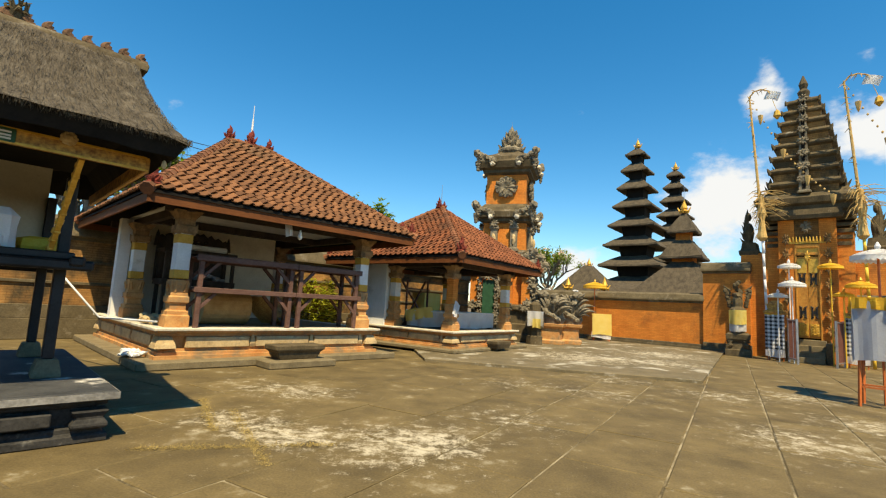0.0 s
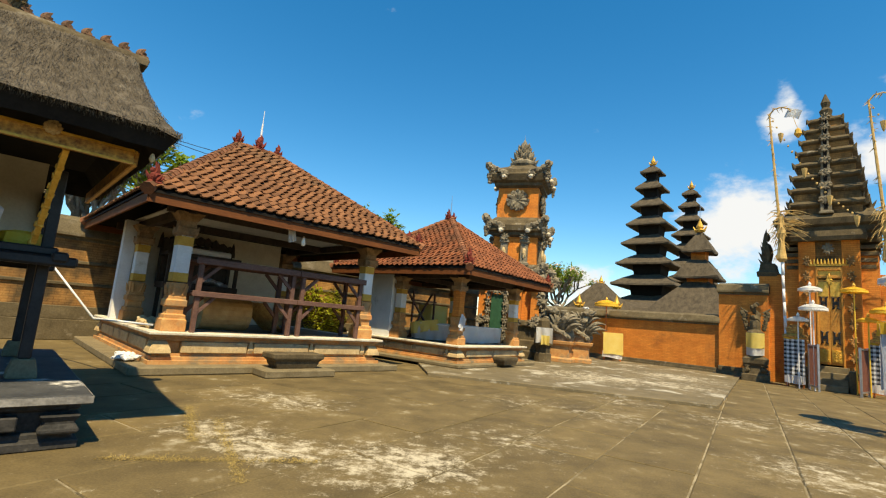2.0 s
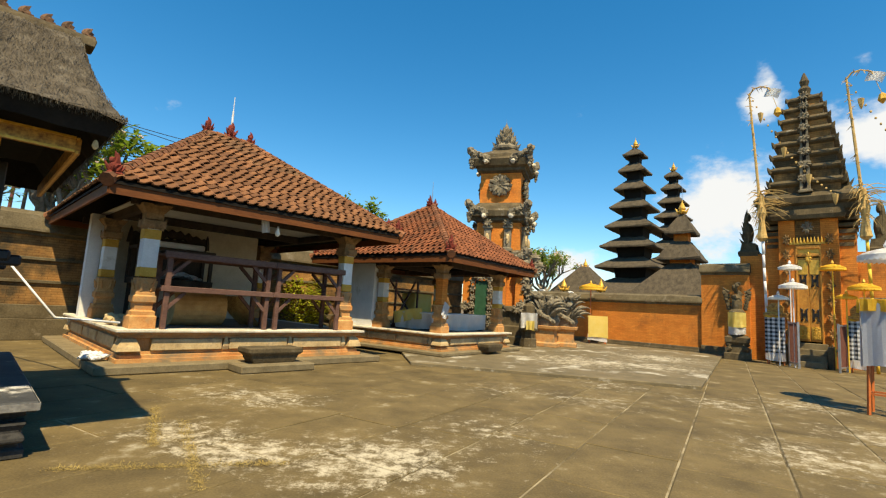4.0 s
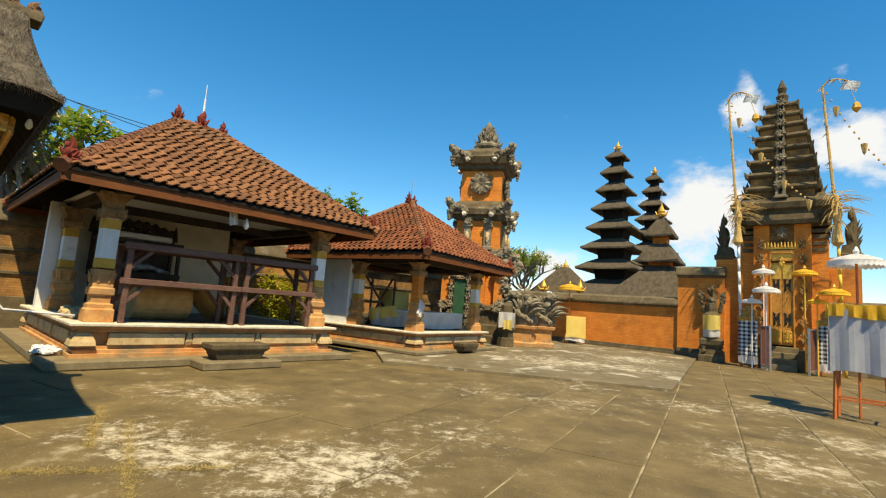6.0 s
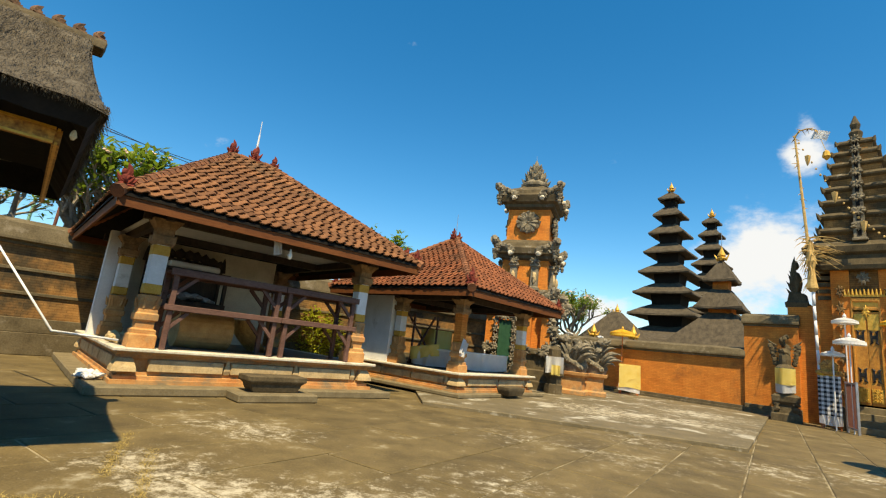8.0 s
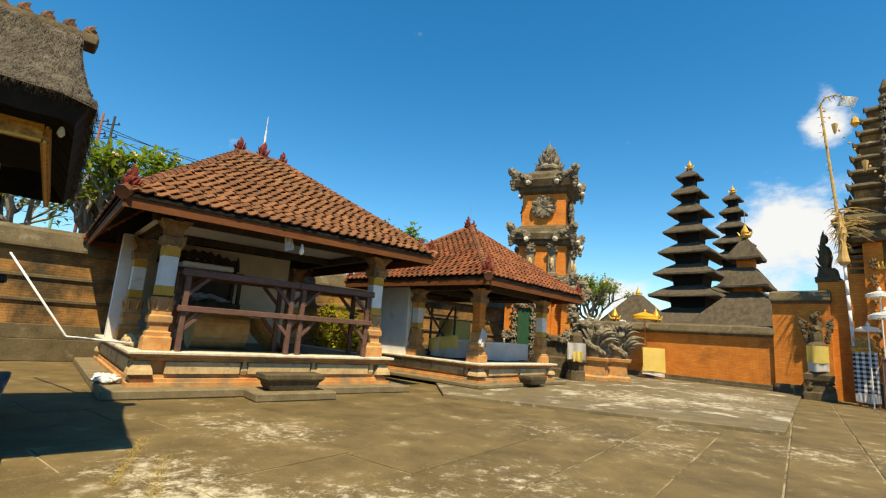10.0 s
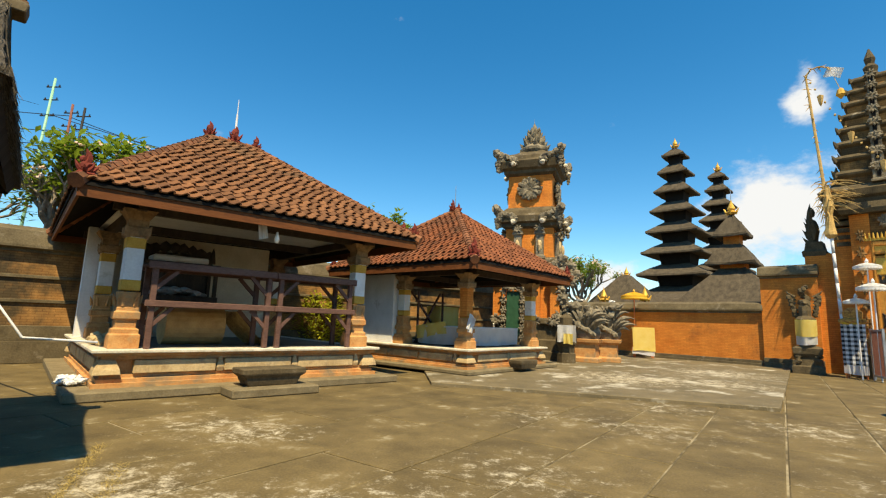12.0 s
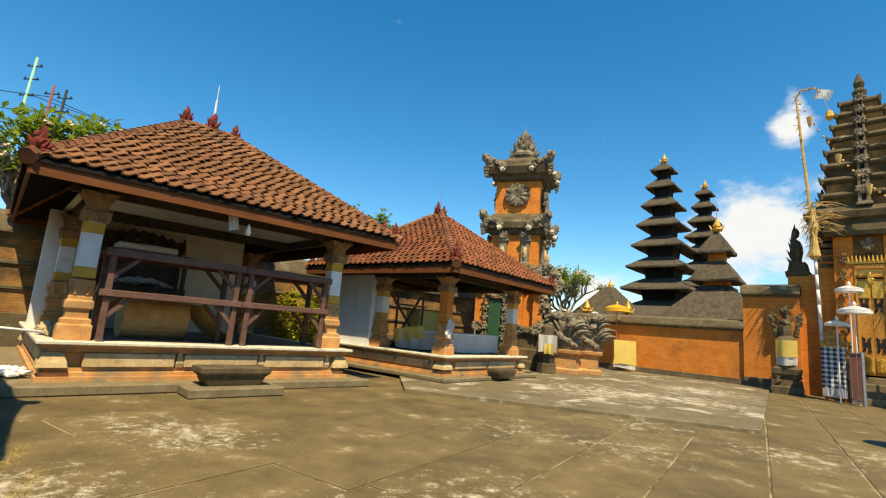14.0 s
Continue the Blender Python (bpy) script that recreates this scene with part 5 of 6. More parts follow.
        rings_.append([bm.verts.new((r * a * math.cos(2 * math.pi * i / n) * (1.0 if i % 2 else 0.97), r * a * math.sin(2 * math.pi * i / n) * (1.0 if i % 2 else 0.97), h + z * r * 1.35)) for i in range(n)])
    for lo_, hi_ in zip(rings_, rings_[1:]):
        for i in range(n):
            bm.faces.new((lo_[i], lo_[(i + 1) % n], hi_[(i + 1) % n], hi_[i]))
    bm.faces.new(rings_[0][::-1])
    bmesh.ops.solidify(bm, geom=list(bm.faces), thickness=0.012)
    canopy = part("canopy", bm, mat, t, smooth=False)
    bm = B()
    zz = h - 0.25 * r * 1.35
    for i in range(n * 2):
        an0, an1 = math.pi * i / n, math.pi * (i + 1) / n
        k = 0.93 if i % 2 else 0.99
        q = [bm.verts.new((r * math.cos(a_) * kk, r * math.sin(a_) * kk, z_)) for a_, kk, z_ in ((an0, 0.985, zz + 0.01), (an1, 0.985, zz + 0.01), (an1, 0.985, zz - 0.17 * r), ((an0 + an1) / 2, 1.0, zz - 0.24 * r), (an0, 0.985, zz - 0.17 * r))]
        bm.faces.new(q)
    bmesh.ops.solidify(bm, geom=list(bm.faces), thickness=0.004)
    part("fringe", bm, mat, canopy, "scalloped hanging fringe")
    bm = B()
    loft(bm, [(0.035, 0.035, h), (0.05, 0.05, h + 0.05), (0.012, 0.012, h + 0.14)], None, 8)
    part("knob", bm, "gold" if mat != "cloth" else "cloth", canopy)
    return t


sp = on_wall(-4.60, 0.85, 0.0)
parasol(pose(*sp), 2.88, 0.55, "yellow", "yellow temple parasol on a thin pole by the brick wall", "orangepaint")
stand = thing("draped_stand", pose(sp.x + 0.24, sp.y - 0.35, 0.0, 0, 0, -12), "small stand draped in pale yellow over white cloth", "stand")
for x in (-0.36, 0.36):
    for y in (0.0, 0.4):
        bm = B()
        bar(bm, (x, y, 0), (x, y, 1.30), 0.04, 0.04)
        part("leg", bm, "orangepaint", stand)
bm = B()
box(bm, (-0.42, -0.04, 1.28), (0.42, 0.46, 1.34))
part("top", bm, "paleyellow", stand, bevel=0.01)
part("yellow_cloth", drape(0.88, 1.0, 1, 0.012, 12, 16), "paleyellow", stand, "pale yellow cloth with soft folds", m=pose(-0.44, -0.06, 1.35, -10, 0, 0))
part("white_cloth", drape(0.88, 0.30, 2, 0.012, 13, 16), "cloth", stand, "white cloth hem", m=pose(-0.46, -0.165, 0.52, -10, 3, 0))

# --- meru towers and shrines behind the wall ---


def thatch_tier(bm, hx, z0, h, top, rs_, thick=0.16):
    """One thick square palm-fibre roof, a little concave, with a rounded heavy eave."""
    prof = [(hx * 0.5, z0 + 0.12 * h), (hx * 0.965, z0), (hx, z0 + thick * 0.2), (hx * 0.985, z0 + thick * 0.75), (hx * 0.93, z0 + thick), (hx + (top - hx) * 0.5, z0 + thick + (h - thick) * 0.46), (top, z0 + h)]
    rows = []
    n = 6
    for a, z in prof:
        row = []
        for s in range(4):
            an = s * math.pi / 2
            for i in range(n):
                u = -1 + 2 * i / n
                p_ = Vector((u * a, -a, z + 0.05 * abs(u) ** 3 * (1 if z > z0 else 0))) + Vector((rs_.uniform(-1, 1), rs_.uniform(-1, 1), rs_.uniform(-1, 1))) * 0.02
                row.append(bm.verts.new(Matrix.Rotation(an, 3, "Z") @ p_))
        rows.append(row)
    k = len(rows[0])
    for lo_, hi_ in zip(rows, rows[1:]):
        for i in range(k):
            bm.faces.new((lo_[i], lo_[(i + 1) % k], hi_[(i + 1) % k], hi_[i]))
    bm.faces.new(rows[0][::-1])
    bm.faces.new(rows[-1])


def gilt_tip(parent, z, s):
    bm = B()
    loft(bm, [(0.20 * s, 0.20 * s, z), (0.30 * s, 0.30 * s, z + 0.1 * s), (0.16 * s, 0.16 * s, z + 0.22 * s), (0.22 * s, 0.22 * s, z + 0.32 * s), (0.05 * s, 0.05 * s, z + 0.75 * s), (0.01, 0.01, z + 0.95 * s)], None, 8)
    for k in range(4):
        an = k * math.pi / 2
        horn(bm, (0.2 * s * math.cos(an), 0.2 * s * math.sin(an), z), (0.42 * s * math.cos(an), 0.42 * s * math.sin(an), z + 0.4 * s), 0.08 * s)
    part("finial", bm, "gold", parent, "gilt finial")


def meru(x, y, z_low, z_top, count, wide, narrow, turn, label):
    t = thing("meru_tower", pose(x, y, 0, 0, 0, turn), label, "meru tower", "meru towers behind the wall")
    bm = B()
    loft(bm, [(wide * 0.62, wide * 0.62, 0), (wide * 0.62, wide * 0.62, z_low - 0.9), (wide * 0.52, wide * 0.52, z_low - 0.85), (wide * 0.52, wide * 0.52, z_low + 0.2)])
    part("body", bm, "brick_old", t, "dark brick body")
    r = random.Random(int(x * 10))
    for k in range(count):
        f0 = k / (count - 1)
        hx = wide + (narrow - wide) * (f0 ** 0.92)
        nxt = wide + (narrow - wide) * (min(1, (k + 1) / (count - 1)) ** 0.92)
        z0 = z_low + (z_top - z_low) * (1 - (1 - f0) ** 1.06)
        z1 = z_low + (z_top - z_low) * (1 - (1 - min(1, (k + 1) / (count - 1))) ** 1.06)
        if k == count - 1:
            z1 = z0 + (z_top - z_low) / count * 0.9
        h = (z1 - z0) * 0.60
        bm = B()
        thatch_tier(bm, hx, z0, h, max(0.10, nxt * 0.46) if k < count - 1 else 0.1, r, 0.12 + 0.04 * hx)
        part("thatch_tier", bm, "thatch_dark", t, "thick black palm-fibre roof tier", smooth=False)
        if k < count - 1:
            # neck painted near-black for the shade between two tiers
            bm = B()
            loft(bm, [(nxt * 0.46, nxt * 0.46, z0 + h * 0.8), (nxt * 0.52, nxt * 0.52, z1 + 0.15)])
            part("neck", bm, "soffit", t, "timber neck, the shade between tiers put into its colour")
    gilt_tip(t, z_top + (z_top - z_low) / count * 0.62, 0.75)
    return t


meru(14.0, 34.5, 3.2, 13.0, 8, 2.4, 0.72, -40, "tall many-tiered meru tower with black thatch roofs and gilt tip")
meru(19.2, 39.2, 4.4, 13.05, 8, 2.1, 0.62, -40, "slimmer many-tiered meru tower with black thatch roofs")
shr = thing("shrine", pose(14.2, 28.3, 0, 0, 0, -40), "three-roofed shrine with black thatch and a gilt crown", "shrine")
bm = B()
loft(bm, [(1.5, 1.5, 0), (1.5, 1.5, 1.8), (1.3, 1.3, 1.85), (1.3, 1.3, 2.3)])
part("body", bm, "brick_old", shr, "brick shrine body")
rsh = random.Random(4)
for hx, z0, h, top in ((2.7, 2.3, 2.3, 0.6), (1.15, 4.75, 1.15, 0.42), (0.80, 6.3, 1.25, 0.10)):
    bm = B()
    thatch_tier(bm, hx, z0, h, top, rsh, 0.2)
    part("thatch_tier", bm, "thatch_dark", shr, "thick black palm-fibre roof")
for a, z0, z1 in ((0.56, 4.3, 5.05), (0.38, 5.8, 6.55)):
    bm = B()
    loft(bm, [(a, a, z0), (a, a, z1)])
    part("neck", bm, "brick", shr, "brick-red neck")
gilt_tip(shr, 7.62, 0.9)
bm = B()
rod(bm, (0, 0, 8.3), (0, 0, 9.3), 0.02, 0.006)
part("lightning_rod", bm, "steel", shr)
hut = thing("shrine_hut", pose(9.0, 29.8, 0, 0, 0, -40), "low shrine with a hipped black thatch roof and small gilt tip", "shrine")
bm = B()
loft(bm, [(1.9, 1.9, 0), (1.9, 1.9, 2.2)])
part("body", bm, "brick_old", hut)
bm = B()
thatch_tier(bm, 2.3, 1.75, 2.5, 0.2, rsh, 0.22)
part("thatch_roof", bm, "thatch_dark", hut, "hipped black palm-fibre roof")
gilt_tip(hut, 4.2, 0.6)
hall = thing("long_shrine", pose(11.3, 31.6, 0, 0, 0, -40), "long low shrine hall with a black thatch roof", "shrine")
bm = B()
loft(bm, [(3.2, 1.5, 0), (3.2, 1.5, 2.0)])
part("body", bm, "brick_old", hall)
bm = B()
loft(bm, [(4.2, 2.3, 1.85), (4.3, 2.4, 2.1), (3.2, 1.2, 3.0), (2.4, 0.2, 3.4)])
part("thatch_roof", bm, "thatch_dark", hall, "black palm-fibre roof")
for s in (-7.1, -5.0):
    pp = on_wall(s, -1.2)
    t = thing("gilt_spike", pose(pp.x, pp.y, 0), "small gilt leaf-shaped ornament above the wall", "ornament")
    bm = B()
    rod(bm, (0, 0, 0), (0, 0, 2.7), 0.03)
    part("stem", bm, "darkwood", t)
    gilt_tip(t, 2.6, 0.75)

# --- gate tower ---
GC = on_wall(3.72, 0.0)
GT = pose(GC.x, GC.y, 0, 0, 0, WALL_A) @ Matrix.Diagonal((0.80, 0.9, 1.20, 1.0))          # x along the wall, -y out to the court
gate = thing("gate_tower", GT, "towering brick and carved stone temple gate with tiered crown", "gate")
rgt = random.Random(51)


def gate_block(name, x0, x1, y0, y1, z0, z1, mat, label="", bevel=0.0, parent=None):
    bm = B()
    box(bm, (x0, y0, z0), (x1, y1, z1))
    return part(name, bm, mat, parent or gate, label, bevel=bevel)


for s in (-1, 1):
    xs = sorted((0.48 * s, 1.12 * s))
    gate_block("pier", xs[0], xs[1], -0.55, 1.4, 0, 4.62, "brick", "orange brick pier")
    xs = sorted((1.12 * s, 1.72 * s))
    gate_block("side_pier", xs[0], xs[1], -0.25, 1.3, 0, 4.2, "brick", "orange brick side pier")
    xs = sorted((1.72 * s, 2.85 * s))
    gate_block("outer_pier", xs[0], xs[1], 0.05, 1.2, 0, 3.5, "brick", "orange brick outer pier")
    for z in (3.65, 3.85, 4.05, 4.25, 4.45):
        k = (z - 3.6) * 0.28
        xs = sorted((1.10 * s, (1.62 + k) * s))
        gate_block("corbel", xs[0], xs[1], -0.28 - k * 0.5, 1.3, z, z + 0.12, "tuff_dark", "stepped sooty corbel", 0.01)
    bm = B()
    loft(bm, [(0.42, 0.5, 3.45), (0.45, 0.52, 3.6), (0.36, 0.44, 3.65), (0.30, 0.38, 3.9)], pose(2.5 * s, 0.55, 0))
    horn(bm, (2.5 * s, 0.45, 3.8), (2.57 * s, 0.45, 5.15), 0.20, (0.10 * s, 0, 0), 6, 8)
    lump(bm, (2.53 * s, 0.45, 4.25), (0.24, 0.22, 0.38), rgt, 0.2, 2)
    lump(bm, (2.53 * s, 0.45, 4.85), (0.12, 0.12, 0.16), rgt, 0.15, 2)
    for k in range(6):
        horn(bm, (2.5 * s, 0.45, 3.9 + 0.1 * k), (2.5 * s + 0.45 * s * rgt.uniform(0.6, 1), 0.4, 4.1 + 0.12 * k), 0.10, (0, 0, -0.1))
    part("wing_figure", bm, "tuff_dark", gate, "dark stone figure on the shoulder")
    bm = B()
    for k in range(8):
        carving(bm, (s * 0.8, -0.62, 0.5 + k * 0.48), (0.36, 0.1, 0.42), rgt, (0, -1), 7)
    part("pier_carving", bm, "brick_old", gate, "worn brick carving")
gate_block("lintel", -0.48, 0.48, -0.45, 1.2, 3.72, 4.62, "brick_old", "sooty brick lintel")
# near-black filling, coloured as the shade of the passage behind the doors
gate_block("passage_back", -0.48, 0.48, 0.25, 0.6, 0.6, 3.75, "soffit")
bm = B()
carving(bm, (0, -0.62, 4.25), (0.5, 0.14, 0.42), rgt, (0, -1), 10)
part("lintel_boss", bm, "tuff", gate, "carved stone boss")
bm = B()
for i in range(13):
    horn(bm, (-0.78 + i * 0.13, -0.60, 3.78), (-0.78 + i * 0.13, -0.62, 3.95), 0.05)
box(bm, (-0.84, -0.60, 3.72), (0.84, -0.5, 3.79))
part("gilt_frieze", bm, "gold", gate, "gilt leaf frieze")
# cornice and tiers
bm = B()
loft(bm, [(1.72, 0.98, 4.56), (1.72, 0.98, 4.72), (1.85, 1.08, 4.78), (1.85, 1.08, 4.95), (2.02, 1.22, 5.02), (2.08, 1.26, 5.20), (1.9, 1.1, 5.32), (1.6, 0.95, 5.40)], pose(0, 0.42, 0))
part("cornice", bm, "tuff_dark", gate, "heavy sooty stone cornice")
bm = B()
loft(bm, [(1.35, 0.9, 4.5), (1.42, 0.95, 4.62), (1.35, 0.9, 4.8)], pose(0, 0.05, 0))
part("front_cornice", bm, "tuff_dark", gate)
levels = 8
zt = 5.36
for k in range(levels):
    f0 = k / levels
    hx = 1.42 - 0.92 * f0 ** 1.45
    hy = 1.10 - 0.68 * f0 ** 1.45
    h = 0.475 - 0.016 * k
    bm = B()
    loft(bm, [(hx * 0.9, hy * 0.9, zt), (hx * 0.9, hy * 0.9, zt + h * 0.52)], pose(0, 0.42, 0))
    part("tier_body", bm, "brick_old", gate, "sooty brick tier")
    bm = B()
    loft(bm, [(hx * 0.92, hy * 0.92, zt + h * 0.5), (hx * 1.04, hy * 1.04, zt + h * 0.62), (hx * 1.06, hy * 1.06, zt + h * 0.74), (hx * 0.96, hy * 0.96, zt + h * 0.92), (hx * 0.86, hy * 0.86, zt + h)], pose(0, 0.42, 0))
    for sx in (-1, 1):
        for sy in (-1, 1):
            horn(bm, (sx * hx * 0.98, 0.42 + sy * hy * 0.98, zt + h * 0.6), (sx * hx * 1.08, 0.42 + sy * hy * 1.08, zt + h * 1.02), 0.10, (0, 0, 0), 3, 5)
    part("tier_cornice", bm, "tuff_dark", gate, "mossy stone tier cornice")
    bm = B()
    yy = 0.42 - hy * 1.02
    loft(bm, [(0.27 - 0.015 * k, 0.14, zt), (0.27 - 0.015 * k, 0.14, zt + h * 0.12), (0.2 - 0.012 * k, 0.12, zt + h * 0.16), (0.2 - 0.012 * k, 0.12, zt + h * 0.75), (0.3 - 0.015 * k, 0.18, zt + h * 0.85), (0.12, 0.1, zt + h * 1.0)], pose(0, yy, 0))
    carving(bm, (0, yy - 0.12, zt + h * 0.85), (0.5, 0.12, 0.3), rgt, (0, -1), 8)
    nich = part("tier_niche", bm, "tuff", gate, "carved stone niche up the middle")
    # near-black block standing proud, painting the shade of a hollow
    bm = B()
    box(bm, (-0.07, yy - 0.135, zt + h * 0.25), (0.07, yy - 0.05, zt + h * 0.62))
    part("niche_hollow", bm, "soffit", nich)
    zt += h
bm = B()
loft(bm, [(0.30, 0.30, zt - 0.1), (0.36, 0.36, zt + 0.08), (0.2, 0.2, zt + 0.16), (0.26, 0.26, zt + 0.34), (0.14, 0.14, zt + 0.46), (0.2, 0.2, zt + 0.62), (0.03, 0.03, zt + 0.95)], pose(0, 0.42, 0), 8)
part("crown", bm, "tuff_dark", gate, "bulbous stone crown")
for sx, z, hgt in ((-1.45, 5.3, 0.8), (1.45, 5.3, 0.8), (-1.1, 5.95, 0.95), (1.1, 5.95, 0.95)):
    bm = B()
    loft(bm, [(0.2, 0.2, z - 0.1), (0.24, 0.24, z + 0.15), (0.12, 0.12, z + 0.3)], pose(sx, 0.0, 0))
    horn(bm, (sx, 0.0, z + 0.2), (sx, 0.0, z + hgt), 0.17)
    for k in range(5):
        horn(bm, (sx, 0, z + 0.1), (sx + 0.3 * math.cos(k * 1.26), 0.3 * math.sin(k * 1.26), z + 0.5), 0.08)
    part("antefix", bm, "tuff_dark", gate, "flame-shaped stone antefix")
# steps and door
for k in range(4):
    bm = B()
    box(bm, (-0.62, -0.55 - 0.30 * (4 - k), 0), (0.62, -0.55 - 0.30 * (3 - k) + (0.0), 0.17 * (k + 1)))
    part("stair", bm, "kerb", gate, "grey stone stair", bevel=0.012)
for s in (-1, 1):
    xs = sorted((0.64 * s, 0.86 * s))
    gate_block("stair_cheek", xs[0], xs[1], -1.55, -0.55, 0, 0.62, "tuff_dark", "dark stair cheek", 0.02)
door = thing("gate_door", GT @ pose(0, -0.46, 0.68), "closed pair of gilt carved wooden doors with black emblems", "door")
for s in (-1, 1):
    bm = B()
    xs = sorted((0.004 * s, 0.43 * s))
    box(bm, (xs[0], -0.06, 0.05), (xs[1], 0.06, 2.62))
    leaf = part("door_leaf", bm, "doorwood", door, "gilt carved door leaf", bevel=0.01)
    bm = B()
    box(bm, (xs[0] + 0.03, -0.085, 0.12), (xs[1] - 0.03, -0.06, 0.5))
    box(bm, (xs[0] + 0.03, -0.085, 2.1), (xs[1] - 0.03, -0.06, 2.55))
    for k in range(4):
        carving(bm, (s * 0.215, -0.09, 0.2 + 0.08 * k), (0.3, 0.04, 0.14), rgt, (0, -1), 6)
    part("door_panel", bm, "gold", leaf, "gilt carved panel")
    for z in (0.85, 1.9):
        bm = B()
        cx = s * 0.215
        for q in (-1, 1):
            box(bm, (cx + q * 0.085 - 0.035, -0.085, z - 0.17), (cx + q * 0.085 + 0.035, -0.06, z + 0.17))
            for w in (-1, 1):
                horn(bm, (cx + q * 0.05, -0.07, z + w * 0.12), (cx + q * 0.15, -0.07, z + w * 0.2), 0.04)
        box(bm, (cx - 0.08, -0.085, z - 0.05), (cx + 0.08, -0.06, z + 0.05))
        part("emblem", bm, "blackpaint", leaf, "black carved emblem")
bm = B()
for s in (-1, 1):
    box(bm, (s * 0.45 - 0.035, -0.12, 0.0), (s * 0.45 + 0.035, 0.1, 3.0))
box(bm, (-0.48, -0.12, 2.66), (0.48, 0.1, 2.74))
box(bm, (-0.48, -0.12, 2.9), (0.48, 0.1, 3.02))
part("door_frame", bm, "doorwood", door, "gilt wooden frame", bevel=0.01)
bm = B()
box(bm, (-0.42, -0.05, 2.74), (0.42, 0.05, 2.9))
carving(bm, (0, -0.08, 2.62), (0.3, 0.06, 0.4), rgt, (0, -1), 8)
part("transom", bm, "gold", door, "gilt carved transom")

# --- things before the gate ---


def shrine_figure(at, label):
    t = thing("guardian_statue", pose(at.x, at.y, 0.0, 0, 0, WALL_A + 8), label, "statue")
    r = random.Random(61)
    bm = B()
    loft(bm, [(0.44, 0.38, 0), (0.44, 0.38, 0.24), (0.34, 0.30, 0.28), (0.30, 0.26, 0.55), (0.40, 0.34, 0.66), (0.42, 0.36, 0.84), (0.30, 0.28, 0.92)])
    for q in (-1, 1):
        for k in range(3):
            lump(bm, (0.27 * q, -0.26 + 0.06 * k, 0.42 + 0.16 * k), (0.12, 0.12, 0.11), r, 0.3, 2)
    loft(bm, [(0.24, 0.22, 0.9), (0.25, 0.23, 1.2), (0.26, 0.23, 1.55), (0.29, 0.23, 1.82), (0.17, 0.16, 1.94), (0.18, 0.18, 2.1), (0.17, 0.17, 2.25), (0.09, 0.09, 2.4)], None, 8)
    for q in (-1, 1):
        for k in range(6):
            lump(bm, ((0.26 + 0.03 * k) * q, 0.08, 1.98 + 0.12 * k), (0.10, 0.09, 0.11), r, 0.35, 1)
            horn(bm, (0.26 * q, 0.08, 1.98 + 0.12 * k), ((0.36 + 0.03 * k) * q, 0.06, 2.1 + 0.14 * k), 0.06, (0.03 * q, 0, 0), 3, 5)
    lump(bm, (0, 0, 2.36), (0.17, 0.17, 0.17), r, 0.3, 2)
    for k in range(8):
        lump(bm, (0.10 * math.cos(k * 0.8), 0.10 * math.sin(k * 0.8), 2.5 + 0.06 * k), (0.09, 0.09, 0.10), r, 0.3, 1)
    ob = part("figure", bm, "tuff_dark", t, "mossy carved stone figure")
    for nm, w, h, z, mt, sd in (("yellow_sash", 0.60, 0.56, 1.80, "paleyellow", 21), ("white_skirt", 0.58, 0.52, 1.48, "cloth", 22)):
        bm = drape(w, h, 2, 0.012, sd, 14)
        for v in bm.verts:
            v.co.y -= 0.22 * (1 - (2 * v.co.x / w - 1) ** 2) - 0.0
        part(nm, bm, mt, t, "cloth wrapped round the figure", m=pose(-w / 2, -0.20 - (0.03 if mt == "paleyellow" else 0.0), z))
    return t


shrine_figure(on_wall(1.5, 1.05), "mossy guardian statue wrapped in pale yellow and white cloth")


def penjor(at, turn, h, pole_mat, label):
    """A tall bamboo pole that arches over at the top, dressed with dried palm leaf."""
    t = thing("festival_pole", pose(at.x, at.y, 0, 0, 0, turn), label, "pole", "festival poles at the gate")
    pts_ = []
    for i in range(22):
        u = i / 21
        if u < 0.5:
            pts_.append(Vector((-0.1 - 0.28 * u, 0, h * u)))
        else:
            w = (u - 0.5) / 0.5
            x = -0.24 - 0.34 * math.sin(w * 1.75) + 1.05 * max(0, w - 0.72) ** 1.2 * 3.0
            z = h * 0.5 + h * 0.52 * math.sin(min(1.0, w * 1.12) * math.pi / 2) - 3.2 * max(0, w - 0.86) ** 1.5
            pts_.append(Vector((x, 0, z)))
    bm = B()
    for i, (a, b) in enumerate(zip(pts_[:11], pts_[1:12])):
        rod(bm, a, b, 0.045, 0.043, 7)
    part("lower_pole", bm, pole_mat, t, smooth=True)
    bm = B()
    for i, (a, b) in enumerate(zip(pts_[11:], pts_[12:])):
        k = 0.036 * (1 - i / 14) + 0.008
        rod(bm, a, b, k, k, 6)
    part("upper_pole", bm, "straw", t, "arched upper pole wrapped in dried leaf")
    r = random.Random(int(h * 10))
    bm = B()
    for i in range(11, 21):
        for k in range(5):
            p_ = pts_[i].lerp(pts_[i + 1], r.random())
            d = Vector((r.uniform(-0.22, 0.22), r.uniform(-0.2, 0.2), r.uniform(-0.25, 0.12)))
            horn(bm, p_, p_ + d * 0.8, 0.016, (0, 0, 0), 2, 4)
    part("tassel_layer", bm, "straw", t, "dried palm-leaf tassels")
    bm = B()
    z0_ = pts_[10].z
    for k in range(90):
        an = r.uniform(0, 6.28)
        zz = z0_ + r.uniform(-0.2, 1.5)
        rr_ = r.uniform(0.2, 0.55) * (1.0 if zz > z0_ + 0.4 else 0.6)
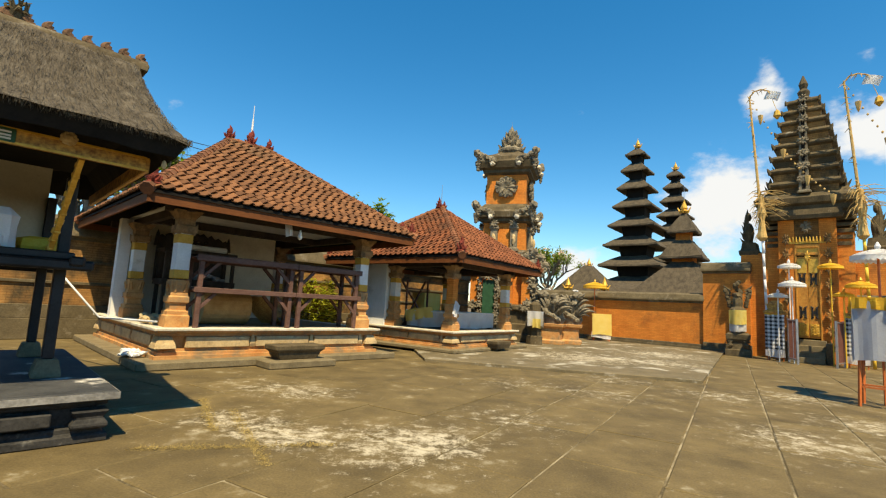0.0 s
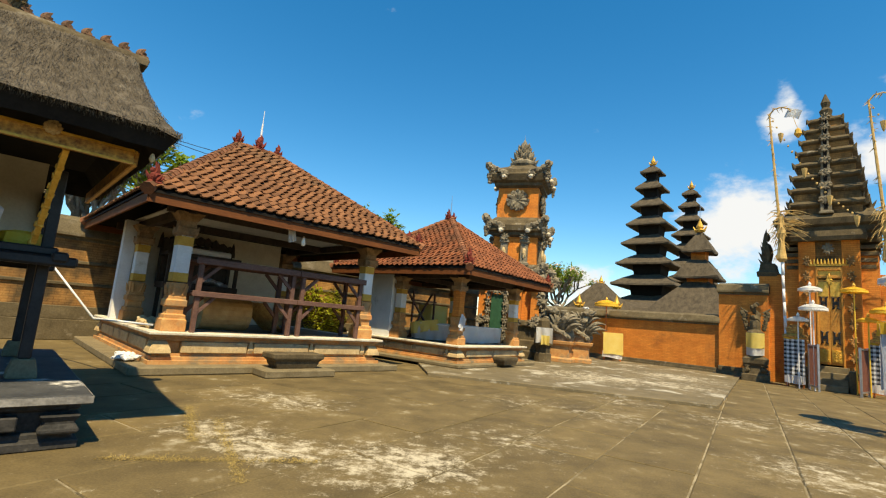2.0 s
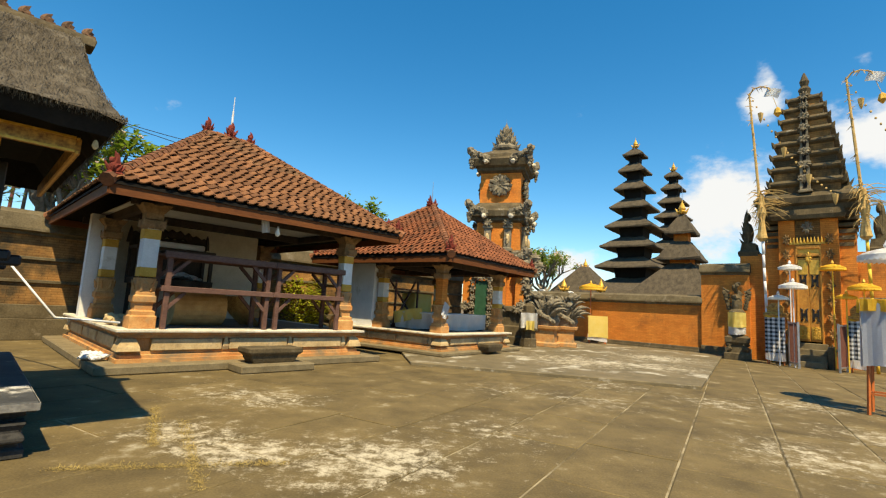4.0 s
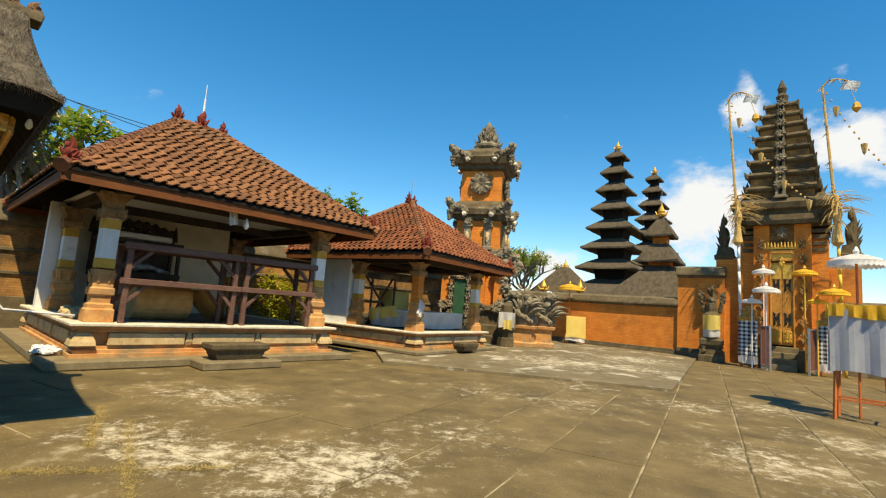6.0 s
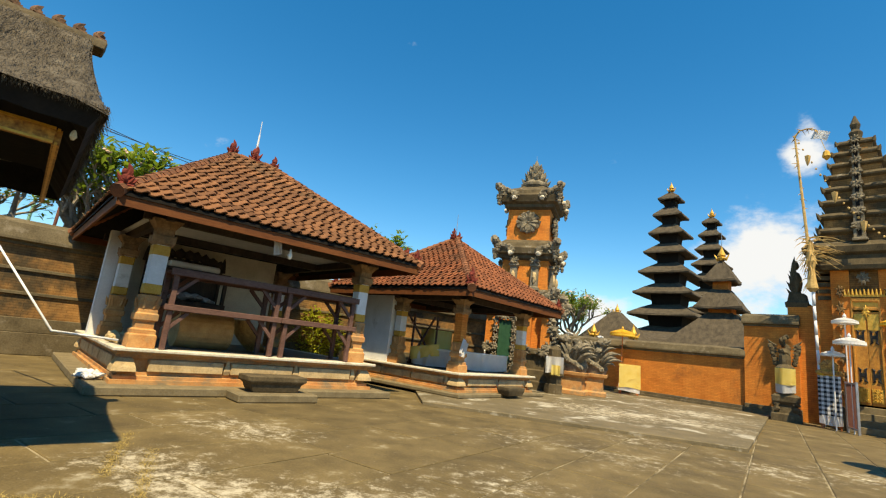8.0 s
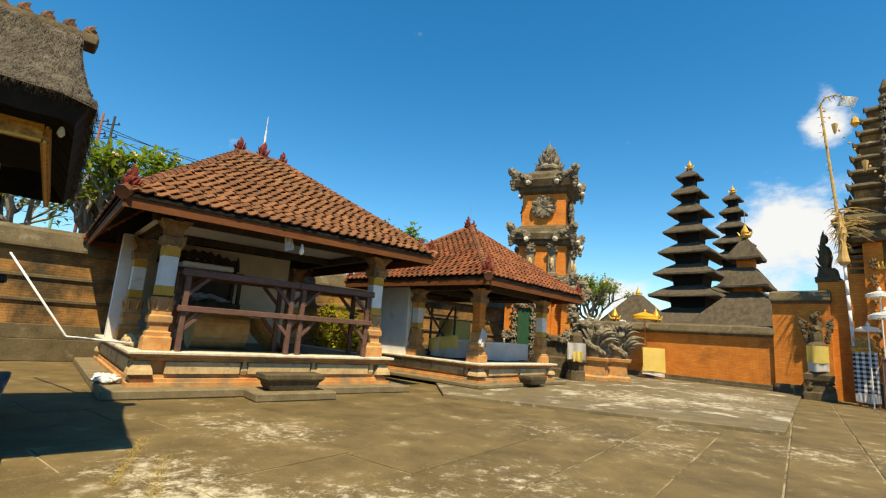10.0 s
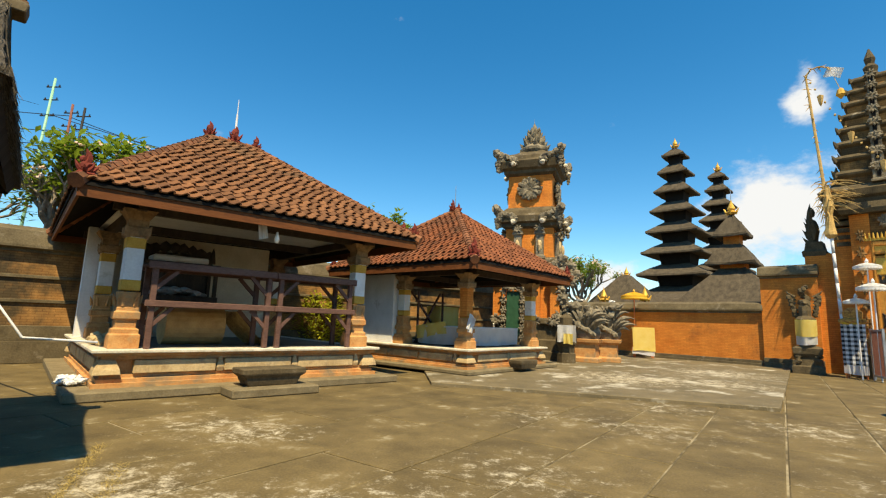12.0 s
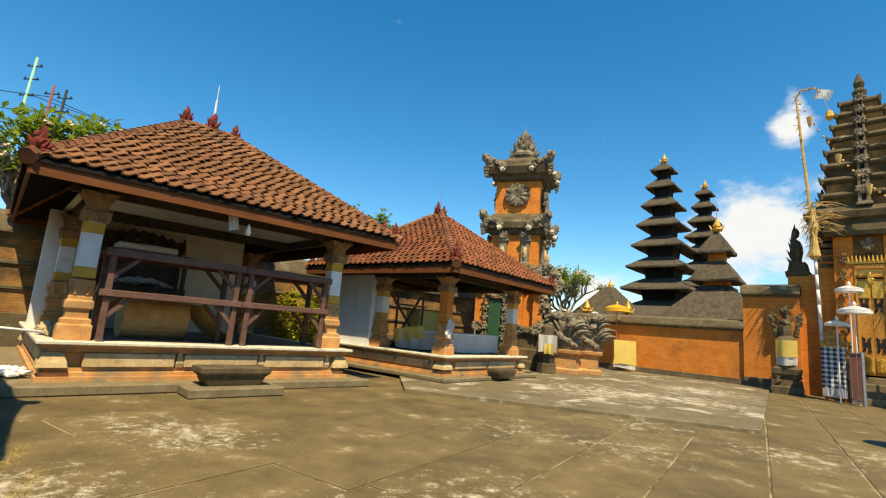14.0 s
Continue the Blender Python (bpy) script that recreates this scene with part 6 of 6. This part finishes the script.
        c = Vector((pts_[11].x, 0, zz))
        sidew = 0.5 if math.cos(an) > 0 and zz > z0_ + 0.5 else 0.0
        horn(bm, c, c + Vector(((rr_ + sidew) * math.cos(an), rr_ * math.sin(an), r.uniform(-0.55, 0.15))), 0.018, (0, 0, 0.12), 3, 4)
    loft(bm, [(0.07, 0.07, z0_ - 0.5), (0.17, 0.17, z0_ - 0.38), (0.13, 0.13, z0_ - 0.12), (0.09, 0.09, z0_ + 0.3), (0.15, 0.15, z0_ + 0.6), (0.06, 0.06, z0_ + 1.3)], pose(pts_[10].x, 0, 0), 9)
    part("palm_skirt", bm, "straw", t, "shaggy bundle of dried palm leaf")
    bm = B()
    tip = pts_[-1]
    rod(bm, tip, tip + Vector((0.25, 0, -0.9)), 0.008)
    loft(bm, [(0.02, 0.02, -1.25), (0.13, 0.13, -1.1), (0.09, 0.09, -0.92), (0.02, 0.02, -0.85)], Matrix.Translation(tip + Vector((0.25, 0, 0))), 8)
    part("pendant", bm, "gold", t, "gilt hanging pendant")
    bm = drape(0.5, 0.35, 1, 0.04, 4, 6, 3)
    part("pennant", bm, "cloth", t, "small white pennant", m=Matrix.Translation(tip + Vector((-0.05, 0, 0.05))) @ pose(0, 0, 0, 0, 25, 0))
    bm = B()
    n_ = 22
    for i in range(n_):
        u = i / n_
        p_ = pts_[-4].lerp(Vector((2.1, -0.15, 6.0)), u) + Vector((0, 0, -0.6 * math.sin(u * math.pi)))
        lump(bm, p_, (0.04, 0.04, 0.05), r, 0.2)
        if i % 6 == 3:
            horn(bm, p_, p_ + Vector((0, 0, -0.4)), 0.10)
    part("garland", bm, "straw", t, "hanging garland of palm ornaments")
    return t


penjor(on_wall(2.62, 1.1), WALL_A, 10.6, "bamboo", "tall arched bamboo festival pole with whitewashed shaft")
penjor(on_wall(5.6, 1.1), WALL_A, 10.4, "goldpole", "tall arched bamboo festival pole with yellow shaft")


def pole_stand(at, turn, mat_cloth, label, check=True):
    """A small altar stand with a chequered cloth hung on its front."""
    t = thing("offering_stand", pose(at.x, at.y, 0, 0, 0, turn), label, "stand", "offering stands at the gate")
    for x in (-0.24, 0.24):
        for y in (0, 0.4):
            bm = B()
            bar(bm, (x, y, 0), (x, y, 1.75), 0.04, 0.04)
            part("leg", bm, "orangepaint", t)
    bm = B()
    loft(bm, [(0.30, 0.26, 1.7), (0.34, 0.30, 1.75), (0.34, 0.30, 1.82), (0.22, 0.2, 1.86), (0.24, 0.22, 2.05), (0.1, 0.1, 2.2)], pose(0, 0.2, 0))
    part("tray", bm, "giltbeam", t, "carved gilt tray")
    if check:
        cw, ch = 8, 18
        for key, mats in (("check_dark", 0), ("cloth", 1), ("greycloth", 2)):
            bm = B()
            for j in range(ch):
                for i in range(cw):
                    kind = 0 if (i % 2 == 0 and j % 2 == 0) else (1 if (i % 2 and j % 2) else 2)
                    if kind == mats:
                        x, z = -0.30 + 0.6 * i / cw, 0.40 + 1.28 * j / ch
                        yb = 0.02 * math.sin(x * 22)
                        box(bm, (x, -0.05 + yb, z), (x + 0.6 / cw, -0.04 + yb, z + 1.28 / ch))
            tagged(part("chequered_cloth", bm, key, t, "black, white and grey chequered cloth"), kind="stuff")
    part("white_hem", drape(0.6, 0.28, 2, 0.02, 8, 10), "cloth", t, m=pose(-0.3, -0.06, 0.42))
    part("yellow_band", drape(0.62, 0.16, 2, 0.02, 9, 10), "yellow", t, m=pose(-0.31, -0.07, 1.84))
    return t


pole_stand(on_wall(2.8, 1.75), WALL_A, "cloth", "offering stand hung with a chequered cloth beside the stairs")
pole_stand(on_wall(5.1, 1.75), WALL_A, "cloth", "offering stand hung with a chequered cloth beyond the stairs")


def screen(at, turn, label):
    t = thing("fence_screen", pose(at.x, at.y, 0, 0, 0, turn), label, "screen", "fence screens at the gate")
    for x in (0, 0.9):
        bm = B()
        bar(bm, (x, 0, 0), (x, 0, 1.55), 0.06, 0.06)
        part("post", bm, "steel", t)
    for z in (0.15, 1.5):
        bm = B()
        bar(bm, (0, 0, z), (0.9, 0, z), 0.05, 0.05)
        part("rail", bm, "steel", t)
    for k in range(12):
        bm = B()
        rod(bm, (0.07 + k * 0.07, 0, 0.15), (0.07 + k * 0.07, 0, 1.5), 0.010)
        part("bar", bm, "rustpipe", t)
    return t


screen(on_wall(3.2, 1.7), WALL_A - 68, "open grey metal screen standing beside the gate stairs")
screen(on_wall(4.75, 1.7), WALL_A - 100, "open grey metal screen standing beyond the gate stairs")
for s, off, h, r_, mt, lb in ((3.25, 1.5, 3.62, 0.36, "cloth", "white temple parasol"), (3.4, 2.2, 2.92, 0.42, "cloth", "white fringed temple parasol"), (2.95, 2.0, 2.48, 0.32, "cloth", "small white temple parasol"), (4.45, 1.5, 3.6, 0.38, "yellow", "yellow temple parasol"), (5.25, 2.2, 2.9, 0.42, "yellow", "yellow fringed temple parasol"), (4.8, 2.0, 2.55, 0.30, "yellow", "small yellow temple parasol")):
    q = on_wall(s, off)
    parasol(pose(q.x, q.y, 0, 0, 0, 20 * s), h, r_, mt, lb + " on a slender pole before the gate", "bamboo" if mt == "cloth" else "goldpole")

tb = thing("draped_offering_stand", pose(7.42, 8.74, 0, 0, 0, -48), "offering stand on slim orange legs draped in bluish-white cloth", "stand")
for x in (-0.34, 0.34):
    for y in (0.0, 0.5):
        bm = B()
        bar(bm, (x, y, 0), (x * 0.85, 0.25 + (y - 0.25) * 0.8, 1.85), 0.04, 0.04)
        part("leg", bm, "orangepaint", tb)
for a, b in (((-0.33, 0.02, 0.34), (0.33, 0.02, 0.34)), ((-0.33, 0.48, 0.34), (0.33, 0.48, 0.34)), ((-0.33, 0.02, 0.34), (-0.33, 0.48, 0.34)), ((0.33, 0.02, 0.34), (0.33, 0.48, 0.34))):
    bm = B()
    bar(bm, a, b, 0.03, 0.03)
    part("stretcher", bm, "orangepaint", tb)
bm = B()
box(bm, (-0.36, 0.0, 1.80), (0.36, 0.5, 1.86))
part("top", bm, "orangepaint", tb, bevel=0.01)
for m_, w_ in ((pose(-0.38, -0.06, 1.88), 0.76), (pose(-0.39, 0.52, 1.88, 0, 0, -90), 0.56), (pose(0.38, 0.54, 1.88, 0, 0, 180), 0.76)):
    part("hanging_cloth", drape(w_, 1.08, 2, 0.02, 31, 12), "board", tb, "plain bluish-white cloth", m=m_)
    part("yellow_band", drape(w_ + 0.03, 0.22, 4, 0.03, 32, 14), "yellow", tb, "gathered yellow valance", m=m_ @ pose(-0.01, -0.03, 0.04))
parasol(pose(7.85, 9.2, 0), 2.86, 0.42, "cloth", "white fringed parasol beside the draped stand", "orangepaint")

# --- trees and poles beyond the wall ---


def leaf_blade(verts_, polys_, p, d, length, width, up):
    d = d.normalized()
    s = d.cross(up)
    s = s.normalized() * width if s.length > 1e-3 else Vector((width, 0, 0))
    k = len(verts_)
    mid_ = p + d * length * 0.55
    verts_.extend([tuple(p), tuple(mid_ + s), tuple(p + d * length - Vector((0, 0, length * 0.12))), tuple(mid_ - s)])
    polys_.append((k, k + 1, k + 2, k + 3))


def tree(m, h, spread, seed, leaves, label, leaf_len=0.28, leaf_w=0.05, flowers=0, bare=0.25, depth=5):
    """A forking tree: tapered limbs that end in rosettes of long leaves."""
    t = thing("tree", m, label, "tree")
    r = random.Random(seed)
    bm = B()
    tips = []

    def limb(p, d, length, rad, lev):
        q = p + d * length
        bend = Vector((r.uniform(-1, 1), r.uniform(-1, 1), r.uniform(0, 0.6))) * length * 0.14
        mid_ = (p + q) / 2 + bend
        rod(bm, p, mid_, rad, rad * 0.86, 6 if lev < 2 else 5)
        rod(bm, mid_, q, rad * 0.86, rad * 0.74, 6 if lev < 2 else 5)
        if lev == depth:
            tips.append((q, d))
            return
        for _ in range(r.choice((2, 3) if lev < 4 else (2, 2, 3))):
            n_ = (d + Vector((r.uniform(-1, 1), r.uniform(-1, 1), r.uniform(-0.15, 0.75))) * spread).normalized()
            limb(q, n_, length * r.uniform(0.66, 0.86), rad * 0.68, lev + 1)

    limb(Vector((0, 0, 0)), Vector((0, 0, 1)), h * 0.26, h * 0.028, 0)
    part("trunk", bm, "bark", t, "grey forking trunk and limbs")
    verts_, polys_ = [], []
    fl_ = B()
    for p, d in tips:
        if r.random() < bare:
            continue
        for k in range(leaves):
            an = r.uniform(0, 6.283)
            n_ = Vector((math.cos(an), math.sin(an), r.uniform(-0.25, 0.75)))
            at_ = p + d * r.uniform(-0.35, 0.08) + Vector((r.gauss(0, 0.14), r.gauss(0, 0.14), r.gauss(0, 0.16)))
            leaf_blade(verts_, polys_, at_, n_ + d * 0.4, leaf_len * r.uniform(0.7, 1.2), leaf_w * r.uniform(0.8, 1.2), Vector((0, 0, 1)))
        if flowers and r.random() < flowers:
            for k in range(4):
                lump(fl_, p + Vector((r.uniform(-0.1, 0.1), r.uniform(-0.1, 0.1), r.uniform(0.06, 0.2))), (0.05, 0.05, 0.04), r, 0.2)
    me_ = bpy.data.meshes.new("crown")
    me_.from_pydata(verts_, [], polys_)
    me_.materials.append(M["leaf"])
    c = new("crown", me_)
    c.parent = t
    if flowers:
        part("blossom", fl_, "petal", t, "pale pink blossoms")
    else:
        fl_.free()
    return t


tree(pose(-10.1, 15.3, 0), 6.2, 0.72, 3, 20, "green frangipani tree with pale branches behind the wall", 0.36, 0.06, 0.25, 0.08, 5)
tree(pose(-12.2, 13.4, 0), 6.2, 0.78, 14, 9, "half-bare frangipani tree with pale branches behind the wall", 0.24, 0.042, 0.5, 0.40, 5)
tree(pose(-11.2, 14.6, 0), 5.9, 0.85, 51, 12, "frangipani tree with many pale bare branches over the old wall", 0.28, 0.05, 0.5, 0.30, 5)
tree(pose(-13.4, 12.3, 0), 6.0, 0.8, 57, 10, "half-bare frangipani tree over the old wall", 0.26, 0.045, 0.5, 0.35, 5)
tree(pose(-7.9, 17.6, 0), 5.8, 0.7, 8, 30, "green frangipani tree behind the tiled pavilion", 0.36, 0.06, 0.15, 0.05, 5)
tree(pose(-5.2, 24.5, 0), 7.3, 0.75, 21, 36, "leafy yellow-green tree behind the wall", 0.34, 0.08, 0.0, 0.0, 5)
tree(pose(6.9, 30.4, 0), 5.9, 0.8, 33, 34, "pale-branched tree with few leaves beyond the tower", 0.24, 0.045, 0.9, 0.25, 5)
tree(pose(5.6, 28.6, 0), 6.0, 0.75, 35, 36, "green leafy tree beyond the tower", 0.34, 0.08, 0.0, 0.0, 5)

shrub = thing("shrub", pose(-5.0, 18.15, 0), "yellow-green shrub growing beside the old wall", "shrub")
vs_, ps_ = [], []
rb = random.Random(17)
for k in range(3200):
    an, z, q = rb.uniform(0, 6.283), rb.uniform(0.25, 1.9), rb.random() ** 0.5
    rad = (0.95 - abs(z - 1.0) * 0.5) * q
    p_ = Vector((rad * math.cos(an) * 1.2, rad * math.sin(an), z + 0.2 * math.sin(an * 3)))
    leaf_blade(vs_, ps_, p_, Vector((math.cos(an), math.sin(an), rb.uniform(-0.3, 0.8))), rb.uniform(0.12, 0.24), 0.035, Vector((0, 0, 1)))
me = bpy.data.meshes.new("foliage")
me.from_pydata(vs_, [], ps_)
me.materials.append(M["leaf_yellow"])
ob = new("foliage", me)
ob.parent = shrub
bm = B()
for k in range(9):
    an = k * 0.7
    rod(bm, (0.05 * math.cos(an), 0.05 * math.sin(an), 0), (0.6 * math.cos(an), 0.5 * math.sin(an), 1.3), 0.025, 0.008, 5)
part("stem", bm, "bark", shrub)

POLES = (((-28.6, 30.0), 16.2, "greenpipe", "pale green leaning steel utility pole", 1.0), ((-26.6, 30.0), 14.4, "rustpipe", "rusty brown utility pole", 0.5), ((-26.1, 30.3), 14.3, "cable", "black utility pole with insulators", 0.6))
tops = []
for (x, y), h, mt, lb, ln in POLES:
    t = thing("utility_pole", pose(x, y, 0), lb, "utility pole")
    bm = B()
    rod(bm, (0, 0, 0), (ln, 0, h), 0.11, 0.07, 8)
    part("shaft", bm, mt, t, smooth=True)
    bm = B()
    for z in (h - 0.6, h - 1.5, h - 2.6):
        bar(bm, (ln * z / h - 0.5, 0, z), (ln * z / h + 0.5, 0, z), 0.06, 0.06)
        for q in (-0.4, 0.4):
            loft(bm, [(0.05, 0.05, z + 0.03), (0.03, 0.03, z + 0.16)], pose(ln * z / h + q, 0, 0), 6)
    part("crossarm", bm, "cable", t)
    tops.append(Vector((x + ln, y, h)))
for k, (za, zb, xo, yo, sag) in enumerate(((-0.5, -1.5, 14, 10, 0.5), (-0.7, -2.4, 14, 10.5, 0.6), (-1.4, -3.2, 14, 10, 0.7), (-2.4, -4.4, 14, 11, 0.6), (-0.6, 0.2, -16, -6, 0.6), (-1.5, -0.8, -16, -6, 0.8), (-2.5, -2.0, -16, -6.4, 0.6))):
    src = tops[k % 3]
    a = Vector((src.x, src.y, 14.2 + za))
    b = Vector((src.x + xo, src.y + yo, 14.2 + zb))
    t = thing("power_cable", pose(0, 0, 0), "black overhead cable strung from the utility poles", "cable", "overhead cables")
    bm = B()
    last_ = a
    for i in range(1, 15):
        u = i / 14
        nx = a.lerp(b, u) + Vector((0, 0, -sag * 4 * u * (1 - u)))
        rod(bm, last_, nx, 0.022, 0.022, 5)
        last_ = nx
    part("line", bm, "cable", t)

rope = thing("white_pipe", pose(0, 0, 0), "thin white pipe run bent along the wall foot", "pipe")
bm = B()
for a, b in (((-7.6, 8.9, 2.1), (-6.02, 8.55, 0.86)), ((-6.02, 8.55, 0.86), (-5.36, 9.1, 0.80))):
    rod(bm, a, b, 0.016, 0.016, 8)
part("run", bm, "white", rope, smooth=True)

# --- paving, grass ---
ang = radians(58)
ex, ey = Vector((math.cos(ang), math.sin(ang), 0)), Vector((math.sin(ang), -math.cos(ang), 0))
rp = random.Random(19)
slabs = []
for row in range(-16, 17):
    off = row * 0.92 - 1.08
    s = -12.0 + rp.uniform(0, 1.6)
    while s < 30:
        ln = rp.choice((1.35, 1.6, 1.9))
        c = ex * (s + ln / 2) + ey * (off - 0.46)
        slabs.append((c, ln, rp.uniform(-0.004, 0.004), rp.uniform(-0.3, 0.3)))
        s += ln
shared = {}
far = []
slabs.sort(key=lambda q: (q[0] - Vector((0.5, 7, 0))).length)
near = 0
for c, ln, dz, tilt in slabs:
    if c.y < -3 or c.length > 28:
        continue
    m = Matrix.Translation(c + Vector((0, 0, dz - 0.012))) @ pose(0, 0, 0, tilt * 0.3, tilt * 0.4, 58)
    if ln not in shared:
        bm = B()
        loft(bm, [(ln / 2 - 0.010, 0.450, -0.012), (ln / 2 - 0.010, 0.450, 0.004), (ln / 2 - 0.022, 0.438, 0.012)])
        shared[ln] = mesh_of("slab", bm, "paving")
    if near < 300:
        piece("slab", shared[ln], pavement, m)
        near += 1
    else:
        far.append((ln, m))
for ln, me in shared.items():
    joined_copies("slab_field", me, [m for l2, m in far if l2 == ln], pavement, "paving", "worn brown paving slabs")
rl = random.Random(29)
verts_, polys_ = [], []
for k in range(3000):
    line = rl.choice((0, 1, 2))
    if line == 0:
        p_ = Vector((-2.95, 4.75, 0)).lerp(Vector((-1.3, 5.15, 0)), rl.random())
    elif line == 1:
        p_ = Vector((-2.75, 6.3, 0)).lerp(Vector((-1.7, 4.5, 0)), rl.random())
    else:
        p_ = Vector((-3.35, 6.8, 0)).lerp(Vector((-2.55, 5.4, 0)), rl.random())
    p_ += Vector((rl.gauss(0, 0.028), rl.gauss(0, 0.028), 0))
    leaf_blade(verts_, polys_, p_, Vector((rl.uniform(-1, 1), rl.uniform(-1, 1), rl.uniform(0.05, 0.5))), rl.uniform(0.02, 0.06), 0.002, Vector((0, 0, 1)))
me = bpy.data.meshes.new("dry_grass")
me.from_pydata(verts_, [], polys_)
me.materials.append(M["drygrass"])
tagged(new("dry_grass", me), "dry yellow grass growing in the paving joints", "grass", "", "stuff")
